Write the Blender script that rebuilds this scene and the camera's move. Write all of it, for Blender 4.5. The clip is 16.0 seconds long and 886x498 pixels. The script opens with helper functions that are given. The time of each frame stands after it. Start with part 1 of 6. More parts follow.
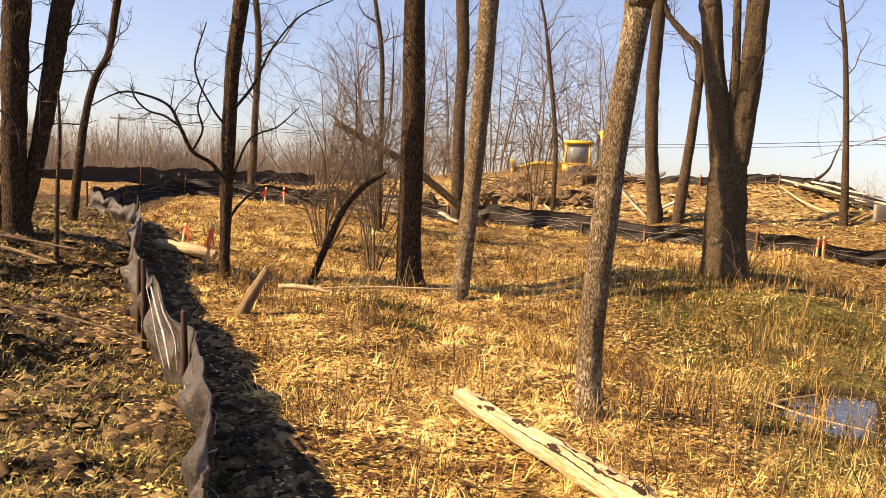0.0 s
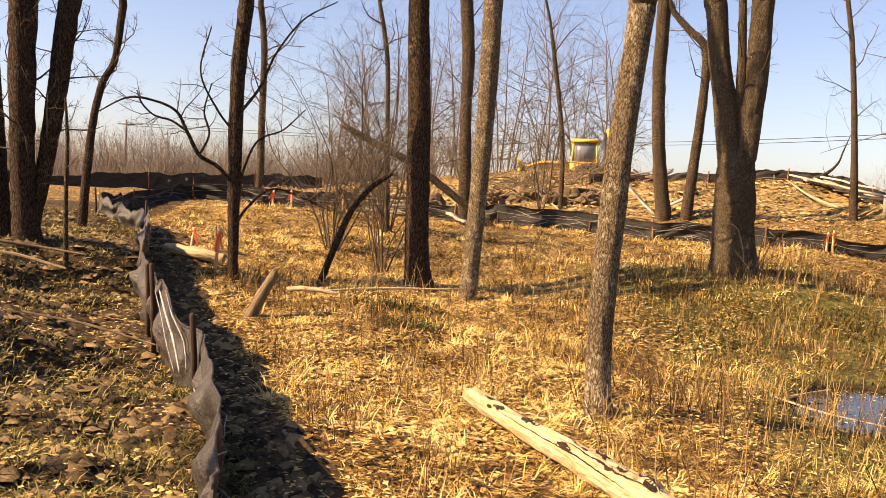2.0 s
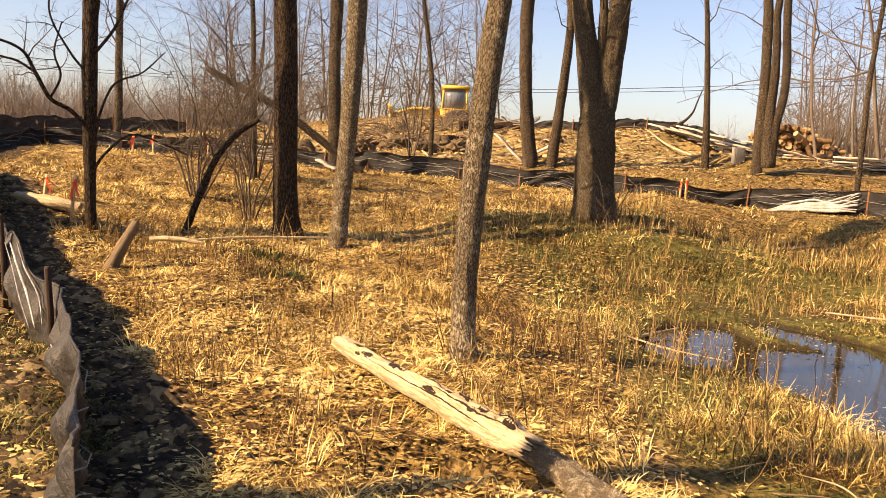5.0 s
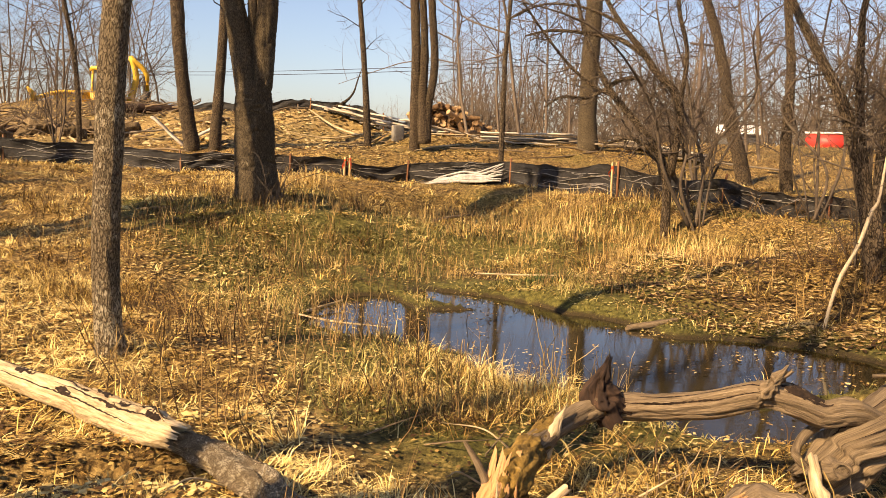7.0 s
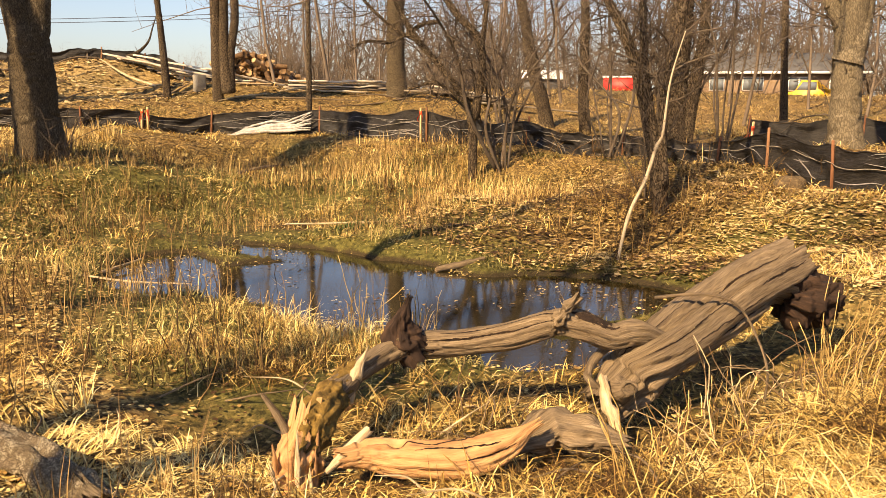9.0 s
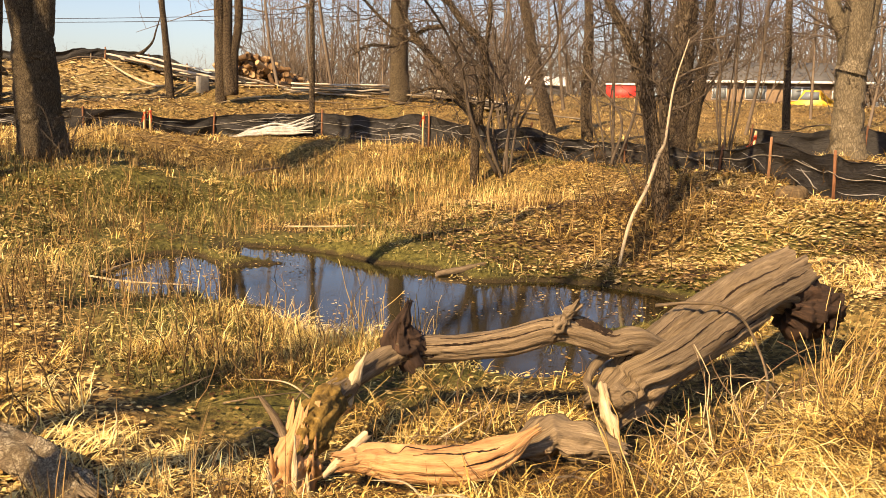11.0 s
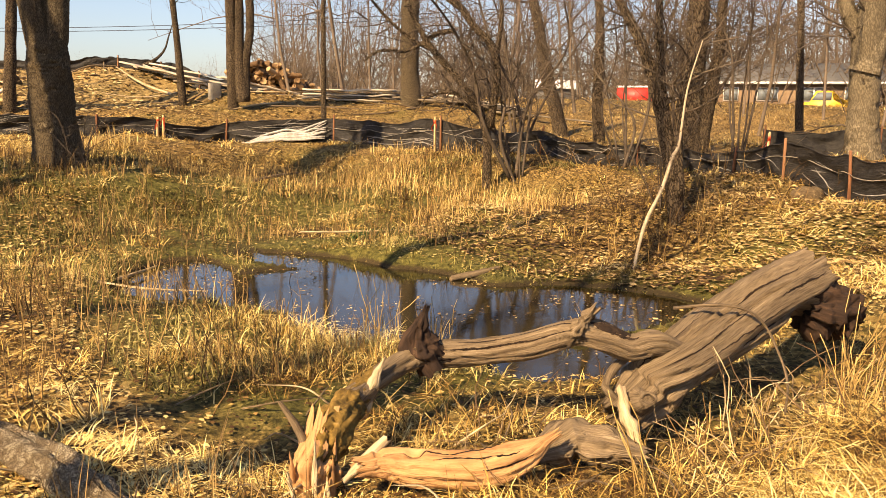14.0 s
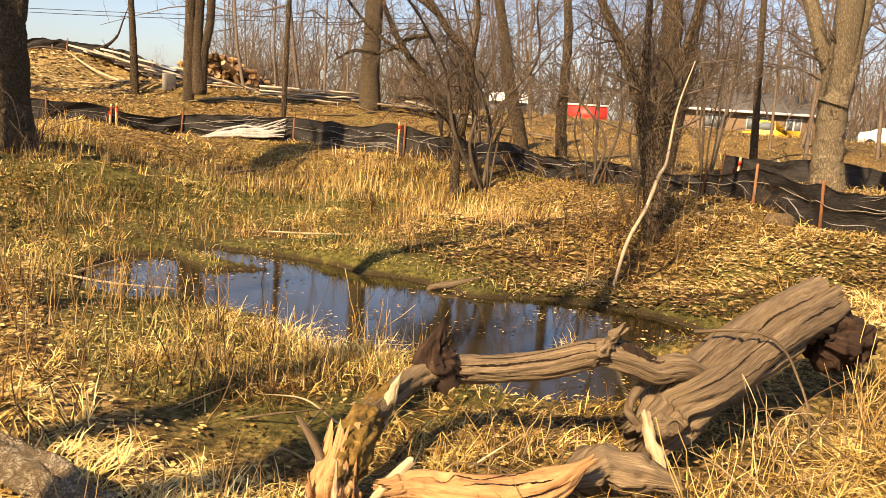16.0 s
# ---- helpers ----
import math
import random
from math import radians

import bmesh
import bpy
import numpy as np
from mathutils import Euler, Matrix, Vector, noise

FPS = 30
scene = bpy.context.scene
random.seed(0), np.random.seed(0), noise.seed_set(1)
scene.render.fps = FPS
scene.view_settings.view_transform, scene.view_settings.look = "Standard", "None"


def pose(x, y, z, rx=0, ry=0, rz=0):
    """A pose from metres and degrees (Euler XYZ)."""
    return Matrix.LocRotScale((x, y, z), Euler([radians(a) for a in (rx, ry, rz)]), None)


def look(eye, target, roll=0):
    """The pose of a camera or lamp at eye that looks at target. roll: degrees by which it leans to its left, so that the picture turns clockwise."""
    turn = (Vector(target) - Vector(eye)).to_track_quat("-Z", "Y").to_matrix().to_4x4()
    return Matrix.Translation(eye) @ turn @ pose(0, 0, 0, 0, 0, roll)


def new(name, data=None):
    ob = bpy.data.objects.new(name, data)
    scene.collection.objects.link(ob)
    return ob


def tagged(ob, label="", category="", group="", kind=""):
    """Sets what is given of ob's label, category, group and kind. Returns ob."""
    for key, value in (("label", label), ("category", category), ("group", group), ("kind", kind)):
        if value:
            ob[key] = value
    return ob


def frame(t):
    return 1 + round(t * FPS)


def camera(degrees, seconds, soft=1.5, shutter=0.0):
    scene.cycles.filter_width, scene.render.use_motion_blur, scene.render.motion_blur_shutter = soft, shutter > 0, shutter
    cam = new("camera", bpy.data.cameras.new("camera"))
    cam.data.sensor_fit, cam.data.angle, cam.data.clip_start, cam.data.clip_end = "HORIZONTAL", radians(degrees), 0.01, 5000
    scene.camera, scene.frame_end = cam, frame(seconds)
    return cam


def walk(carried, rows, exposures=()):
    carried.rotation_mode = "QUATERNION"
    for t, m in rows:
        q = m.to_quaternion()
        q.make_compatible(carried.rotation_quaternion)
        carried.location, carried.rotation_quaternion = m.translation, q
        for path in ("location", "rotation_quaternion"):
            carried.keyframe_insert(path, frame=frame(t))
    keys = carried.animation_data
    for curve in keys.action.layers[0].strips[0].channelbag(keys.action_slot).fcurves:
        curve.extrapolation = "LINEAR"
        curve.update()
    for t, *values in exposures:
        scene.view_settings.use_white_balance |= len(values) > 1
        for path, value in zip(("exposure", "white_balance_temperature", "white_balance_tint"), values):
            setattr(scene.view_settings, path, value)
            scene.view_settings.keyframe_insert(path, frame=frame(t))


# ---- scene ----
cam = camera(54.40, 16.0, soft=0.8)
PATH = [
    (0, (-0.084, -0.035, 1.807), (-0.064, 9.946, 1.190), 3.93),
    (0.5, (-0.085, -0.035, 1.818), (-0.111, 9.951, 1.285), 3.71),
    (1, (-0.084, -0.032, 1.804), (-0.160, 9.952, 1.255), 3.43),
    (1.5, (-0.081, -0.035, 1.809), (-0.201, 9.948, 1.240), 3.36),
    (2, (-0.074, -0.033, 1.799), (-0.153, 9.948, 1.186), 3.07),
    (2.5, (-0.072, -0.018, 1.806), (0.042, 9.964, 1.205), 3.26),
    (3, (-0.055, -0.022, 1.806), (0.236, 9.952, 1.145), 3.34),
    (3.2, (-0.053, -0.026, 1.805), (0.386, 9.944, 1.160), 3.74),
    (5.3, (-0.039, -0.115, 1.834), (1.809, 9.643, 0.665), 3.64),
    (5.5, (-0.018, -0.114, 1.821), (2.361, 9.548, 0.823), 4.77),
    (6, (0.043, -0.085, 1.801), (3.422, 9.262, 0.696), 4.88),
    (6.5, (0.102, -0.075, 1.782), (4.193, 8.969, 0.574), 3.39),
    (7, (0.183, -0.082, 1.769), (5.066, 8.566, 0.594), 1.73),
    (7.5, (0.243, -0.073, 1.751), (5.865, 8.083, 0.386), 1.02),
    (8, (0.299, -0.069, 1.734), (6.395, 7.709, 0.206), 0.47),
    (8.5, (0.321, -0.073, 1.713), (6.703, 7.449, 0.073), 0.34),
    (9, (0.344, -0.070, 1.716), (6.879, 7.306, 0.016), 0.55),
    (11.5, (0.349, -0.061, 1.713), (6.879, 7.332, 0.069), 1.42),
    (12, (0.349, -0.061, 1.710), (6.854, 7.339, 0.003), 0.69),
    (12.5, (0.349, -0.062, 1.708), (6.812, 7.363, -0.053), 0.32),
    (13, (0.340, -0.059, 1.709), (6.699, 7.465, -0.008), -0.00),
    (13.5, (0.330, -0.062, 1.709), (6.584, 7.554, 0.013), -0.32),
    (14, (0.330, -0.041, 1.713), (6.770, 7.439, 0.114), 0.76),
    (14.5, (0.234, 0.034, 1.715), (7.211, 6.990, 0.002), 2.29),
    (15, (0.204, 0.128, 1.732), (7.199, 7.045, -0.063), 3.25),
    (15.5, (0.228, 0.271, 1.714), (7.078, 7.449, 0.467), 2.78),
    (16, (0.191, 0.405, 1.662), (7.160, 7.423, 0.185), 4.33),
]
EXPOSURES = [(0, 1.43, 7700, 29), (3.2, 1.43, 7700, 29), (5.5, 1.3, 7600, 26), (6.5, 1.15, 7500, 24), (8, 1.23, 7450, 22), (16, 1.23, 7450, 22)]
walk(cam, [(t, look(eye, target, roll)) for t, eye, target, roll in PATH], EXPOSURES)

# ---- daylight ----
SUN = Vector((-math.cos(radians(14)), -math.sin(radians(14)), math.tan(radians(37)))).normalized()
world = bpy.data.worlds.new("daylight")
scene.world = world
world.use_nodes = True
sky = world.node_tree.nodes.new("ShaderNodeTexSky")
sky.sky_type, sky.sun_disc = "NISHITA", False
sky.sun_elevation, sky.sun_rotation = math.asin(SUN.z), math.atan2(SUN.x, SUN.y)
sky.air_density, sky.dust_density, sky.ozone_density = 1.0, 1.2, 4.0
background = world.node_tree.nodes["Background"]
background.inputs["Strength"].default_value = 0.079
world.node_tree.links.new(sky.outputs["Color"], background.inputs["Color"])
sun = new("sun", bpy.data.lights.new("sun", "SUN"))
sun.data.energy, sun.data.angle, sun.data.color = 5.0, radians(0.55), (1.0, 0.81, 0.5)
sun.matrix_world = look(SUN * 40, (0, 0, 0))

# ---- materials ----
def material(name, tones, scale=6.0, rough=0.85, bump=0.4, stretch=(1, 1, 1), metal=0.0, detail=6.0, fine=40.0, island=0.0, each=0.0, spec=0.3, coords="Object", relief_depth=0.02, patchy=0.5, contrast=0.2):
    """A worn surface: tones are colours from the darkest to the lightest, spread by coarse and fine noise;
    island, each: how much the loose pieces of one mesh, or whole objects, differ from one another."""
    m = bpy.data.materials.new(name)
    m.use_nodes = True
    t = m.node_tree
    shader = t.nodes["Principled BSDF"]
    where, mapping = t.nodes.new("ShaderNodeTexCoord"), t.nodes.new("ShaderNodeMapping")
    mapping.inputs["Scale"].default_value = stretch
    if coords == "grain":
        where = t.nodes.new("ShaderNodeAttribute")
        where.attribute_name = "grain"
    t.links.new(where.outputs["Vector" if coords == "grain" else coords], mapping.inputs["Vector"])
    coarse, small, ramp = t.nodes.new("ShaderNodeTexNoise"), t.nodes.new("ShaderNodeTexNoise"), t.nodes.new("ShaderNodeValToRGB")
    for n, s in ((coarse, scale), (small, fine)):
        n.inputs["Scale"].default_value, n.inputs["Detail"].default_value, n.inputs["Roughness"].default_value = s, detail, 0.65
        t.links.new(mapping.outputs["Vector"], n.inputs["Vector"])
    add = t.nodes.new("ShaderNodeMath")
    add.operation = "MULTIPLY_ADD"
    t.links.new(small.outputs["Fac"], add.inputs[0])
    add.inputs[1].default_value = 0.5
    half = t.nodes.new("ShaderNodeMath")
    half.operation = "MULTIPLY"
    t.links.new(coarse.outputs["Fac"], half.inputs[0])
    half.inputs[1].default_value = patchy
    shift = t.nodes.new("ShaderNodeMath")
    shift.operation = "ADD"
    t.links.new(half.outputs[0], shift.inputs[0])
    shift.inputs[1].default_value = 0.25 - patchy / 2
    t.links.new(shift.outputs[0], add.inputs[2])
    last = add.outputs[0]
    for share, node_type, socket in ((island, "ShaderNodeNewGeometry", "Random Per Island"), (each, "ShaderNodeObjectInfo", "Random")):
        if share:
            info, mul = t.nodes.new(node_type), t.nodes.new("ShaderNodeMath")
            mul.operation = "MULTIPLY_ADD"
            t.links.new(info.outputs[socket], mul.inputs[0])
            mul.inputs[1].default_value = share
            off = t.nodes.new("ShaderNodeMath")
            off.operation = "ADD"
            t.links.new(last, off.inputs[0])
            off.inputs[1].default_value = -share / 2
            t.links.new(off.outputs[0], mul.inputs[2])
            last = mul.outputs[0]
    t.links.new(last, ramp.inputs["Fac"])
    marks = ramp.color_ramp.elements
    while len(marks) < len(tones):
        marks.new(0.5)
    for k, tone in enumerate(tones):
        marks[k].position = 0.5 - contrast + 2 * contrast * k / max(1, len(tones) - 1)
        marks[k].color = (*tone, 1)
    t.links.new(ramp.outputs["Color"], shader.inputs["Base Color"])
    relief = t.nodes.new("ShaderNodeBump")
    relief.inputs["Strength"].default_value, relief.inputs["Distance"].default_value = bump, relief_depth
    t.links.new(add.outputs[0], relief.inputs["Height"])
    t.links.new(relief.outputs["Normal"], shader.inputs["Normal"])
    shader.inputs["Roughness"].default_value, shader.inputs["Metallic"].default_value = rough, metal
    shader.inputs["Specular IOR Level"].default_value = spec
    return m


# ---- mesh building ----
class Build:
    """Collects tubes, strips and lumps, and turns them into one mesh."""

    def __init__(self):
        self.points, self.grain, self.quads, self.tris, self.count = [], [], [], [], 0

    def add(self, points, quads=(), tris=(), grain=None):
        points = np.asarray(points, float).reshape(-1, 3)
        if len(quads):
            self.quads.append(np.asarray(quads, np.int64).reshape(-1, 4) + self.count)
        if len(tris):
            self.tris.append(np.asarray(tris, np.int64).reshape(-1, 3) + self.count)
        self.points.append(points)
        self.grain.append(points if grain is None else np.asarray(grain, float).reshape(-1, 3))
        self.count += len(points)

    def tube(self, path, radii, sides=6, rough=0.0, rng=None, flat=1.0):
        path, radii = np.asarray(path, float), np.asarray(radii, float)
        n = len(path)
        way = np.gradient(path, axis=0)
        way /= np.linalg.norm(way, axis=1, keepdims=True) + 1e-9
        ref = np.array([0.31, 0.95, 0.07]) if abs(way[0][2]) > 0.7 else np.array([0.0, 0.0, 1.0])
        side = np.cross(way, ref)
        side /= np.linalg.norm(side, axis=1, keepdims=True) + 1e-9
        other = np.cross(side, way)
        turn = np.arange(sides) * 2 * np.pi / sides
        r = radii[:, None] * np.ones((1, sides))
        if rough and rng is not None:
            r = r * (1 + rough * (rng.random((n, sides)) - 0.5) + rough * 0.8 * (rng.random((1, sides)) - 0.5))
        ring = path[:, None, :] + r[..., None] * (np.cos(turn)[None, :, None] * side[:, None, :] + flat * np.sin(turn)[None, :, None] * other[:, None, :])
        i = np.arange(n - 1)[:, None] * sides
        j, k = np.arange(sides)[None, :], (np.arange(sides)[None, :] + 1) % sides
        quads = np.stack([i + j, i + k, i + sides + k, i + sides + j], -1).reshape(-1, 4)
        ends = [] if sides == 3 else [(0, a + 1, a) for a in range(1, sides - 1)] + [((n - 1) * sides, (n - 1) * sides + a, (n - 1) * sides + a + 1) for a in range(1, sides - 1)]
        run = np.concatenate([[0], np.cumsum(np.linalg.norm(np.diff(path, axis=0), axis=1))])
        mean = float(radii.mean())
        grain = np.stack([np.cos(turn)[None] * mean + 0 * r, np.sin(turn)[None] * mean + 0 * r, run[:, None] + 0 * r], -1)
        self.add(ring.reshape(-1, 3), quads, ends, grain + path[0].sum())

    def box(self, x0, y0, z0, x1, y1, z1, m=None):
        p = np.array([(x, y, z) for x in (x0, x1) for y in (y0, y1) for z in (z0, z1)], float)
        if m is not None:
            p = np.array([m @ Vector(q) for q in p])
        self.add(p, [(0, 1, 3, 2), (4, 6, 7, 5), (0, 4, 5, 1), (2, 3, 7, 6), (0, 2, 6, 4), (1, 5, 7, 3)])

    def prism(self, outline, y0, y1):
        """An outline of (x, z) drawn out along y."""
        n = len(outline)
        p = [(x, y0, z) for x, z in outline] + [(x, y1, z) for x, z in outline]
        quads = [(k, (k + 1) % n, n + (k + 1) % n, n + k) for k in range(n)]
        tris = [(0, k + 1, k) for k in range(1, n - 1)] + [(n, n + k, n + k + 1) for k in range(1, n - 1)]
        self.add(p, quads, tris)

    def mesh(self, name, mat=None, smooth=False):
        me = bpy.data.meshes.new(name)
        v = np.concatenate(self.points)
        q = np.concatenate(self.quads) if self.quads else np.zeros((0, 4), np.int64)
        t = np.concatenate(self.tris) if self.tris else np.zeros((0, 3), np.int64)
        me.vertices.add(len(v))
        me.vertices.foreach_set("co", v.astype(np.float32).ravel())
        me.loops.add(q.size + t.size)
        me.loops.foreach_set("vertex_index", np.concatenate([q.ravel(), t.ravel()]).astype(np.int32))
        me.polygons.add(len(q) + len(t))
        me.polygons.foreach_set("loop_start", np.concatenate([np.arange(len(q)) * 4, q.size + np.arange(len(t)) * 3]).astype(np.int32))
        if len(v) < 60000:
            me.attributes.new("grain", "FLOAT_VECTOR", "POINT").data.foreach_set("vector", np.concatenate(self.grain).astype(np.float32).ravel())
        if smooth:
            me.polygons.foreach_set("use_smooth", np.ones(len(q) + len(t), bool))
        me.update(calc_edges=True)
        me.validate()
        if mat:
            me.materials.append(mat)
        return me


def thing(name, place=(0, 0, 0), label="", category="", group="", kind="", turn=0.0):
    ob = new(name)
    ob.matrix_basis = pose(*place, 0, 0, turn)
    return tagged(ob, label, category, group, kind)


def part(name, build, mat, parent, label="", smooth=False):
    ob = new(name, build.mesh(name, mat, smooth) if isinstance(build, Build) else build)
    ob.parent = parent
    return tagged(ob, label)


def solid(name, build, mat, label, category, group="", kind="", smooth=False, place=(0, 0, 0), turn=0.0):
    ob = new(name, build.mesh(name, mat, smooth))
    ob.matrix_basis = pose(*place, 0, 0, turn)
    return tagged(ob, label, category, group, kind)


def smooth_path(points, n):
    """n points along a smooth line through rows of any width."""
    p = np.asarray(points, float)
    if len(p) == 2:
        return p[0] + (p[1] - p[0]) * np.linspace(0, 1, n)[:, None]
    q = np.concatenate([[2 * p[0] - p[1]], p, [2 * p[-1] - p[-2]]])
    out = []
    for s in np.linspace(0, len(p) - 1 - 1e-6, n):
        k, u = int(s), s - int(s)
        a, b, c, d = q[k], q[k + 1], q[k + 2], q[k + 3]
        out.append(0.5 * (2 * b + (c - a) * u + (2 * a - 5 * b + 4 * c - d) * u * u + (3 * b - a - 3 * c + d) * u ** 3))
    return np.array(out)


# ---- the lie of the land ----
# Heights above the water: the wet hollow, its banks and the far slope.
HOLLOW = [(0, 0, .36), (1.2, 3, .2), (2.3, 2.75, .1), (3.2, 2.6, .08), (2.7, 1.7, .2), (2.9, 1, .28), (4.6, 1.4, .34), (4.15, 2.28, .06), (4.7, 2.22, .1), (2.75, 7.2, .1), (2.65, 6.1, .13), (3.3, 6.4, .06), (7, 2, .45), (10.6, 3.9, .67), (11.4, 5.8, .87),
          (12.3, 9, .78), (12.4, 11.5, .85), (12.2, 14.1, .85), (11.6, 17, .9), (9.7, 18.7, .85), (7, 19.3, 1.05), (4.7, 20.4, 1.05),
          (1.2, 22, 1.12), (-2.9, 22.8, 1.3), (-5.2, 22.4, 1.3), (-5.7, 16, .8), (-3.2, 9, .36), (-1.8, 6, .2), (-1.1, 4.1, .22),
          (1.1, 6.3, .25), (-.5, 12.2, .48), (4.6, 13.9, .78), (8.6, 14.2, .35), (9.5, 9, .3), (7.3, 5.1, .1), (6, 9.6, .06), (10.2, 5.2, .62)]
SLOPE = [(-2.5, 2, .62), (-4.5, 6, .8), (-6.5, 11, .9), (-7.6, 17, 1.0), (8, 27, 2.3), (8.8, 29.7, 2.7), (11, 29, 2.9), (6.7, 31, 2.6),
         (5.3, 39.6, 3.2), (12.6, 25, 2.15), (10.8, 23.5, 1.65), (9.3, 23, 1.55), (16, 26, 1.9), (19, 23.5, 1.95), (18.2, 16, 1.15),
         (17.4, 13.8, .95), (12.7, 5.3, 1.1), (47, 29, 2.2), (50, 24, 2.1), (38, 33, 2.3), (-11.6, 30, 1.4), (-7.4, 31, 1.7), (20, 37, 2.5), (0, 33, 2.2), (3, 26.5, 1.7)]
POOLS = [(5.3, 5.25, 1.3, .8, -.25), (5.0, 6.7, 1.05, .85, -.9), (5.4, 8.15, .8, .33, -1.1), (3.85, 8.1, .85, .42, 1.1), (3.45, 7.75, .4, .3, .6), (4.9, 3.65, .7, .4, -.4), (6.1, 4.6, .9, .65, -.7), (4.5, 4.85, .75, .45, -.6)]
HINTS = np.array(HOLLOW + SLOPE, float)


def lattice(x, y, seed):
    n = np.sin(x * 127.1 + y * 311.7 + seed * 74.7) * 43758.5453
    return n - np.floor(n)


def value_noise(x, y, seed=0):
    """Smooth noise from 0 to 1 with a period of one metre."""
    i, j = np.floor(x), np.floor(y)
    u, v = x - i, y - j
    u, v = u * u * (3 - 2 * u), v * v * (3 - 2 * v)
    a, b = lattice(i, j, seed), lattice(i + 1, j, seed)
    c, d = lattice(i, j + 1, seed), lattice(i + 1, j + 1, seed)
    return a + (b - a) * u + (c - a) * v + (a - b - c + d) * u * v


def pool(x, y):
    """0 away from the water, rising to 1 in the pools."""
    best = np.zeros_like(x)
    for px, py, a, b, turn in POOLS:
        dx, dy = x - px, y - py
        u, v = (dx * math.cos(turn) + dy * math.sin(turn)) / a, (dy * math.cos(turn) - dx * math.sin(turn)) / b
        best = np.maximum(best, np.exp(-.8 * (u * u + v * v) ** 1.5))
    return best * (.72 + .56 * value_noise(x * 1.7, y * 1.7, 31))


def height(x, y):
    x, y = np.asarray(x, float), np.asarray(y, float)
    total, weight = np.zeros_like(x), np.zeros_like(x)
    for hx, hy, hz in HINTS:
        w = 1 / ((x - hx) ** 2 + (y - hy) ** 2 + .5) ** 2
        total, weight = total + w * hz, weight + w
    z = total / weight
    lump = (value_noise(x * .9, y * .9, 1) - .5) * .12 + (value_noise(x * 2.7, y * 2.7, 2) - .5) * .07 + (value_noise(x * 7, y * 7, 3) - .5) * .03
    far = np.clip((np.hypot(x - 4, y - 8) - 14) / 14, 0, 1)
    lump = lump * (1 + 1.0 * far)
    bank = np.clip((-1.1 - (x + .32 * (y - 4.1))) / .8, 0, 1) * np.clip((24 - y) / 6, 0, 1)
    lump = lump + bank * ((value_noise(x * 3.1, y * 3.1, 4) - .4) * .14 + (value_noise(x * 8, y * 8, 5) - .5) * .07)
    u, v = (x - .72) * .93 - (y - 4.02) * .36, (x - .72) * .36 + (y - 4.02) * .93
    z = z - .2 * np.exp(-((u / .5) ** 4 + (v / .16) ** 4)) + .05 * np.exp(-(u / .5) ** 2 - ((v - .26) / .12) ** 2)
    p = pool(x, y)
    dip = np.clip(p * 2.2, 0, 1)
    return z * (1 - dip) + lump * (1 - .6 * dip) - .12 * dip


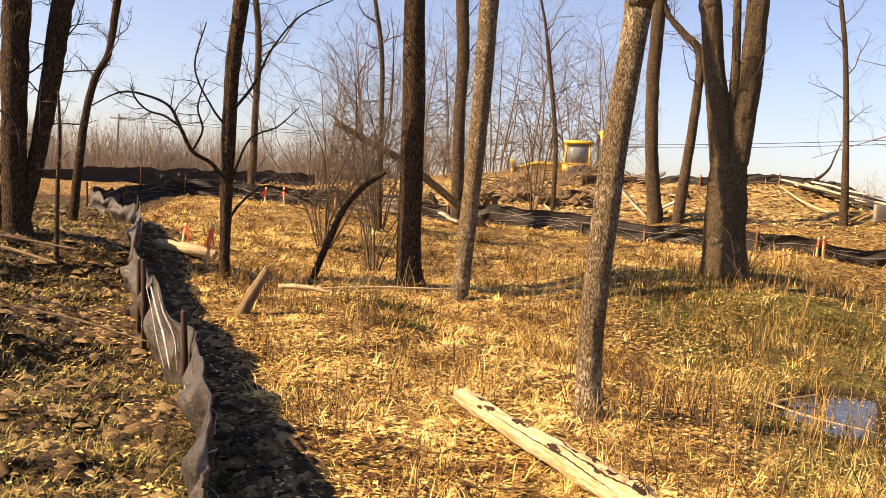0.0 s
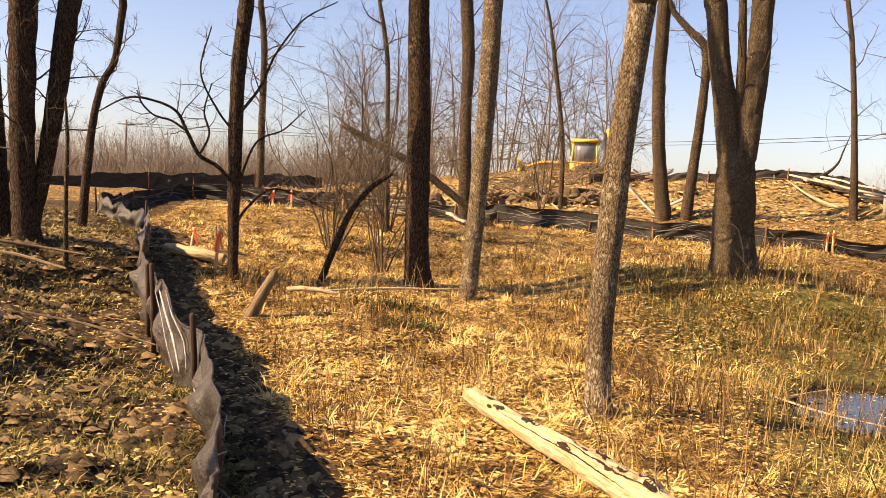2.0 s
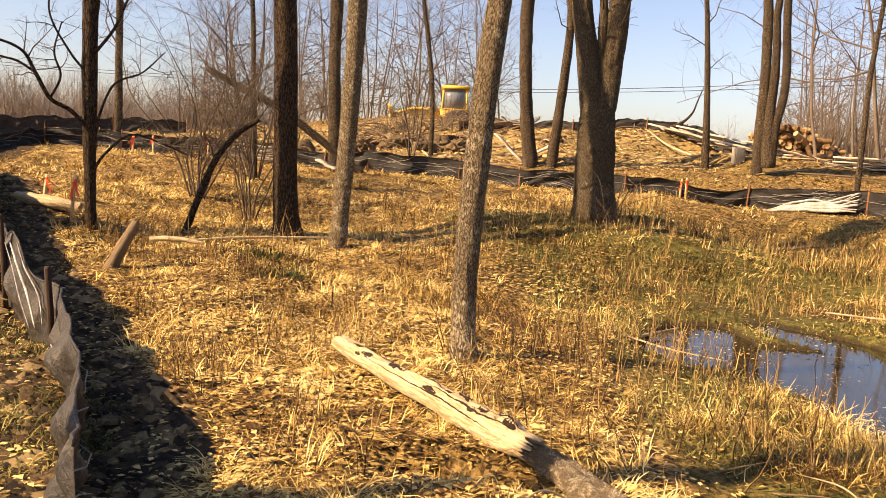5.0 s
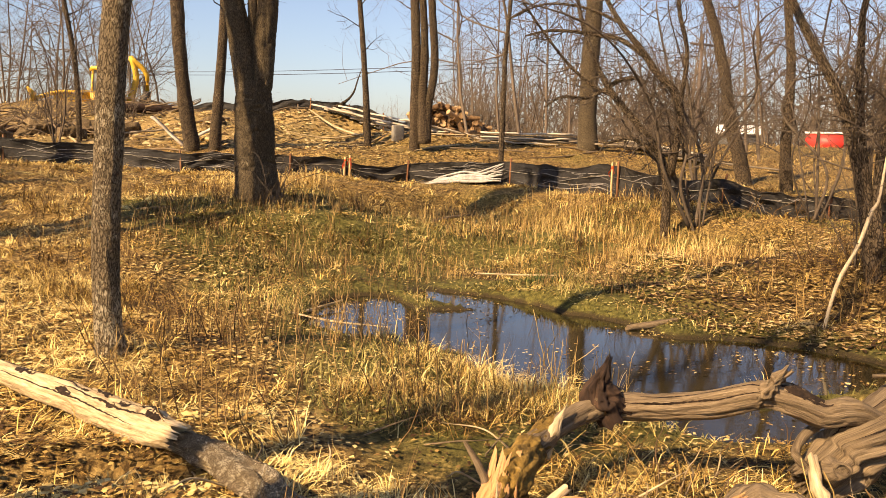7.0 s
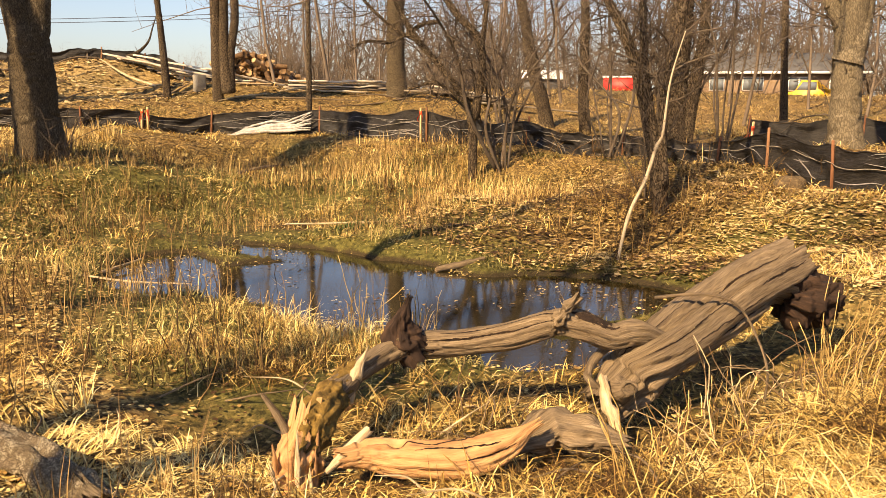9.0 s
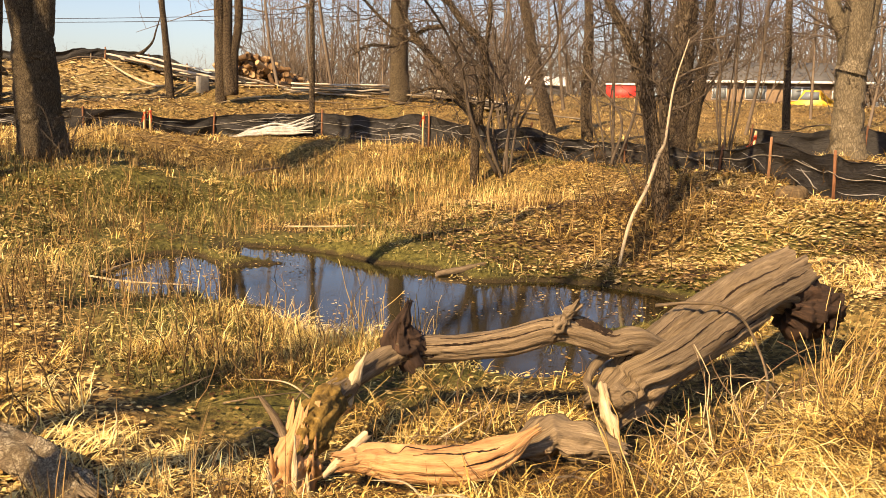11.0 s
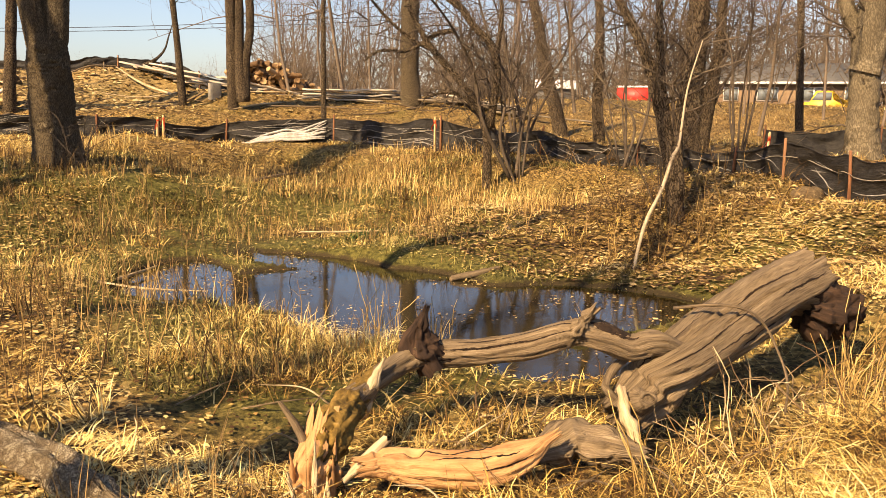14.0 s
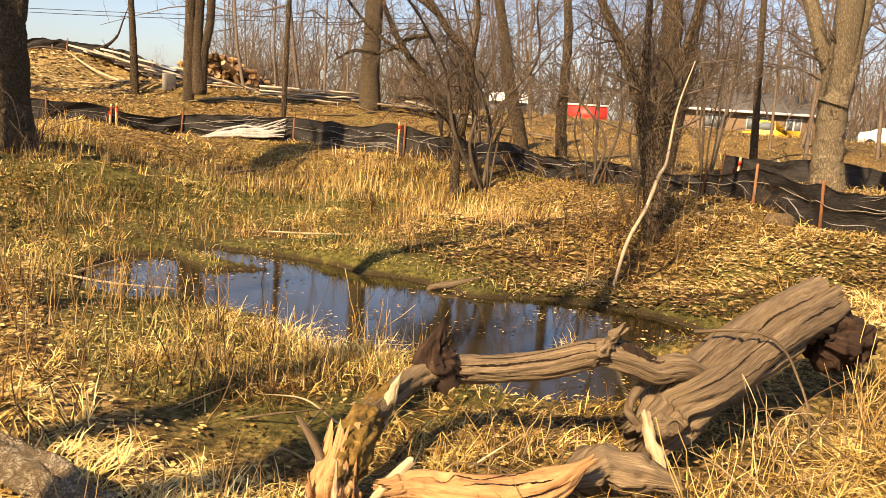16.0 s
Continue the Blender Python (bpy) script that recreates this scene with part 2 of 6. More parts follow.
def timber(rows, seed, sides=22, rings=40, grain=.16, splinter=.05, holes=(), knots=(), turns=5.0, cracks=0.0):
    """A log along (x, y, z, radius) with ridges that run down its length, ragged ends, sunk holes and raised knots."""
    rng = np.random.default_rng(seed)
    p = smooth_path(rows, rings)
    path, radii = p[:, :3], p[:, 3]
    b = Build()
    way = np.gradient(path, axis=0)
    way /= np.linalg.norm(way, axis=1, keepdims=True)
    ref = np.array([.2, .1, .97]) if abs(way[rings // 2][2]) < .8 else np.array([.9, .3, .1])
    side = np.cross(way, ref)
    side /= np.linalg.norm(side, axis=1, keepdims=True)
    up = np.cross(side, way)
    a = np.arange(sides) * 2 * np.pi / sides
    s = np.linspace(0, 1, rings)
    ang, lon = np.meshgrid(a, s)
    ridge = value_noise(ang * 4.2 + seed, lon * turns, 6) + .6 * value_noise(ang * 9 + seed, lon * turns * 1.8, 7) - .8
    lump = value_noise(ang * .9 + seed * 3, lon * turns * 1.2, 8) - .5
    r = radii[:, None] * (1 + grain * ridge + grain * 1.1 * lump)
    if cracks:
        drift = .35 * value_noise(lon * turns * 1.5, ang * 0, 9)
        line = 1 - np.abs(2 * value_noise((ang + drift) * 2.6 + seed, lon * turns * .45, 10) - 1)
        r = r - radii[:, None] * cracks * np.clip((line - .82) / .18, 0, 1)
        r = r + radii[:, None] * .05 * (value_noise(ang * 16 + seed, lon * turns * 11, 11) - .5)
    for at, angle, size, depth in holes:
        gap = np.hypot((lon - at) * rings * .6, (((ang - angle + np.pi) % (2 * np.pi)) - np.pi) * sides / 6.28) / size
        r -= radii[:, None] * depth * np.exp(-gap ** 4)
    for at, angle, size, rise in knots:
        gap = np.hypot((lon - at) * rings * .6, (((ang - angle + np.pi) % (2 * np.pi)) - np.pi) * sides / 6.28) / size
        r += radii[:, None] * rise * np.exp(-gap ** 2)
    push = np.zeros((rings, sides))
    push[0], push[-1] = -splinter * rng.random(sides), splinter * rng.random(sides)
    ring = path[:, None, :] + r[..., None] * (np.cos(ang)[..., None] * side[:, None, :] + np.sin(ang)[..., None] * up[:, None, :]) + push[..., None] * way[:, None, :]
    run = np.concatenate([[0], np.cumsum(np.linalg.norm(np.diff(path, axis=0), axis=1))])
    mean = float(radii.mean())
    grain_at = np.stack([np.cos(ang) * mean, np.sin(ang) * mean, run[:, None] + 0 * ang], -1) + seed
    i = np.arange(rings - 1)[:, None] * sides
    j, k = np.arange(sides)[None, :], (np.arange(sides)[None, :] + 1) % sides
    b.add(ring.reshape(-1, 3), np.stack([i + j, i + k, i + sides + k, i + sides + j], -1).reshape(-1, 4), (), grain_at)
    for end, sign in ((0, -1), (rings - 1, 1)):
        first = b.count
        inner = path[end] - sign * way[end] * radii[end] * .35
        rim = ring[end]
        b.add(np.concatenate([rim, [inner]]), (), [(m, (m + 1) % sides, sides) if sign > 0 else ((m + 1) % sides, m, sides) for m in range(sides)], np.concatenate([grain_at[end], [grain_at[end].mean(0) + .01]]))
    return b


def rent(b, rings, sides, at, spread, around, wide, seed):
    """A dark split or rot hole that lies on a timber's skin: at, spread along it (0 to 1), around in degrees, wide in metres."""
    rng = np.random.default_rng(seed)
    grid = b.points[0].reshape(rings, sides, 3)
    i0, i1 = max(1, int((at - spread / 2) * rings)), min(rings - 2, int((at + spread / 2) * rings) + 2)
    rows = []
    turn = around / 360 * sides
    n = i1 - i0 + 1
    for k, i in enumerate(range(i0, i1 + 1)):
        turn += rng.normal(0, .12)
        centre = grid[i].mean(0)
        girth = np.linalg.norm(grid[i] - centre, axis=1).mean() * 2 * np.pi / sides
        half = wide / 2 / girth * (.12 + math.sin(math.pi * (k + .5) / n) ** .7) * (.6 + .8 * rng.random())
        for place in (turn - half, turn, turn + half):
            j = int(math.floor(place))
            u = place - j
            p = grid[i, j % sides] * (1 - u) + grid[i, (j + 1) % sides] * u
            rows.append(p + (p - centre) / np.linalg.norm(p - centre) * .0025)
    out = Build()
    out.add(rows, [(3 * k + m, 3 * k + m + 1, 3 * k + m + 4, 3 * k + m + 3) for k in range(n - 1) for m in (0, 1)])
    return out

# ---- ground: one sheet, fine near the walk and coarse towards the horizon ----
def axis(near0, near1, fine, far0, far1):
    a = list(np.arange(near0, near1, fine))
    step, low, high = fine, near0, near1
    while low > far0 or high < far1:
        step *= 1.16
        low, high = low - step, high + step
        a = [low] + a + [high]
    return np.array(sorted(a))


GX, GY = axis(-7, 14, 0.085, -900, 900), axis(0, 24, 0.085, -900, 900)
gx, gy = np.meshgrid(GX, GY)
gz = height(gx, gy)
b = Build()
nx, ny = len(GX), len(GY)
idx = np.arange(nx * ny).reshape(ny, nx)
b.add(np.stack([gx, gy, gz], -1).reshape(-1, 3), np.stack([idx[:-1, :-1], idx[:-1, 1:], idx[1:, 1:], idx[1:, :-1]], -1).reshape(-1, 4))


def bank_shade_mask(x, y):
    """1 on the bare dirt bank beside the grey fence and on a dark strip that deepens the fence's shadow."""
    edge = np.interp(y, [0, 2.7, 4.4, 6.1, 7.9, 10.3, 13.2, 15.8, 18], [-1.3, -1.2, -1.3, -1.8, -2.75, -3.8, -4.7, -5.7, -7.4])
    # the .48 carries dark strawless soil across the fence's shadow, painting it deeper
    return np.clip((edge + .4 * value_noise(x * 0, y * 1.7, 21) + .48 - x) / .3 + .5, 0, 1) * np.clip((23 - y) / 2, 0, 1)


def mound_mask(x, y):
    """1 on the bare earth of the mound."""
    a = np.exp(-(((x - 9) / 6.5) ** 2 + ((y - 28.2) / 4.6) ** 2) ** 2)
    c = np.exp(-(((x - 2) / 7.0) ** 2 + ((y - 31) / 6.5) ** 2) ** 2)
    return np.clip(np.maximum(a, c) * 1.3, 0, 1)


def mixed_ground():
    """Matted straw and leaves, with bare soil, mound earth, moss and wet mud where the masks lie."""
    m = bpy.data.materials.new("ground_cover")
    m.use_nodes = True
    t = m.node_tree
    shader = t.nodes["Principled BSDF"]
    where = t.nodes.new("ShaderNodeTexCoord")

    def noise_node(scale, detail=6.0, rough=.65):
        n = t.nodes.new("ShaderNodeTexNoise")
        n.inputs["Scale"].default_value, n.inputs["Detail"].default_value, n.inputs["Roughness"].default_value = scale, detail, rough
        t.links.new(where.outputs["Object"], n.inputs["Vector"])
        return n

    def ramp_node(source, tones, low=.3, high=.7):
        r = t.nodes.new("ShaderNodeValToRGB")
        marks = r.color_ramp.elements
        while len(marks) < len(tones):
            marks.new(.5)
        for k, tone in enumerate(tones):
            marks[k].position, marks[k].color = low + (high - low) * k / (len(tones) - 1), (*tone, 1)
        t.links.new(source, r.inputs["Fac"])
        return r.outputs["Color"]

    def blend(factor, a, b):
        x = t.nodes.new("ShaderNodeMix")
        x.data_type = "RGBA"
        t.links.new(factor, x.inputs["Factor"])
        t.links.new(a, x.inputs["A"])
        t.links.new(b, x.inputs["B"])
        return x.outputs["Result"]

    def mask(name, breakup, low, high):
        a, add, r = t.nodes.new("ShaderNodeAttribute"), t.nodes.new("ShaderNodeMath"), t.nodes.new("ShaderNodeMapRange")
        a.attribute_name = name
        t.links.new(a.outputs["Fac"], add.inputs[0])
        t.links.new(breakup, add.inputs[1])
        t.links.new(add.outputs[0], r.inputs["Value"])
        r.inputs["From Min"].default_value, r.inputs["From Max"].default_value = low, high
        return r.outputs["Result"]

    broad, fine, grit = noise_node(1.1), noise_node(13, 9, .8), noise_node(60, 4, .7)
    cells = t.nodes.new("ShaderNodeTexVoronoi")
    cells.inputs["Scale"].default_value = 34
    t.links.new(where.outputs["Object"], cells.inputs["Vector"])
    straw = ramp_node(fine.outputs["Fac"], [(.01, .006, .002), (.045, .027, .009), (.24, .15, .048), (.54, .375, .14)], .37, .63)
    leaf = ramp_node(cells.outputs["Color"], [(.014, .008, .003), (.09, .05, .016), (.28, .17, .055), (.52, .36, .13)], .15, .85)
    cover = blend(ramp_node(broad.outputs["Fac"], [(0, 0, 0), (1, 1, 1)], .42, .58), straw, leaf)
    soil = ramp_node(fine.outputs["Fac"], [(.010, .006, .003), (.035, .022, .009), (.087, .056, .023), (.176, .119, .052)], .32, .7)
    sand = ramp_node(fine.outputs["Fac"], [(.06, .037, .013), (.2, .135, .05), (.36, .25, .1), (.5, .37, .165)], .3, .68)
    moss = ramp_node(fine.outputs["Fac"], [(.016, .014, .004), (.06, .055, .013), (.13, .115, .028), (.25, .2, .06)], .34, .66)
    mud = ramp_node(grit.outputs["Fac"], [(.012, .009, .004), (.04, .028, .012), (.08, .055, .022)])
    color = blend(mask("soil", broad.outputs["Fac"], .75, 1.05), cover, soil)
    color = blend(mask("mound", broad.outputs["Fac"], .8, 1.1), color, sand)
    color = blend(mask("moss", broad.outputs["Fac"], .75, 1.25), color, moss)
    color = blend(mask("wet", grit.outputs["Fac"], .95, 1.2), color, mud)
    t.links.new(color, shader.inputs["Base Color"])
    up = t.nodes.new("ShaderNodeBump")
    up.inputs["Strength"].default_value, up.inputs["Distance"].default_value = .9, .035
    t.links.new(fine.outputs["Fac"], up.inputs["Height"])
    t.links.new(up.outputs["Normal"], shader.inputs["Normal"])
    shader.inputs["Roughness"].default_value, shader.inputs["Specular IOR Level"].default_value = .93, .2
    return m


earth = mixed_ground()
ground = solid("ground", b, earth, "straw-brown ground of matted dead grass, leaves and mud", "ground", kind="structure", smooth=True)
flat_x, flat_y, flat_z = gx.ravel(), gy.ravel(), gz.ravel()
damp = np.exp(-((flat_x - 5.6) / 3.6) ** 2 - ((flat_y - 7.2) / 3.6) ** 2)
for layer, values in (("soil", bank_shade_mask(flat_x, flat_y)), ("mound", mound_mask(flat_x, flat_y)), ("moss", np.clip(np.maximum(damp * .8 * (1 - np.exp(-((flat_x - 9.2) / 2.4) ** 2 - ((flat_y - 5.8) / 2.2) ** 2)), .8 * np.clip((flat_x - 1.7) / 1.4, 0, 1) * np.clip((17 - flat_y) / 3, 0, 1) * np.clip((flat_y - 3) / .8, 0, 1) * np.clip((11 - flat_x) / 3, 0, 1) * (1 - np.exp(-((flat_x - 9.2) / 2.6) ** 2 - ((flat_y - 5.8) / 2.2) ** 2))) + .45 * value_noise(flat_x * .5, flat_y * .5, 9) * (flat_x > 2), 0, 1)), ("wet", np.clip((.09 - flat_z) / .09, 0, 1))):
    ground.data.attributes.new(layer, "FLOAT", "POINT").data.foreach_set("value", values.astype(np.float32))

water_build = Build()
wx, wy = np.meshgrid(np.linspace(1.5, 8.5, 60), np.linspace(1.5, 10.5, 60))
widx = np.arange(3600).reshape(60, 60)
water_build.add(np.stack([wx, wy, 0 * wx], -1).reshape(-1, 3), np.stack([widx[:-1, :-1], widx[:-1, 1:], widx[1:, 1:], widx[1:, :-1]], -1).reshape(-1, 4))
water_mat = material("still_water", [(.012, .010, .005), (.03, .024, .010)], 2, .03, .05, fine=9, spec=.5)
water = solid("water", water_build, water_mat, "still dark pool water that mirrors the sky", "water", kind="structure")

# ---- trees ----
def bark_material(name, furrow, ridge, lichen, across=46.0, along=.3, cover=.6, deep=.02):
    """Furrowed bark: narrow upright plates with dark furrows between them, worn tops and pale lichen in patches."""
    m = bpy.data.materials.new(name)
    m.use_nodes = True
    t = m.node_tree
    shader = t.nodes["Principled BSDF"]
    where, mapping = t.nodes.new("ShaderNodeAttribute"), t.nodes.new("ShaderNodeMapping")
    where.attribute_name = "grain"
    mapping.inputs["Scale"].default_value = (1, 1, along)
    t.links.new(where.outputs["Vector"], mapping.inputs["Vector"])

    def noise_node(scale, source, detail=5.0, rough=.65):
        n = t.nodes.new("ShaderNodeTexNoise")
        n.inputs["Scale"].default_value, n.inputs["Detail"].default_value, n.inputs["Roughness"].default_value = scale, detail, rough
        t.links.new(source, n.inputs["Vector"])
        return n

    def mix(factor, a, b):
        x = t.nodes.new("ShaderNodeMix")
        x.data_type = "RGBA"
        t.links.new(factor, x.inputs["Factor"])
        for key, value in (("A", a), ("B", b)):
            if isinstance(value, tuple):
                x.inputs[key].default_value = (*value, 1)
            else:
                t.links.new(value, x.inputs[key])
        return x.outputs["Result"]

    def span(source, low, high):
        r = t.nodes.new("ShaderNodeMapRange")
        r.inputs["From Min"].default_value, r.inputs["From Max"].default_value = low, high
        t.links.new(source, r.inputs["Value"])
        return r.outputs["Result"]

    warp = noise_node(across * .4, mapping.outputs["Vector"], 3)
    shift = t.nodes.new("ShaderNodeMix")
    shift.data_type = "VECTOR"
    shift.inputs["Factor"].default_value = .05
    t.links.new(mapping.outputs["Vector"], shift.inputs["A"])
    t.links.new(warp.outputs["Color"], shift.inputs["B"])
    plates = t.nodes.new("ShaderNodeTexVoronoi")
    plates.feature = "DISTANCE_TO_EDGE"
    plates.inputs["Scale"].default_value = across
    t.links.new(shift.outputs["Result"], plates.inputs["Vector"])
    grit = noise_node(across * 3.2, mapping.outputs["Vector"], 6, .75)
    spots = noise_node(16, where.outputs["Vector"], 5, .7)
    broad = noise_node(1.6, where.outputs["Vector"], 3, .6)
    raised = span(plates.outputs["Distance"], .015, .17)
    rough_top = t.nodes.new("ShaderNodeMath")
    rough_top.operation = "MULTIPLY"
    t.links.new(raised, rough_top.inputs[0])
    t.links.new(span(grit.outputs["Fac"], .0, .62), rough_top.inputs[1])
    body = mix(rough_top.outputs[0], furrow, ridge)
    both = t.nodes.new("ShaderNodeMath")
    both.operation = "MULTIPLY_ADD"
    t.links.new(broad.outputs["Fac"], both.inputs[0])
    both.inputs[1].default_value = .7
    t.links.new(spots.outputs["Fac"], both.inputs[2])
    patch = t.nodes.new("ShaderNodeMath")
    patch.operation = "MULTIPLY"
    t.links.new(span(both.outputs[0], 1.06 - .25 * cover, 1.16 - .25 * cover), patch.inputs[0])
    t.links.new(raised, patch.inputs[1])
    t.links.new(mix(patch.outputs[0], body, lichen), shader.inputs["Base Color"])
    up = t.nodes.new("ShaderNodeBump")
    up.inputs["Strength"].default_value, up.inputs["Distance"].default_value = 1.0, deep
    t.links.new(rough_top.outputs[0], up.inputs["Height"])
    t.links.new(up.outputs["Normal"], shader.inputs["Normal"])
    shader.inputs["Roughness"].default_value, shader.inputs["Specular IOR Level"].default_value = .95, .15
    return m


bark = bark_material("bark", (.02, .014, .009), (.17, .125, .078), (.25, .2, .13), 56, .24, .5)
light_bark = bark_material("light_bark", (.06, .043, .026), (.36, .28, .172), (.56, .48, .33), 66, .3, .7)
smooth_bark = bark_material("smooth_bark", (.1, .08, .052), (.22, .178, .115), (.31, .26, .18), 50, .3, .5, .008)
grey_bark = bark_material("grey_bark", (.045, .033, .02), (.145, .112, .068), (.22, .18, .115), 60, .28, .45, .012)
dark_bark = bark_material("dark_bark", (.014, .009, .006), (.115, .077, .045), (.18, .13, .08), 52, .22, .3)
twig_bark = material("twig_bark", [(0.027, 0.020, 0.014), (0.078, 0.058, 0.040), (0.163, 0.126, 0.089)], 4, .9, .3, each=.1)
pale_bark = material("pale_bark", [(.16, .12, .075), (.4, .32, .21), (.62, .53, .38)], 5, .85, .5, stretch=(4, 4, 1.5), fine=30)


def bend(start, way, length, rng, n=5, wander=.22, lift=.12):
    """A wandering line that starts along way and turns slowly upwards."""
    p, d = [np.array(start, float)], np.array(way, float)
    for _ in range(n - 1):
        d = d + rng.normal(0, wander, 3) + np.array([0, 0, lift])
        d /= np.linalg.norm(d)
        p.append(p[-1] + d * length / (n - 1))
    return np.array(p)


def sprout(limbs, twigs, path, radii, rng, level, count, length, spread=1.0, lift=.12, start=.25, deep=3, wander=.26):
    """Side branches along a path, and theirs in turn."""
    n = len(path)
    for k in range(count):
        s = start + (1 - start) * (k + rng.random()) / count
        i = min(int(s * (n - 1)), n - 2)
        u = s * (n - 1) - i
        at = path[i] * (1 - u) + path[i + 1] * u
        along = path[i + 1] - path[i]
        along /= np.linalg.norm(along) + 1e-9
        out = rng.normal(0, 1, 3)
        out -= along * (out @ along)
        out /= np.linalg.norm(out) + 1e-9
        way = along * (1 - .45 * spread) + out * spread * .9
        way /= np.linalg.norm(way)
        size = length * (.55 + .7 * rng.random()) * (1.15 - .6 * s)
        r = min(radii[i] * .55, .012 * size + .0035)
        line = bend(at, way, size, rng, 5 if level < 2 else (4 if level == 2 else 2), wander, lift)
        thick = np.linspace(r, r * .3, len(line))
        (limbs if level < 2 else twigs).tube(line, thick, 5 if level < 2 else 3)
        if level < deep:
            sprout(limbs, twigs, line, thick, rng, level + 1, 5 if level < 2 else 4, size * .55, spread, lift * .7, .15, deep, wander)


def bare_tree(label, paths, seed, top=9.0, side=7, side_length=1.1, crown=8, crown_length=2.2, bark_mat=None, sides=12, spread=1.0, lift=.12, deep=3, name="tree", group="", stub=0, alone=0, begin=.15):
    """Stems along given lines of (x, y, z, radius), grown on to a bare crown; stub: how many of the first lines end where they are given."""
    rng = np.random.default_rng(seed)
    base = np.array(paths[0][0][:3], float)
    base[2] = float(height(base[0], base[1]))
    tree = thing(name, tuple(base), label, name.replace("_", " "), group)
    trunk = Build()
    for number, rows in enumerate(paths):
        p = np.array(rows, float)
        p[:, :3] -= base
        if number == 0:
            p[0, 2] = min(p[0, 2], 0) - .12
        stem = smooth_path(p, 7 * len(p))
        limb_path, radii = stem[:, :3], np.maximum(stem[:, 3], .004)
        grown = top and number >= stub and not (alone and number)
        if grown:
            d = limb_path[-1] - limb_path[-4]
            d /= np.linalg.norm(d)
            more = bend(limb_path[-1], d, max(1.0, top - limb_path[-1][2]), rng, 9, .1, .08)[1:]
            whole = np.concatenate([limb_path, more])
            thick = np.concatenate([radii, np.linspace(radii[-1], radii[-1] * .18, 9)[1:]])
        else:
            whole, thick = limb_path, radii
        if name == "shrub":
            trunk = Build()
        if sides >= 16 and name == "tree":
            bole = timber(np.column_stack([whole, thick]), seed + number, 2 * sides, 150, .07, .0, turns=11.0, cracks=.12)
            trunk.add(np.concatenate(bole.points), np.concatenate(bole.quads), (), np.concatenate(bole.grain))
        else:
            trunk.tube(whole, thick, sides if radii[0] > .05 else 8, .14, rng)
        if name == "shrub":
            sprout(trunk, trunk, limb_path, radii, rng, 1, side, side_length, spread, lift, begin, deep, .4)
            part("stem", trunk, twig_bark, tree)
            continue
        jobs = [(limb_path, radii, side_length, .3 + .7 * k / max(1, side)) for k in range(side)]
        if grown:
            jobs += [(whole[len(limb_path):], thick[len(limb_path):], crown_length, .02 + .98 * k / crown) for k in range(crown)]
        for line, r, size, start in jobs:
            limb = Build()
            sprout(limb, limb, line[:max(2, int(len(line) * (start + .18)))], r, rng, 1, 1, size * (1.3 - .5 * start), spread, lift, .8, deep)
            part("limb", limb, twig_bark, tree)
    if name != "shrub":
        part("trunk", trunk, bark_mat or bark, tree, smooth=True)
    return tree


bare_tree("straight dark-barked tree trunk in the dry grass", [[(-0.47, 12.20, 0.49, 0.226), (-0.54, 12.19, 1.03, 0.177), (-0.61, 12.19, 2.94, 0.161), (-0.69, 12.19, 4.50, 0.148)]], 1, top=13, side=2, side_length=0.5, sides=16, bark_mat=dark_bark)
bare_tree("slender grey-barked tree in straw-covered ground", [[(0.20, 11.61, 0.44, 0.138), (0.23, 11.61, 1.04, 0.115), (0.30, 11.61, 2.57, 0.122), (0.33, 11.61, 4.44, 0.133)]], 2, top=12, side=3, side_length=0.6, sides=16, bark_mat=light_bark)
bare_tree("leaning tree with deeply furrowed bark and lichen", [[(1.13, 6.36, 0.23, 0.127), (1.09, 6.37, 0.43, 0.100), (1.08, 6.37, 0.99, 0.095), (1.13, 6.36, 2.09, 0.094), (1.19, 6.35, 2.79, 0.095), (1.24, 6.34, 3.32, 0.101)]], 3, top=11, side=2, side_length=0.5, sides=18, bark_mat=light_bark)
bare_tree("stout tree forking into two heavy stems", [[(4.54, 13.92, 0.90, 0.40), (4.48, 13.94, 1.45, 0.335), (4.46, 13.95, 2.27, 0.315), (4.44, 13.95, 2.75, 0.25)],
    [(4.42, 13.95, 2.2, 0.2), (4.27, 14.01, 3.26, 0.19), (4.11, 14.05, 4.16, 0.172), (3.97, 14.09, 5.25, 0.17)],
    [(4.52, 13.93, 2.2, 0.19), (4.60, 13.90, 3.28, 0.19), (4.66, 13.89, 4.18, 0.175), (4.68, 13.90, 5.24, 0.17)],
    [(4.47, 13.94, 2.7, 0.085), (4.44, 13.95, 3.54, 0.08), (4.42, 13.96, 4.35, 0.07), (4.37, 13.97, 5.25, 0.06)]], 4, top=14, side=4, side_length=1.2, sides=18, stub=1, bark_mat=grey_bark)
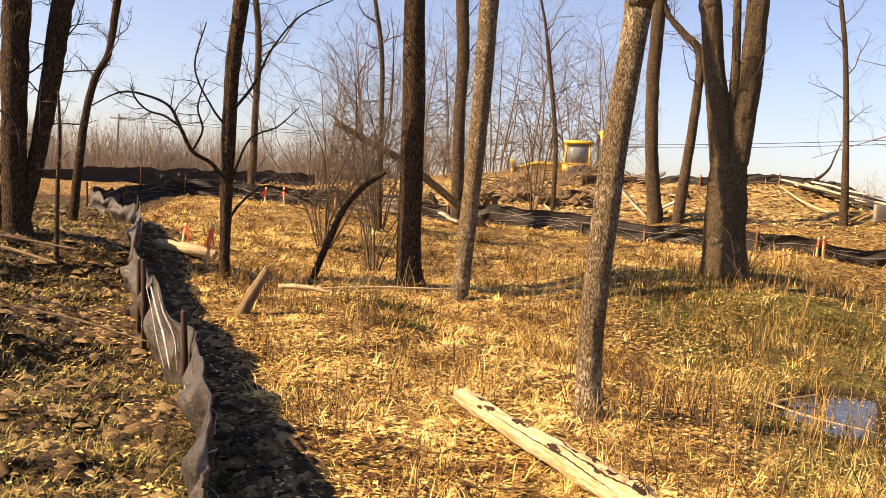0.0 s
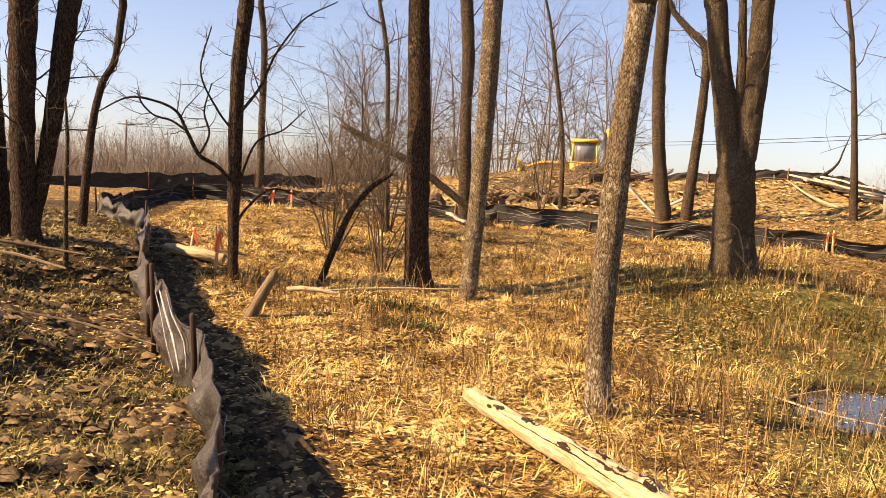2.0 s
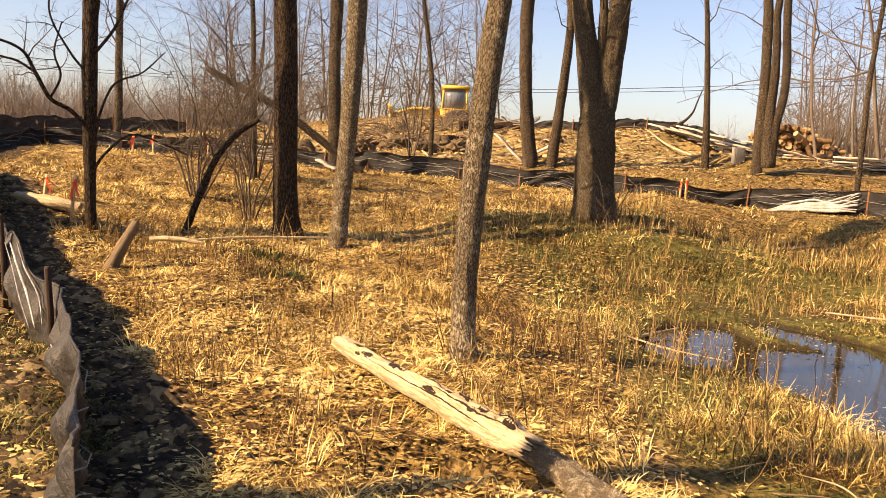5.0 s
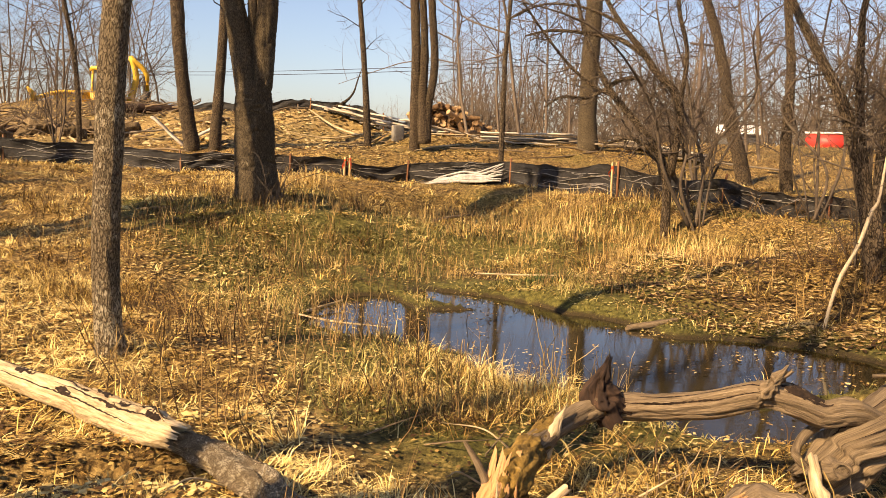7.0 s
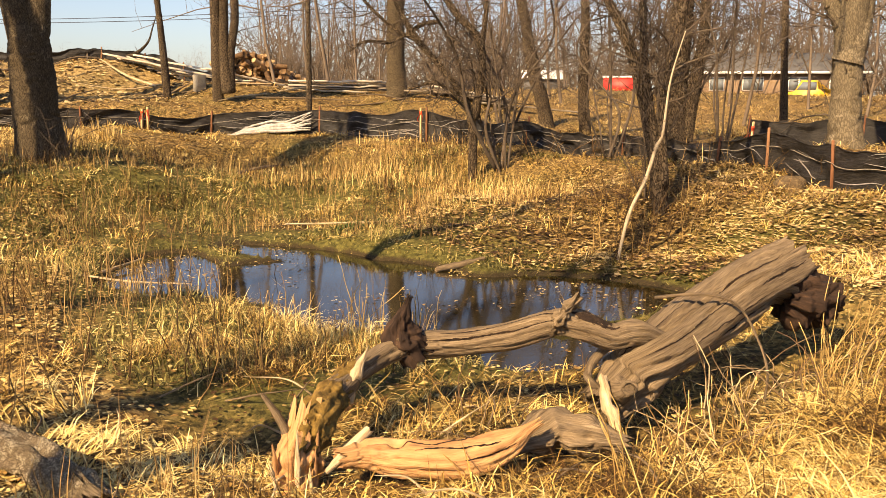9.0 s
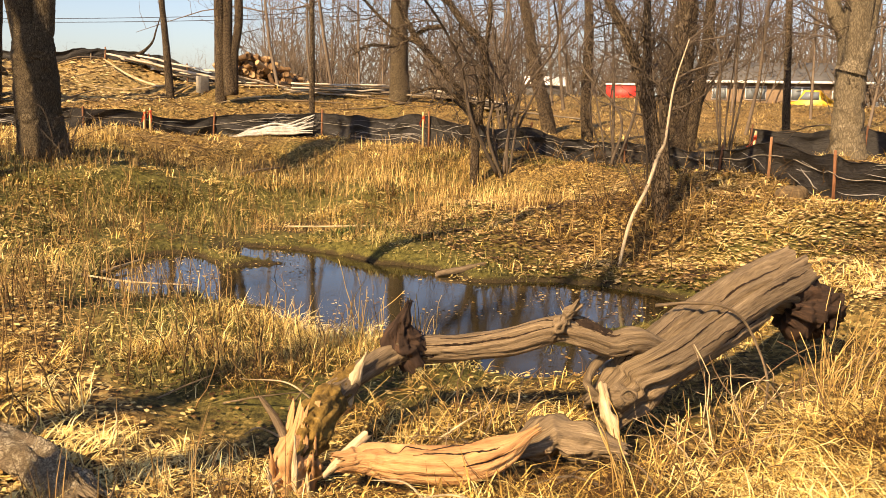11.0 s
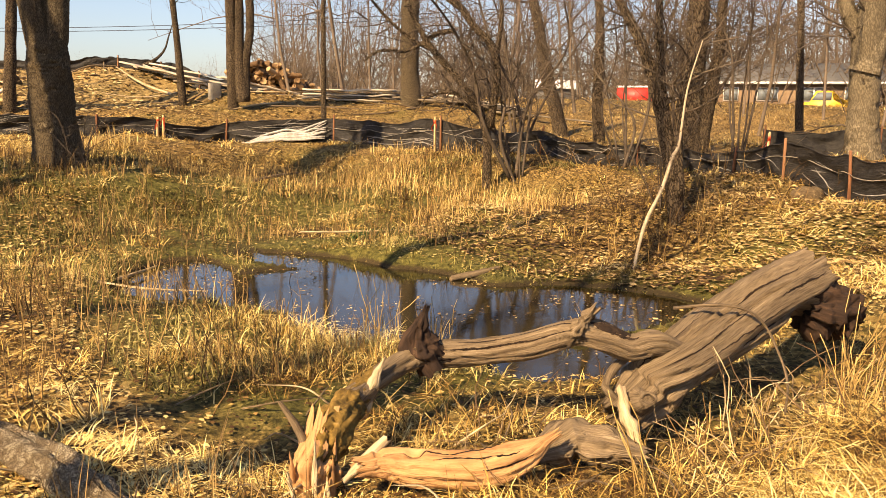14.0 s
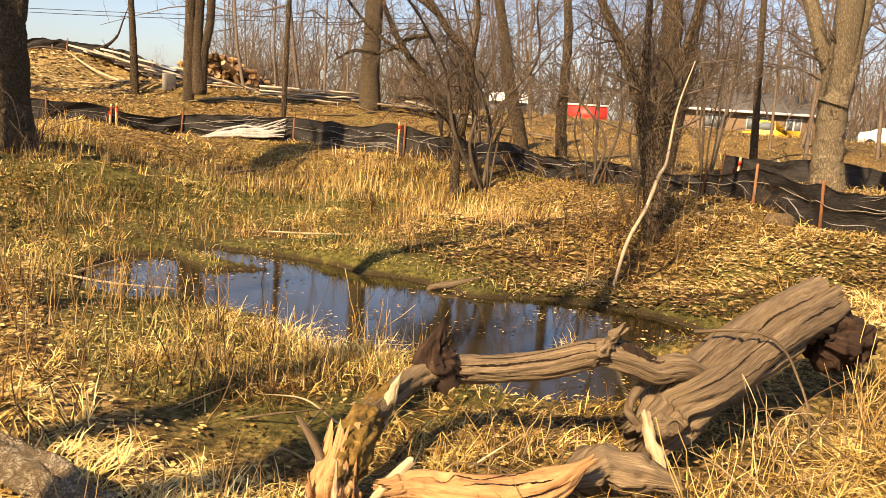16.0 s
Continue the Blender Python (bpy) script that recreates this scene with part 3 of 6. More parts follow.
bare_tree("tree with low arching bare side branches", [[(-2.92, 11.38, 0.53, 0.078), (-2.95, 11.37, 0.91, 0.070), (-2.97, 11.37, 1.96, 0.093), (-2.97, 11.37, 3.29, 0.101), (-2.90, 11.39, 4.17, 0.106)],
    [(-2.96, 11.30, 1.81, 0.027), (-3.17, 11.25, 2.03, 0.027), (-3.39, 11.19, 2.16, 0.027), (-3.55, 11.14, 2.46, 0.023), (-3.68, 11.10, 2.70, 0.019), (-3.92, 11.02, 2.81, 0.015), (-4.23, 10.90, 2.83, 0.013), (-4.56, 10.77, 2.62, 0.008)],
    [(-3.55, 11.14, 2.46, 0.015), (-3.74, 11.08, 2.58, 0.015), (-3.93, 11.01, 2.63, 0.012), (-4.07, 10.96, 2.76, 0.012), (-4.14, 10.94, 2.93, 0.008)],
    [(-3.39, 11.19, 2.16, 0.015), (-3.28, 11.22, 2.44, 0.015), (-3.35, 11.20, 2.73, 0.012), (-3.27, 11.22, 3.10, 0.008)],
    [(-2.95, 11.31, 1.21, 0.019), (-2.77, 11.35, 1.52, 0.019), (-2.47, 11.42, 1.77, 0.015), (-2.10, 11.49, 1.68, 0.012), (-1.79, 11.54, 1.55, 0.008)],
    [(-2.94, 11.31, 1.66, 0.019), (-2.71, 11.37, 2.35, 0.015), (-2.36, 11.44, 2.56, 0.012), (-2.09, 11.49, 2.84, 0.008)],
    [(-2.95, 11.31, 2.69, 0.023), (-2.68, 11.37, 3.09, 0.019), (-2.49, 11.41, 3.55, 0.015), (-2.16, 11.48, 4.02, 0.012), (-1.73, 11.55, 4.29, 0.008)],
    [(-2.96, 11.31, 2.47, 0.019), (-3.18, 11.25, 2.74, 0.015), (-3.41, 11.18, 3.23, 0.012), (-3.30, 11.21, 3.82, 0.008)]], 5, top=11, side=6, side_length=.7, spread=1.2, alone=3, bark_mat=dark_bark)
bare_tree("thin bare tree behind the black fence", [[(-5.76, 25.34, 1.45, 0.119), (-5.77, 25.33, 3.84, 0.103), (-5.78, 25.33, 5.80, 0.095), (-5.93, 25.30, 7.08, 0.087)]], 6, top=12, side=13, side_length=2.4)
bare_tree("twin-stemmed dark tree on the dirt bank", [[(-5.53, 11.06, 0.96, 0.187), (-5.59, 11.02, 1.55, 0.146), (-5.63, 11.00, 2.84, 0.154), (-5.64, 11.00, 3.90, 0.164)],
    [(-5.57, 11.08, 0.98, 0.122), (-5.39, 11.17, 1.93, 0.106), (-5.27, 11.23, 3.04, 0.123), (-5.18, 11.27, 3.99, 0.132)]], 7, top=13, side=8, side_length=1.5, sides=14, bark_mat=dark_bark)
bare_tree("crooked slim tree on the dirt bank", [[(-6.80, 15.58, 1.57, 0.089), (-6.68, 15.63, 2.60, 0.073), (-6.54, 15.69, 3.48, 0.067), (-6.35, 15.77, 3.96, 0.062), (-6.24, 15.81, 4.93, 0.074)]], 8, top=11, side=9, side_length=1.4, bark_mat=dark_bark)
bare_tree("dead sapling stub on the dirt bank", [[(-4.77, 10.47, 0.98, 0.034), (-4.79, 10.46, 1.53, 0.026), (-4.79, 10.46, 2.21, 0.023), (-4.82, 10.44, 2.75, 0.011)]], 9, top=0, side=7, side_length=.6)
bare_tree("tall bare tree by the black fence", [[(0.25, 20.96, 1.03, 0.165), (0.14, 20.96, 3.83, 0.138), (0.13, 20.96, 5.18, 0.153), (0.01, 20.96, 6.51, 0.155)]], 10, top=13, side=10, side_length=1.8)
bare_tree("bare tree on the edge of the earth mound", [[(5.72, 23.59, 1.50, 0.223), (5.48, 23.65, 3.22, 0.176), (5.35, 23.68, 5.21, 0.177), (5.36, 23.68, 7.48, 0.180)]], 11, top=13, side=8, side_length=1.6)
bare_tree("bent bare tree on the edge of the earth mound", [[(6.24, 23.40, 1.51, 0.159), (6.37, 23.36, 3.11, 0.135), (6.48, 23.33, 4.79, 0.120), (6.46, 23.34, 6.06, 0.113), (6.02, 23.46, 6.58, 0.097), (5.63, 23.55, 7.02, 0.081), (5.38, 23.61, 7.47, 0.082)]], 12, top=10, side=11, side_length=1.7)
bare_tree("thin forked sapling in front of the earth mound", [[(11.06, 23.99, 1.70, 0.122), (10.93, 24.05, 3.92, 0.087), (10.72, 24.15, 6.41, 0.070), (10.49, 24.25, 7.96, 0.062)]], 13, top=11, side=7, side_length=2.0)
bare_tree("slim sapling in the thicket", [[(-1.39, 17.92, 0.95, 0.053), (-1.48, 17.91, 2.84, 0.047), (-1.57, 17.90, 4.57, 0.048), (-1.78, 17.88, 5.70, 0.042)]], 14, top=9, side=10, side_length=1.4)
bare_tree("slim sapling in front of the yellow digger", [[(3.06, 24.96, 1.61, 0.074), (2.99, 24.96, 3.59, 0.066), (2.64, 25.01, 5.84, 0.059), (2.45, 25.03, 6.95, 0.042)]], 15, top=10, side=11, side_length=2.0)
bare_tree("clump of three bare trunks from one root", [[(11.61, 21.99, 1.63, 0.147), (11.60, 22.00, 2.75, 0.139), (11.59, 22.00, 4.34, 0.131), (11.53, 22.04, 5.89, 0.124)],
    [(11.80, 21.79, 1.84, 0.195), (11.74, 21.83, 3.08, 0.138), (11.76, 21.81, 4.49, 0.114), (11.68, 21.86, 5.88, 0.099)],
    [(11.84, 21.77, 1.89, 0.163), (11.89, 21.75, 2.93, 0.122), (12.02, 21.68, 4.04, 0.114), (11.90, 21.74, 5.90, 0.107)]], 16, top=13, side=5, side_length=1.2)
bare_tree("slim reddish sapling standing in the black fence line", [[(11.97, 18.02, 0.70, 0.071), (11.98, 18.01, 2.46, 0.063), (11.98, 18.01, 4.04, 0.057)]], 17, top=10, side=12, side_length=1.0)
bare_tree("thick sunlit tree behind the fence", [[(17.44, 21.46, 1.87, 0.360), (17.40, 21.49, 3.05, 0.289), (17.40, 21.49, 4.75, 0.272)]], 18, top=15, side=4, side_length=1.5, crown=14, crown_length=3, bark_mat=grey_bark)
bare_tree("leaning tree trunk behind the fence", [[(17.38, 15.09, 1.07, 0.194), (17.25, 15.23, 1.78, 0.179), (17.08, 15.42, 2.57, 0.165), (16.94, 15.57, 3.70, 0.135)]], 19, top=11, side=6, side_length=1.2)
bare_tree("bare tree behind the fence", [[(15.95, 12.65, 0.98, 0.145), (15.89, 12.73, 1.97, 0.119), (15.89, 12.73, 3.22, 0.106), (15.87, 12.75, 3.95, 0.100)]], 20, top=12, side=7, side_length=1.2)
bare_tree("thick twin-stemmed tree beyond the fence", [[(13.70, 8.74, 0.92, 0.273), (13.65, 8.81, 1.53, 0.220), (13.66, 8.80, 2.51, 0.210), (13.69, 8.76, 3.47, 0.179)],
    [(13.77, 8.63, 1.04, 0.126), (13.83, 8.55, 1.93, 0.115), (13.89, 8.45, 2.89, 0.095), (13.89, 8.45, 3.46, 0.084)]], 21, top=13, side=6, side_length=1.3, sides=16)
bare_tree("large pale-barked tree forking above the fence", [[(13.50, 5.67, 1.07, 0.29), (13.47, 5.72, 1.59, 0.225), (13.46, 5.75, 2.41, 0.21)],
    [(13.42, 5.73, 2.33, 0.225), (13.46, 5.62, 2.81, 0.169), (13.48, 5.59, 3.21, 0.151)],
    [(13.41, 5.74, 2.33, 0.141), (13.37, 5.83, 2.82, 0.122), (13.29, 6.00, 3.23, 0.113)]], 22, top=14, side=8, side_length=1.6, sides=18, bark_mat=smooth_bark)
bare_tree("slender tree on the rough lawn", [[(21.71, 10.87, 1.05, 0.110), (21.66, 10.97, 2.62, 0.094), (21.61, 11.05, 4.28, 0.087)]], 23, top=13, side=6, side_length=1.2)
bare_tree("many-stemmed tree leaning over the pool bank", [[(8.85, 5.69, 0.48, 0.102), (8.78, 5.79, 1.15, 0.094), (8.69, 5.93, 1.85, 0.081), (8.57, 6.09, 2.42, 0.068), (8.42, 6.28, 2.86, 0.054)],
    [(8.76, 5.69, 0.96, 0.054), (8.67, 5.82, 1.72, 0.050), (8.62, 5.89, 2.29, 0.047), (8.60, 5.92, 2.84, 0.040)],
    [(8.79, 5.65, 0.77, 0.060), (8.76, 5.70, 1.60, 0.047), (8.80, 5.63, 2.22, 0.044), (8.87, 5.54, 2.83, 0.040)]], 24, top=6, side=17, side_length=1.15, crown=12, crown_length=1.3, spread=1.25, lift=0.04)
bare_tree("tree trunk beside the fence corner", [[(12.63, 3.95, 0.80, 0.154), (12.57, 4.13, 1.77, 0.145), (12.53, 4.25, 3.22, 0.146)]], 26, top=12, side=4, side_length=1.0)

# bushes of many thin stems
def shrub(label, x, y, seed, stems, tall, wide, side=6, side_length=.7, radius=.02, lean=(0, 0), deep=3, begin=.15):
    rng = np.random.default_rng(seed)
    z = float(height(x, y))
    rows = []
    for k in range(stems):
        a, out = rng.random() * 6.28, wide * (.25 + .75 * rng.random())
        dx, dy = math.cos(a) * out + lean[0], math.sin(a) * out + lean[1]
        h, r = tall * (.65 + .5 * rng.random()), radius * (.6 + .8 * rng.random())
        k1, k2, k3 = (rng.normal(0, .05 * tall, 2) for _ in range(3))
        rows.append([(x + .06 * dx, y + .06 * dy, z, r), (x + .2 * dx + .5 * k1[0], y + .2 * dy + .5 * k1[1], z + .26 * h, r * .85), (x + .45 * dx + k2[0], y + .45 * dy + k2[1], z + .54 * h, r * .65),
                     (x + .9 * dx + k3[0], y + .9 * dy + k3[1], z + .82 * h, r * .42), (x + 1.5 * dx, y + 1.5 * dy, z + .95 * h, r * .2)])
    return bare_tree(label, rows, seed, top=0, side=side, side_length=side_length, sides=6, deep=deep, name="shrub", spread=1.25, lift=.03, begin=begin)


shrub("dense leafless thicket of thin grey stems", -2.2, 15.5, 41, 14, 3.5, 2.1, 15, 1.2, .014)
shrub("leafless thicket of thin grey stems", -1.4, 17.8, 42, 13, 3.9, 2.2, 14, 1.2, .015)
shrub("wide leafless bush with arching branches", 10.8, 10.2, 43, 8, 3.9, 2.1, 20, 1.25, .026, (-.5, .4), begin=.3)
shrub("bare brushwood below the leaning tree", 9.1, 6.1, 45, 9, 2.0, 1.3, 8, .7, .007)
shrub("bare bush behind the black fence", 14.4, 9.6, 46, 7, 4.8, 1.9, 20, 1.3, .026, begin=.32)
shrub("bare bush beyond the fence", 16.5, 10.6, 47, 7, 4.8, 1.9, 20, 1.4, .028, begin=.32)
shrub("bare bush beside the fence corner", 12.6, 7.2, 48, 5, 4.2, 1.7, 20, 1.1, .02, begin=.38)
shrub("leafless bush near the mound", 2.4, 24.2, 49, 7, 3.8, 1.2, 6, .8, .02)
shrub("low leafless brush at the foot of the stout tree", 4.6, 13.2, 50, 10, 1.0, .7, 4, .35, .007)
bare_tree("pale broken sapling leaning from the pool bank", [[(7.45, 5.29, 0.01, 0.02), (7.49, 5.24, 0.29, 0.017), (7.53, 5.18, 0.62, 0.02), (7.61, 5.07, 0.95, 0.018), (7.66, 5.0, 1.27, 0.019), (7.69, 4.95, 1.42, 0.014), (7.72, 4.91, 1.94, 0.010), (7.79, 4.82, 2.4, 0.004)]], 61, top=0, side=4, side_length=.3, bark_mat=pale_bark, sides=8, name="leaning_sapling")
bare_tree("dead leaning branch with bare twigs", [[(-1.95, 12.3, 0.5, 0.053), (-1.58, 12.37, 1.39, 0.049), (-1.29, 12.41, 1.82, 0.041), (-0.96, 12.43, 2.09, 0.033)]], 62, top=0, side=8, side_length=.9, sides=8, name="dead_branch", bark_mat=dark_bark)
bare_tree("fallen dead tree propped in the thicket", [[(-2.66, 19.80, 3.29, 0.066), (-1.95, 19.88, 2.93, 0.085), (-1.01, 19.94, 2.48, 0.092), (0.09, 19.96, 1.71, 0.092), (0.92, 19.94, 1.11, 0.079), (1.63, 19.89, 0.70, 0.053)][::-1]], 63, top=0, side=6, side_length=.8, sides=10, name="fallen_tree")

bare_tree("bare tree on the dirt bank beside the walk", [[(-4.7, 1.72, .7, .17), (-4.65, 1.72, 3, .15), (-4.6, 1.77, 6, .13)]], 81, top=14, side=4, side_length=1.2)
bare_tree("bare tree on the dirt bank beside the walk", [[(-5.6, 2.3, .7, .14), (-5.5, 2.3, 3, .12), (-5.45, 2.3, 6, .11)]], 82, top=13, side=4, side_length=1.2)
shrub("leafless bush with fine tangled twigs", 13.6, 13.0, 51, 7, 4.9, 2.2, 20, 1.5, .026, begin=.3)
shrub("leafless bush with fine tangled twigs", 17.0, 17.6, 55, 5, 5.2, 2.2, 9, 1.6, .03)
shrub("leafless bush with fine tangled twigs", 11.6, 8.6, 56, 6, 4.2, 1.9, 22, 1.15, .02, begin=.36)
shrub("leafless thicket of thin grey stems", -1.2, 14.2, 57, 8, 3.0, 1.8, 9, 1.2, .013)
bare_tree("wide many-branched tree arching over the fence", [[(10.24, 10.37, 1.33, 0.077), (10.19, 10.41, 1.52, 0.067), (9.86, 10.72, 2.21, 0.057), (9.55, 10.99, 2.67, 0.053), (9.33, 11.18, 3.14, 0.043), (9.12, 11.35, 3.81, 0.034), (8.98, 11.46, 4.58, 0.024)],
    [(10.26, 10.35, 1.42, 0.067), (10.32, 10.29, 2.54, 0.062), (10.02, 10.57, 3.09, 0.057), (9.82, 10.76, 3.46, 0.048), (9.58, 10.97, 3.84, 0.043), (9.37, 11.15, 4.30, 0.034), (9.18, 11.30, 4.93, 0.024)],
    [(9.92, 10.67, 3.29, 0.038), (9.61, 10.95, 3.57, 0.038), (9.40, 11.13, 3.63, 0.034), (9.10, 11.37, 3.69, 0.029), (8.72, 11.66, 3.71, 0.024), (8.37, 11.91, 3.62, 0.014)],
    [(9.83, 10.75, 2.98, 0.038), (9.60, 10.95, 2.92, 0.038), (9.41, 11.12, 2.76, 0.034), (9.20, 11.29, 2.64, 0.029), (8.89, 11.53, 2.64, 0.024), (8.67, 11.70, 2.47, 0.014)],
    [(10.12, 10.48, 1.67, 0.038), (9.97, 10.62, 1.88, 0.034), (9.75, 10.82, 2.00, 0.029), (9.45, 11.08, 1.89, 0.019)],
    [(10.32, 10.29, 2.54, 0.043), (10.36, 10.24, 3.36, 0.038), (10.24, 10.36, 4.11, 0.034), (10.26, 10.35, 4.86, 0.024)],
    [(9.55, 10.99, 2.67, 0.034), (9.27, 11.23, 2.85, 0.029), (8.90, 11.52, 3.26, 0.024), (8.41, 11.88, 4.03, 0.019), (8.19, 12.03, 4.46, 0.014)],
    [(9.58, 10.97, 3.84, 0.029), (9.16, 11.32, 4.07, 0.024), (8.62, 11.73, 4.13, 0.019), (8.14, 12.06, 3.88, 0.014)]], 90, top=0, side=15, side_length=1.0, spread=1.25, lift=.0)
bare_tree("dark bare tree on the dirt bank", [[(-6.00, 11.32, 1.01, 0.134), (-6.06, 11.28, 1.87, 0.109), (-6.15, 11.24, 2.97, 0.117), (-6.20, 11.21, 4.05, 0.117)]], 91, top=13, side=5, side_length=1.2, bark_mat=dark_bark)

# ---- far woods: bare trees without number ----
def wood_tree(rng, tall, deep=2, low=.08, spread=1.05, reach=.36, wander=.05):
    b = Build()
    trunk = bend((0, 0, -.3), (rng.normal(0, .05), rng.normal(0, .05), 1), tall, rng, 6, wander, .05)
    r = np.linspace(tall * .0055 + .01, .006, 6)
    b.tube(trunk, r, 5)
    sprout(b, b, trunk, r, rng, 1, 15, tall * reach, spread, .08, low, deep)
    return np.concatenate(b.points), np.concatenate(b.quads)


def thicket(rng):
    b = Build()
    for _ in range(9):
        a = rng.random() * 6.28
        p = bend((rng.normal(0, .3), rng.normal(0, .3), -.1), (math.cos(a) * .5, math.sin(a) * .5, 1), 1.2 + 1.6 * rng.random(), rng, 4, .15, .05)
        r = np.linspace(.022, .006, 4)
        b.tube(p, r, 3)
        sprout(b, b, p, r, rng, 2, 6, .8, .9, .1, .2, 2)
    return np.concatenate(b.points), np.concatenate(b.quads)


wood_rng = np.random.default_rng(7)
TALL = [wood_tree(wood_rng, 10, 3, .16, 1.15, .42, .09) for _ in range(5)]
HIGH = [wood_tree(wood_rng, 10, 3, .3, 1.3, .46, .1) for _ in range(4)]
PLAIN = [wood_tree(wood_rng, 10, 2) for _ in range(7)]
FAR = [wood_tree(wood_rng, 10, 1, .05) for _ in range(6)]
BRUSH = [thicket(wood_rng) for _ in range(5)]


def plant(name, label, kinds, count, az, reach, size, seed, tone):
    """Scatter copies of a few trees over a sector: az in degrees from +y, reach and size in metres."""
    rng = np.random.default_rng(seed)
    b = Build()
    for k in range(count):
        a, d = radians(az[0] + (az[1] - az[0]) * rng.random()), reach[0] + (reach[1] - reach[0]) * rng.random()
        x, y = d * math.sin(a), d * math.cos(a)
        points, quads = kinds[k % len(kinds)]
        s, turn = (size[0] + (size[1] - size[0]) * rng.random()) / 10, rng.random() * 6.28
        c, n = math.cos(turn), math.sin(turn)
        p = points * np.array([s, s, s])
        p = np.stack([p[:, 0] * c - p[:, 1] * n + x, p[:, 0] * n + p[:, 1] * c + y, p[:, 2] + float(height(x, y))], -1)
        b.add(p, quads)
    return solid(name, b, tone, label, "woods", kind="stuff")


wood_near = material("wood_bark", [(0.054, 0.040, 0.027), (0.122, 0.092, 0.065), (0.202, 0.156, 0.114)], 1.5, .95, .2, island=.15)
# paler, greyer copy of the bark above, with distance haze put into its colour
wood_hazed = material("hazed_wood_bark", [(.085, .067, .053), (.16, .128, .105), (.24, .2, .168)], .5, 1, .1, island=.15)
plant("woods", "bare grey-brown treeline in the distance", FAR, 400, (-36, -4), (115, 165), (6.5, 10), 1, wood_hazed)
plant("brushwood", "brown undergrowth below the distant treeline", BRUSH, 220, (-36, -2), (95, 130), (18, 28), 2, wood_hazed)
plant("woods", "stand of bare young trees behind the mound", TALL, 40, (-8, 11.5), (44, 62), (8, 11), 3, wood_near)
plant("brushwood", "leafless undergrowth behind the mound", BRUSH, 34, (-9, 11), (36, 58), (9, 14), 4, wood_near)
plant("woods", "low bare treeline beyond the mound", FAR, 170, (9, 34), (110, 150), (4.5, 7), 5, wood_hazed)
plant("woods", "bare woods behind the house", PLAIN, 95, (29, 82), (74, 115), (10, 16), 6, wood_near)
plant("woods", "deep bare woods beyond the house", PLAIN, 130, (30, 84), (84, 135), (14, 21), 16, wood_near)
plant("brushwood", "dense leafless undergrowth at the edge of the woods", BRUSH, 130, (30, 84), (70, 110), (24, 44), 17, wood_near)
plant("woods", "bare trees between the fence and the lawn", HIGH, 7, (31, 51.5), (30, 52), (9, 14), 8, wood_near)
plant("woods", "bare trees on the rough lawn", HIGH, 8, (66, 82), (24, 44), (10, 15), 9, wood_near)
plant("brushwood", "tangle of leafless undergrowth beyond the fence", BRUSH, 9, (33, 44), (44, 62), (7, 11), 10, wood_near)
plant("woods", "thin bare trees standing before the house", HIGH, 7, (54.5, 68), (24, 46), (8, 12), 18, wood_near)
plant("brushwood", "cut scrub piled before the digger", BRUSH, 12, (1, 11), (29, 36), (5, 8), 20, wood_near)

# ---- black fabric fences ----
def cloth(name, tones, rough, spec, dust):
    return material(name, tones, 5, rough, 1.0, stretch=(1, 1, 1) if dust else (.8, .8, 3.2), fine=22, spec=spec, relief_depth=.05, contrast=.16)


black_cloth = cloth("black_fabric", [(.004, .0035, .003), (.016, .014, .012), (.04, .035, .03)], .55, .35, 0)
# dusty copy of the black fabric, paler to paint the sun on its face
dusty_lit_cloth = cloth("dusty_lit_fabric", [(.006, .005, .004), (.024, .02, .015), (.085, .073, .056)], .55, .5, 1)
white_sheet = material("white_plastic", [(.1, .09, .08), (.3, .28, .25), (.6, .58, .54)], 6, .45, .5, fine=20, spec=.5)
stake_wood = material("stake_wood", [(0.090, 0.038, 0.019), (0.195, 0.086, 0.041), (0.315, 0.165, 0.083)], 5, .85, .5, stretch=(6, 6, 1), fine=30, each=.3)
old_stake = material("old_stake", [(0.018, 0.010, 0.006), (0.054, 0.030, 0.018), (0.120, 0.078, 0.048)], 5, .88, .5, stretch=(6, 6, 1), fine=30, each=.3)
lath_wood = material("lath_wood", [(.42, .28, .13), (.62, .44, .22), (.75, .58, .33)], 6, .8, .3, stretch=(6, 6, 1), fine=30)
# pale tones stand in for sun glinting on creases of the black fabric
glint_mat = material("glint_fold", [(.05, .045, .04), (.17, .155, .14), (.42, .4, .37)], 9, .5, .4, island=.6, spec=.5)
cord_mat = material("pale_cord", [(.14, .12, .09), (.36, .32, .26)], 12, .8, .3)
ribbon_mat = material("orange_ribbon", [(.75, .07, .015), (.9, .13, .03)], 9, .5, .3, spec=.5)


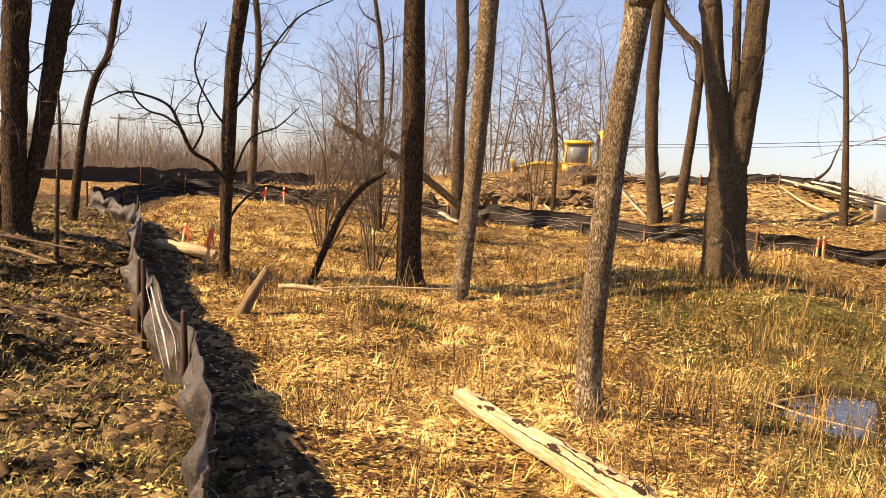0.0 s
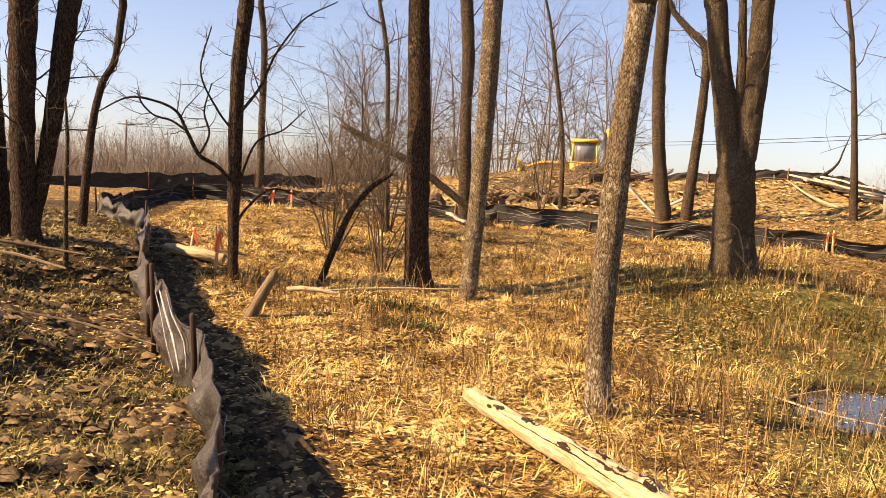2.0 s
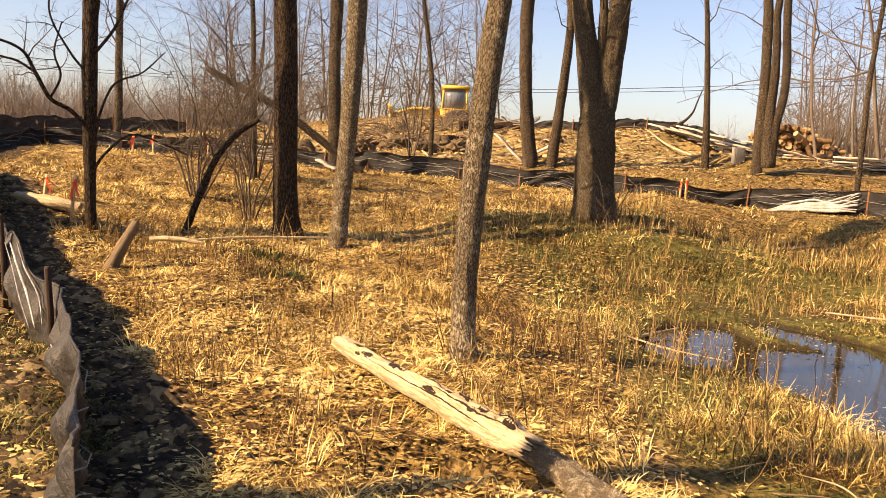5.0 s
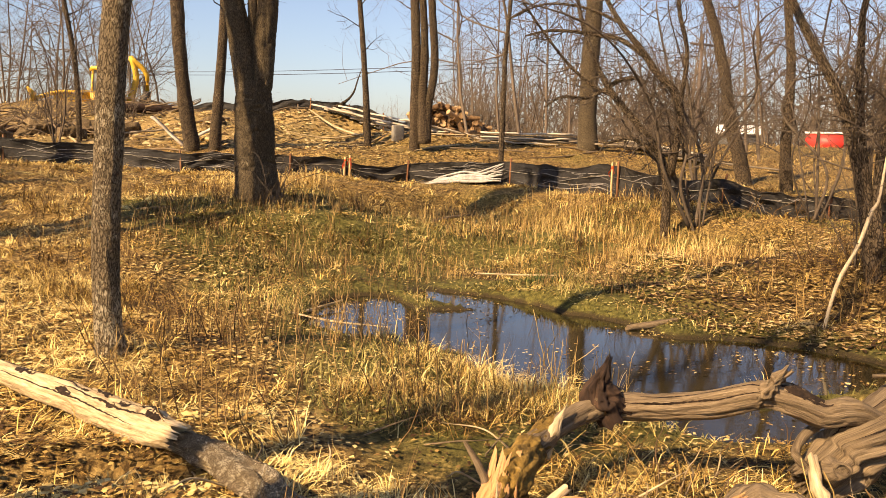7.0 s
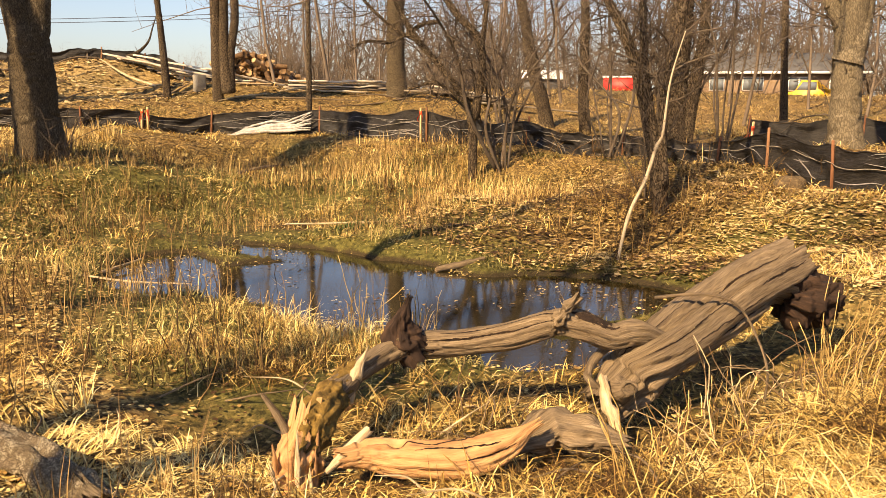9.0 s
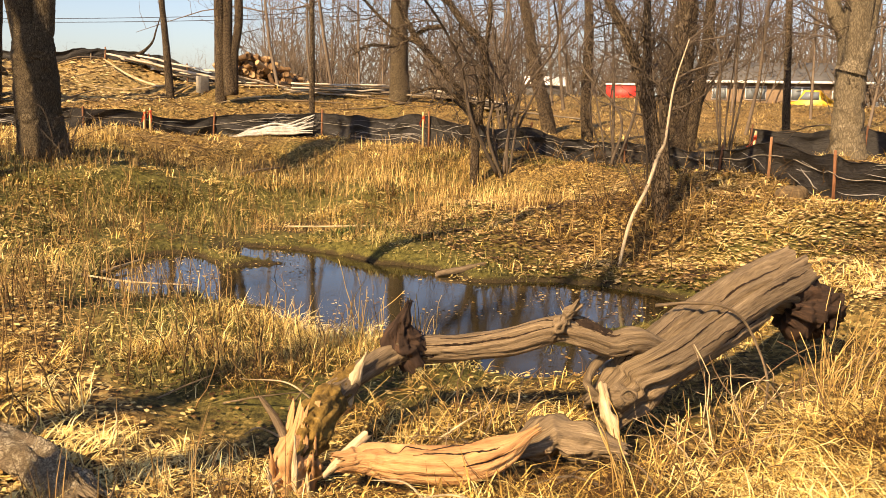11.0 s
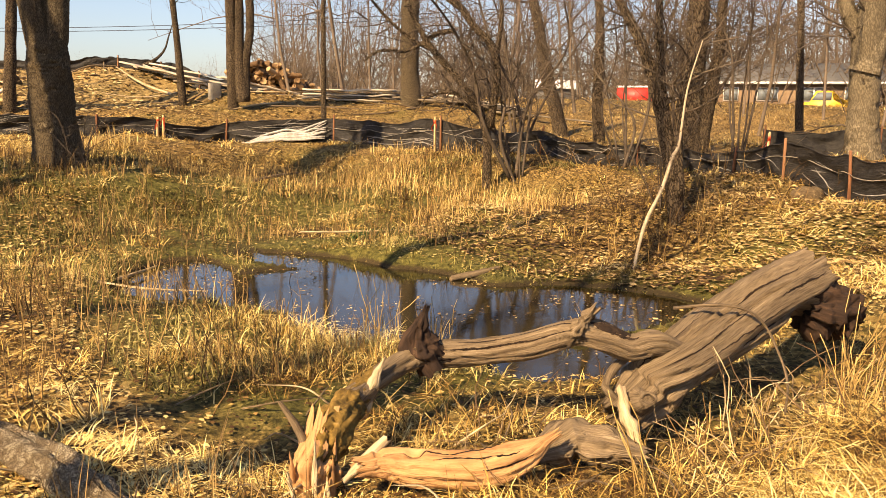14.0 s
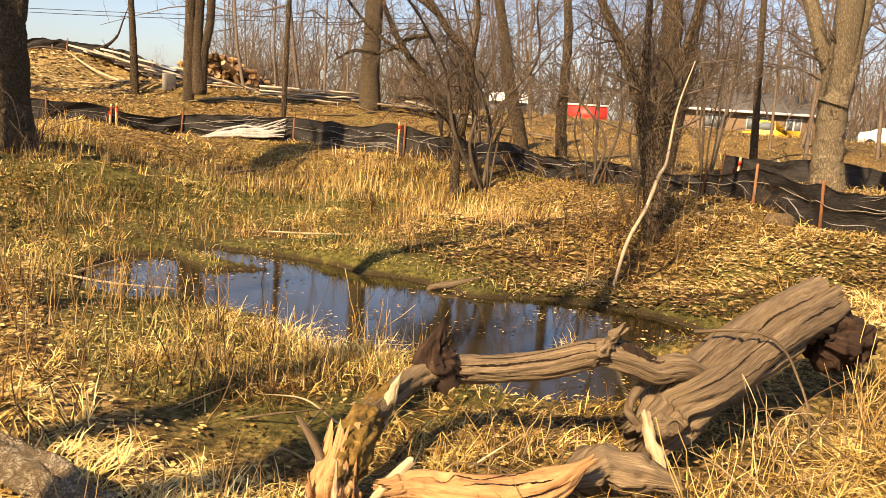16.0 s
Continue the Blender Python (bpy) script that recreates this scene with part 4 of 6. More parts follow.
def panel(p, q, tall_p, tall_q, rng, sag, creases, slump):
    """One bay of hanging fabric from stake p to stake q."""
    b, nu, nv = Build(), 34, 11
    length = math.hypot(q[0] - p[0], q[1] - p[1])
    u, v = np.meshgrid(np.linspace(0, 1, nu), np.linspace(0, 1, nv))
    x, y = p[0] + (q[0] - p[0]) * u, p[1] + (q[1] - p[1]) * u
    across = np.array([-(q[1] - p[1]), q[0] - p[0]]) / length
    bow = 4 * u * (1 - u)
    tall = tall_p + (tall_q - tall_p) * u - sag * bow * (.6 + .8 * value_noise(u * 3 + rng.random() * 9, u * 0, 3))
    wave = np.zeros_like(u)
    for _ in range(5):
        slope, freq, phase = rng.normal(0, 2.5), 6 + 16 * rng.random(), rng.random() * 6.28
        wave += np.sin(freq * u * length / 2 + slope * v * 3 + phase) * (.5 + .5 * rng.random())
    wave += 2.4 * np.abs(np.sin((3 + 3 * rng.random()) * (v + .7 * bow * rng.normal(0, 1)) + rng.random() * 6))
    off = creases * wave * (.06 + .94 * np.sin(v * 3.05)) * np.minimum(1, 7 * np.minimum(u, 1 - u) + .1) + slump * bow * (1 - v) ** .7 * .8
    x, y = x + across[0] * off, y + across[1] * off
    z = height(x, y) - .05 + (tall + .05) * v
    i = np.arange(nu * nv).reshape(nv, nu)
    b.add(np.stack([x, y, z], -1).reshape(-1, 3), np.stack([i[:-1, :-1], i[:-1, 1:], i[1:, 1:], i[1:, :-1]], -1).reshape(-1, 4))
    # a rolled hem along the top gives the edge its thickness
    b.tube(np.stack([x[-1], y[-1], z[-1] - .004], -1), np.full(nu, .009), 5)
    return b, np.stack([x[6], y[6], z[6] + .03], -1), (x, y, z, across)


def stake_at(parent, x, y, tall, rng, wood, size=.019, lean=.03):
    b = Build()
    z = float(height(x, y))
    dx, dy = rng.normal(0, lean), rng.normal(0, lean)
    path = [(x, y, z - .15), (x + dx * .5, y + dy * .5, z + tall * .5), (x + dx, y + dy, z + tall - .02), (x + dx, y + dy, z + tall)]
    b.tube(path, [size * 1.35, size * 1.35, size * 1.3, size * 1.05], 4)
    return part("stake", b, wood, parent)


def glint_fold(weave, rng):
    """A pale tube aslant over one bay of fabric: a crease with its sun glint put into the colour."""
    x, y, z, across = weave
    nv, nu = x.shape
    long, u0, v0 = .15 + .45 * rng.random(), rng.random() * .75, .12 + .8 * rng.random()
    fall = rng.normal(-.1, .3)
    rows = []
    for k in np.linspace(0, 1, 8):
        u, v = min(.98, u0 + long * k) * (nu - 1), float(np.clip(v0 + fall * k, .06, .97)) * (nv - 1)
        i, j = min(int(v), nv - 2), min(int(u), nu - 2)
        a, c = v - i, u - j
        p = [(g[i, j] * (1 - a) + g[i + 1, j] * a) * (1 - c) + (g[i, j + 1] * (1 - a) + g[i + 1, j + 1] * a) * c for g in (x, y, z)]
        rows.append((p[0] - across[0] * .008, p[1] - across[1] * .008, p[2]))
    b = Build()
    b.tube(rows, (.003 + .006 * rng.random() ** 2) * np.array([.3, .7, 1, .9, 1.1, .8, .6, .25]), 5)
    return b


def fence(label, posts, seed, mat, sag=.05, creases=.012, slump=0.0, cord=True, size=.019, over=.05, wood=None, off=0.0, folds=0.0):
    """posts: (x, y, height of the fabric there, has a stake)."""
    rng = np.random.default_rng(seed)
    root = thing("silt_fence", (0, 0, 0), label, "fence", "", "")
    for k, (x, y, tall, has) in enumerate(posts):
        if has:
            stake_at(root, x + off, y, tall + over + .05 * rng.random(), rng, wood or stake_wood, size)
        if k:
            px, py, ptall, _ = posts[k - 1]
            b, line, weave = panel((px, py), (x, y), ptall, tall, rng, sag * (.5 + rng.random()), creases, slump * rng.normal(0, 1))
            part("fabric", b, mat, root, smooth=True)
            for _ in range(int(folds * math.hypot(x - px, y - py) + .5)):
                part("fold", glint_fold(weave, rng), glint_mat, root, "pale streak for the sun glint on a fabric crease")
            if cord:
                c = Build()
                way = np.array([-(y - py), x - px]) / math.hypot(x - px, y - py) * -.03
                line = line + np.array([way[0], way[1], 0])
                line[:, 2] += .02 * np.sin(np.linspace(0, 3.1, len(line))) * rng.normal(0, 1.5)
                c.tube(line[::3], np.full(len(line[::3]), .005), 4)
                part("cord", c, cord_mat, root)
    return root


fence("dusty silt fence toned grey as if sunlit, on wooden stakes along the dirt bank",
      [(-.82, 2.8, .5, 0), (-1.2, 4.3, .5, 0), (-1.8, 6.1, .48, 1), (-2.5, 7.25, .66, 1), (-2.78, 7.9, .58, 1), (-3.78, 10.3, .56, 1), (-4.7, 13.2, .34, 0), (-5.66, 15.8, .46, 1), (-6.53, 16.8, .42, 0), (-7.41, 17.85, .5, 1)],
      11, dusty_lit_cloth, .07, .03, .0, True, .02, .1, old_stake, -.05)
# the white and pale grey of these tubes paint sunlight on the fold
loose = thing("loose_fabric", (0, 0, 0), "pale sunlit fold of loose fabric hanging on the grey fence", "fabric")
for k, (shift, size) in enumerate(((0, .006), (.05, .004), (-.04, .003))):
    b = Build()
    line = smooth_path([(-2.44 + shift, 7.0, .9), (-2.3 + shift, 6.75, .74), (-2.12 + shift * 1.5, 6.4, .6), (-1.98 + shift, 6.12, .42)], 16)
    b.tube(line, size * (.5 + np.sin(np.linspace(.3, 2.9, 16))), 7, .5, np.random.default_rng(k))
    part("fold", b, white_sheet if k == 0 else glint_mat, loose, smooth=True)
fence("black silt fence on reddish stakes round the hollow",
      [(-7.41, 17.95, .48, 0), (-7.6, 20.2, .4, 1), (-7.0, 22.9, .44, 1), (-5.14, 22.9, .48, 1), (-2.9, 22.8, .5, 1), (-1.36, 22.45, .44, 0), (0.0, 22.15, .44, 1), (1.09, 21.93, .54, 1), (3.3, 21.1, .5, 1), (4.69, 20.31, .44, 1), (6.95, 19.25, .48, 1),
       (8.2, 18.98, .36, 1), (9.72, 18.72, .53, 1), (11.62, 17.05, .58, 1), (12.33, 14.02, .66, 1), (12.4, 12.6, .52, 0), (12.39, 11.2, .45, 1), (12.3, 9.8, .42, 0), (12.18, 8.8, .36, 1), (11.99, 7.7, .34, 0), (11.66, 6.72, .34, 1), (11.3, 5.75, .5, 1), (10.75, 4.6, .56, 1), (10.2, 3.4, .54, 1), (9.7, 2.0, .54, 1), (9.3, .4, .54, 1)],
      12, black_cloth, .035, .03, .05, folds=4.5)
fence("black silt fence on the bank behind the hollow", [(-17, 28.6, .42, 1), (-13.06, 30.3, .46, 1), (-11.06, 31.1, .72, 1), (-9.58, 31.5, .54, 1), (-7.44, 32.1, .6, 1), (-5, 32.6, .5, 1)], 13, black_cloth, .04, .02, .03, False)
fence("low black fence along the top of the earth mound", [(5.2, 32.2, .4, 1), (6.4, 31.3, .42, 1), (8.65, 29.75, .32, 1), (11.05, 28.95, .36, 1), (12.3, 28.3, .36, 1), (13.0, 27.0, .6, 1), (13.6, 25.9, .5, 1), (14.4, 25.2, .35, 1)], 14, black_cloth, .03, .02, .02, False)
fence("black silt fence beyond the large forked tree", [(17.6, 9.6, .5, 1), (18.73, 7.64, .6, 1), (19.2, 6.3, .55, 1), (19.5, 4.4, .55, 1)], 15, black_cloth, .05, .02, .02, False)


def crumpled_sheet(label, p, q, rise, seed):
    """Loose folds of sheeting that slide down along the fence."""
    rng = np.random.default_rng(seed)
    root = thing("plastic_sheet", (0, 0, 0), label, "sheet")
    length = math.hypot(q[0] - p[0], q[1] - p[1])
    out = np.array([q[1] - p[1], -(q[0] - p[0])]) / length
    u = np.linspace(0, 1, 22)
    for k in range(9):
        u0 = .45 * rng.random() * (1 - k / 9)
        s = u0 + (1 - u0) * u
        off = .34 - .035 * k + .03 * np.sin(7 * s + rng.random() * 6)
        x, y = p[0] + (q[0] - p[0]) * s + out[0] * off, p[1] + (q[1] - p[1]) * s + out[1] * off
        z = height(x, y) + .02 + rise * s * (.25 + k / 9) * (.8 + .4 * value_noise(s * 6, s * 0 + k, 4))
        b = Build()
        b.tube(np.stack([x, y, z], -1), (.012 + .02 * rng.random()) * (.5 + np.sin(np.pi * np.clip(u, .05, .95))), 6)
        part("fold", b, white_sheet, root, smooth=True)
    return root


crumpled_sheet("crumpled white plastic sheet slumped against the black fence", (10.0, 18.45), (11.5, 17.15), .42, 3)


def flagged_stake(x, y, tall, lean, seed, ribbon=True, label="pale wooden survey stake with an orange ribbon", wide=.026):
    rng = np.random.default_rng(seed)
    z = float(height(x, y))
    root = thing("survey_stake", (x, y, z), label, "stake", "survey stakes")
    b = Build()
    b.tube([(0, 0, -.12), (lean * .5, 0, tall * .5), (lean * .97, 0, tall * .97), (lean, 0, tall)], [wide, wide, wide, wide * .7], 4, flat=.45)
    part("lath", b, lath_wood, root)
    if ribbon:
        r = Build()
        for k in range(3):
            p = bend((lean * .85, -.012, tall * .86), (rng.normal(0, .5), rng.normal(0, .3), -.9), .16 + .12 * rng.random(), rng, 6, .25, -.15)
            side = np.array([.012, .004, 0])
            r.add(np.concatenate([p - side, p + side, p + side + [0, .003, 0], p - side + [0, .003, 0]]), [(i, i + 1, i + 7, i + 6) for i in range(5)] + [(i + 12, i + 13, i + 19, i + 18) for i in range(5)])
        r.tube([(lean * .8, 0, tall * .8), (lean * .9, 0, tall * .9)], [wide * 1.15, wide * 1.15], 6, flat=.6)
        part("ribbon", r, ribbon_mat, root)
    return root


flagged_stake(12.15, 14.0, .72, .0, 1)
flagged_stake(11.72, 6.25, .62, .07, 2)
flagged_stake(-4.1, 13.3, .36, .05, 3)
flagged_stake(-3.28, 11.7, .66, .06, 4)
flagged_stake(-4.3, 20.2, .45, .03, 5)
flagged_stake(-4.1, 21.6, .5, -.02, 6)
flagged_stake(-2.95, 22.55, .55, .02, 7, True, "reddish survey stake with a pink ribbon by the black fence")
flagged_stake(8.27, 18.85, .5, .01, 8, True, "reddish survey stake with a pink ribbon by the black fence")
flagged_stake(7.98, 18.5, .45, .03, 9, True, "survey stake with a faded ribbon by the black fence")

# ---- fallen wood near the pool ----
weathered = material("weathered_wood", [(0.023, 0.015, 0.009), (0.121, 0.085, 0.049), (0.241, 0.175, 0.103), (0.483, 0.374, 0.241)], 5, .9, 1.0, stretch=(7, 7, .35), fine=34, detail=8, contrast=.2, coords="grain", relief_depth=.03)
bleached = material("bleached_wood", [(.07, .045, .022), (.32, .235, .125), (.55, .43, .26), (.72, .6, .4)], 8, .8, .8, stretch=(4.5, 4.5, .45), fine=24, detail=12, coords="grain", relief_depth=.025)
rotten = material("rotten_wood", [(.005, .003, .002), (.028, .015, .009), (.1, .055, .03)], 8, .92, 1.0, stretch=(2, 2, .4), fine=30, coords="grain", relief_depth=.03)
rot_dark = material("rot_hollow", [(.006, .003, .002), (.02, .011, .006), (.05, .03, .016)], 20, .95, .6)
lichen_bark = bark_material("lichen_bark", (.13, .095, .058), (.3, .23, .14), (.52, .44, .3), 85, .5, .8, .012)
mossy = material("mossy_bark", [(0.029, 0.016, 0.005), (0.108, 0.065, 0.014), (0.223, 0.137, 0.032), (0.374, 0.259, 0.101)], 9, .95, 1.0, fine=34)
orange_wood = material("orange_wood", [(.18, .08, .03), (.44, .24, .10), (.66, .42, .2)], 8, .85, 1.0, stretch=(2.5, 2.5, .3), fine=22, coords="grain", relief_depth=.03)


b = timber([(0.16, 6.30, .33, .056), (0.40, 5.57, .35, .072), (0.73, 4.80, .345, .085), (0.92, 4.34, .34, .088), (1.06, 4.08, .33, .07)], 1, 48, 200, .2, .12,
           [(.22, 1.7, 2.0, .5), (.5, 1.5, 2.6, .55), (.64, 2.0, 1.5, .45), (.35, 1.0, 1.2, .35), (.12, 2.1, 1.1, .35), (.8, 1.2, 1.8, .4)], [(.86, 1.8, 8, .3)], 9.0, .12)
pale_log = thing("bleached_log", (0, 0, 0), "bleached bark-less log with dark rot holes lying on straw", "log")
part("log", b, bleached, pale_log)
for k, (at, spread, around, wide) in enumerate(((.12, .03, 70, .03), (.2, .04, 40, .035), (.27, .02, 100, .025), (.33, .05, 55, .045), (.41, .03, 85, .03), (.47, .04, 30, .03), (.52, .02, 65, .03), (.58, .06, 95, .05), (.66, .03, 45, .035), (.7, .05, 75, .05), (.8, .08, 100, .06), (.88, .07, 60, .05), (.3, .5, 72, .008), (.66, .45, 50, .01), (.5, .6, 20, .007), (.8, .3, 85, .012), (.16, .02, 15, .02), (.38, .015, 110, .02))):
    part("rot_pocket", rent(b, 200, 48, at, spread, around, wide, 900 + k), rot_dark, pale_log, "dark rotten pocket")
b = timber([(1.1, 4.02, .3, .05), (1.19, 3.84, .29, .074), (1.28, 3.5, .27, .082), (1.33, 3.25, .25, .08), (1.36, 3.02, .23, .07)], 2, 44, 110, .34, .09, (), (), 6.0, .25)
part("bark_end", b, lichen_bark, pale_log, "lichen-covered end with bark")

fallen = thing("fallen_log", (0, 0, 0), "weathered grey fallen trunk with a broken limb beside the pool", "log")
b = timber([(3.72, 2.5, .22, .115), (3.86, 2.46, .32, .14), (3.99, 2.42, .42, .15), (4.39, 2.42, .52, .168), (4.82, 2.38, .65, .178), (5.22, 2.33, .74, .178)], 3, 72, 190, .16, .07, [(.86, 5.2, 9, .4)], [(.2, 2.6, 9, .2), (.55, 1.2, 9, .12)], 4.0, .3)
part("trunk", b, weathered, fallen)
for k, (at, spread, around, wide) in enumerate(((.45, .5, 35, .006), (.62, .35, 10, .005), (.74, .4, 60, .007), (.4, .3, 80, .004), (.75, .3, -15, .006), (.87, .2, 25, .009))):
    part("crack", rent(b, 190, 72, at, spread, around, wide, 930 + k), rot_dark, fallen, "dark split in the wood")
b = timber([(5.1, 2.3, .62, .15), (5.24, 2.22, .59, .175), (5.33, 2.15, .55, .14), (5.38, 2.1, .52, .06)], 4, 40, 50, .5, .02, (), (), 5.0, .3)
part("root_end", b, rotten, fallen, "dark rotten root end")
b = timber([(4.02, 2.40, .52, .05), (3.88, 2.45, .57, .062), (3.77, 2.52, .55, .066), (3.65, 2.60, .60, .064), (3.56, 2.71, .61, .07), (3.41, 2.88, .54, .071), (3.24, 3.04, .50, .067), (3.09, 3.17, .49, .07), (2.95, 3.22, .5, .062)], 5, 48, 170, .2, .03, [], [(.38, 1.6, 8, .35)], 7.0, .18)
part("limb", b, weathered, fallen)
for k, (at, spread, around, wide) in enumerate(((.55, .5, 120, .008), (.7, .4, 160, .007), (.4, .25, 95, .009), (.3, .2, 140, .012), (.34, .14, 118, .06), (.93, .12, 150, .09))):
    part("crack", rent(b, 170, 48, at, spread, around, wide, 950 + k), rot_dark, fallen, "dark split in the wood")
b = timber([(3.04, 3.17, .45, .085), (2.98, 3.2, .54, .082), (2.97, 3.2, .63, .05), (3.0, 3.19, .72, .012)], 6, 32, 50, .5, .05, (), (), 5.0, .35)
part("broken_prong", b, rotten, fallen)
b = timber([(3.53, 2.68, .62, .04), (3.55, 2.64, .69, .034), (3.585, 2.6, .75, .02)], 7, 24, 30, .9, .05, (), (), 6.0, .4)
part("knot", b, weathered, fallen)
b = timber([(3.03, 3.19, .49, .055), (2.87, 3.22, .46, .055), (2.67, 3.18, .42, .056), (2.5, 3.1, .38, .066)], 8, 36, 80, .22, .03, (), (), 5.0, .18)
part("limb", b, weathered, fallen)
b = timber([(2.6, 3.16, .41, .056), (2.47, 3.09, .37, .078), (2.31, 2.98, .33, .09), (2.2, 2.92, .25, .086)], 9, 48, 110, .3, .1, (), (), 7.0, .28)
part("mossy_limb", b, mossy, fallen, "moss-covered section")
b = timber([(2.57, 3.1, .34, .028), (2.63, 3.12, .44, .024), (2.72, 3.15, .54, .002)], 10, 12, 24, .7, .02, (), (), 5.0, .3)
part("splinter", b, bleached, fallen, "pale torn splinter")
b = timber([(2.12, 2.86, -.02, .125), (2.15, 2.89, .1, .1), (2.18, 2.92, .21, .094), (2.23, 2.95, .31, .06)], 11, 56, 90, .45, .16, (), (), 5.0, .5)
part("stump", b, orange_wood, fallen, "sunlit splintered stump")
for k, (dx, dy, tall, lean) in enumerate(((-.07, .02, .3, -.02), (-.03, -.06, .36, .01), (.04, -.07, .27, .02), (-.09, -.03, .24, -.04), (.07, -.03, .33, .03), (.02, -.09, .2, .0))):
    b = timber([(2.15 + dx, 2.89 + dy, .02, .017), (2.15 + dx + lean * .5, 2.89 + dy, tall * .6, .013), (2.15 + dx + lean, 2.9 + dy, tall, .003)], 140 + k, 10, 20, .6, .02, (), (), 5.0, .4)
    part("splinter", b, bleached if k % 2 else orange_wood, fallen, "torn upright splinter of the stump")
b = timber([(2.17, 2.97, .29, .022), (2.14, 3.0, .38, .018), (2.09, 3.04, .48, .009)], 12, 10, 14, .2, .02)
part("snapped_twig", b, weathered, fallen)
b = timber([(3.7, 2.5, .28, .02), (3.63, 2.54, .36, .022), (3.72, 2.57, .43, .024), (3.85, 2.56, .49, .022), (3.98, 2.5, .55, .016)], 13, 10, 26, .2, .01)
part("side_branch", b, weathered, fallen, "curved side branch")
b = timber([(3.62, 2.44, .36, .022), (3.56, 2.33, .24, .03), (3.5, 2.19, .11, .004)], 14, 14, 26, .8, .05, (), (), 5.0, .3)
part("splinter", b, bleached, fallen, "pale torn splinter")
b = Build()
b.tube(smooth_path([(4.2, 2.56, .68), (4.25, 2.4, .72), (4.38, 2.28, .71), (4.47, 2.2, .64), (4.5, 2.12, .5), (4.44, 2.02, .36), (4.3, 1.95, .24)], 26), np.linspace(.010, .005, 26), 6, .5, np.random.default_rng(3))
part("vine", b, weathered, fallen, "dry pale vine hanging over the trunk")

# ringed knot where a limb broke off
b = Build()
a = np.linspace(0, 2 * np.pi, 25)
face = Vector((3.66, 2.31, .36))
aim = (Vector((.2, 0, 1.75)) - face).normalized()
u = aim.cross(Vector((0, 0, 1))).normalized()
v = u.cross(aim)
b.tube([tuple(face + u * math.cos(t) * .034 + v * math.sin(t) * .028) for t in a], .009 + .003 * np.sin(3 * a), 8)
part("knot_ring", b, weathered, fallen, "pale ring of a broken-off limb")
b = Build()
b.add([tuple(face + u * math.cos(t) * .03 + v * math.sin(t) * .025 - aim * .012) for t in a[:-1]] + [tuple(face - aim * .02)], (), [(k, (k + 1) % 24, 24) for k in range(24)])
part("knot_hole", b, rotten, fallen, "dark hollow of the knot")
b = timber([(3.72, 2.42, .3, .07), (3.67, 2.34, .34, .05), (3.655, 2.315, .357, .035)], 18, 18, 16, .2, .0)
part("knot_collar", b, weathered, fallen)

lower = thing("rotten_log", (0, 0, 0), "orange-brown rotten log half sunk in dry grass", "log")
b = timber([(2.28, 2.7, .26, .045), (2.36, 2.67, .26, .06), (2.49, 2.57, .24, .078), (2.68, 2.43, .23, .085), (2.84, 2.35, .27, .068), (2.96, 2.3, .34, .02)], 15, 48, 120, .2, .06, [(.35, 1.2, 3, .35), (.15, 1.5, 3, .3)], (), 4.0, .22)
part("log", b, orange_wood, lower)
for k, (at, spread, around, wide) in enumerate(((.6, .35, 40, .006), (.5, .4, 75, .004), (.72, .25, 10, .007))):
    part("crack", rent(b, 120, 48, at, spread, around, wide, 970 + k), rot_dark, lower, "dark split in the wood")
b = timber([(2.4, 2.72, .34, .022), (2.3, 2.73, .27, .024), (2.2, 2.72, .22, .012)], 16, 10, 20, .25, .02)
part("side_branch", b, bleached, lower, "pale snapped branch")
b = timber([(3.02, 2.42, .22, .05), (3.18, 2.36, .25, .09), (3.26, 2.22, .25, .08), (3.33, 2.1, .24, .035)], 17, 36, 50, .5, .06, (), (), 5.0, .25)
part("root", b, weathered, lower)


def stick(label, rows, seed, mat, name="stick", sides=8):
    return solid(name, timber(rows, seed, sides, 24, .22, .03), mat, label, "stick")


stick("broken branch stub standing in the grass", [(-2.25, 9.32, .3, .075), (-2.12, 9.35, .58, .064), (-1.97, 9.38, .86, .045)], 21, weathered, "broken_branch", 12)
stick("pale cut log lying by the bank", [(-4.2, 12.5, .82, .08), (-3.75, 12.3, .8, .085), (-3.3, 12.2, .74, .07)], 22, bleached, "cut_log", 14)
stick("dark stick floating on the pool", [(6.0, 6.4, .02, .03), (6.25, 6.3, .06, .035), (6.5, 6.25, .1, .02)], 23, weathered)
stick("thin white stick lying across the pool edge", [(2.95, 7.95, .06, .014), (3.4, 8.3, .05, .017), (3.8, 8.55, .07, .008)], 24, bleached)
stick("thin pale stick on the pool edge", [(3.0, 8.0, .1, .010), (3.3, 7.6, .06, .010), (3.7, 7.2, .05, .006)], 25, bleached)
stick("forked dead twig in the grass", [(7.3, 12.9, .5, .03), (8.0, 13.4, .52, .026), (8.8, 14.0, .5, .014)], 26, weathered)
stick("straw-coloured stem lying on the wet ground", [(6.0, 9.3, .16, .012), (6.5, 9.0, .16, .012), (7.1, 8.6, .18, .01)], 27, bleached)
stick("weathered stick on the dirt bank", [(-3.0, 5.9, .84, .007), (-2.5, 5.75, .8, .009), (-2.0, 5.6, .72, .005)], 28, weathered)
stick("long pale stick in the straw", [(-1.6, 10.6, .55, .016), (-.9, 10.9, .58, .02), (.1, 11.3, .58, .01)], 29, bleached)
stick("pale cut branch in the straw", [(-2.0, 10.3, .58, .03), (-1.7, 10.25, .6, .032), (-1.4, 10.2, .57, .02)], 30, bleached)
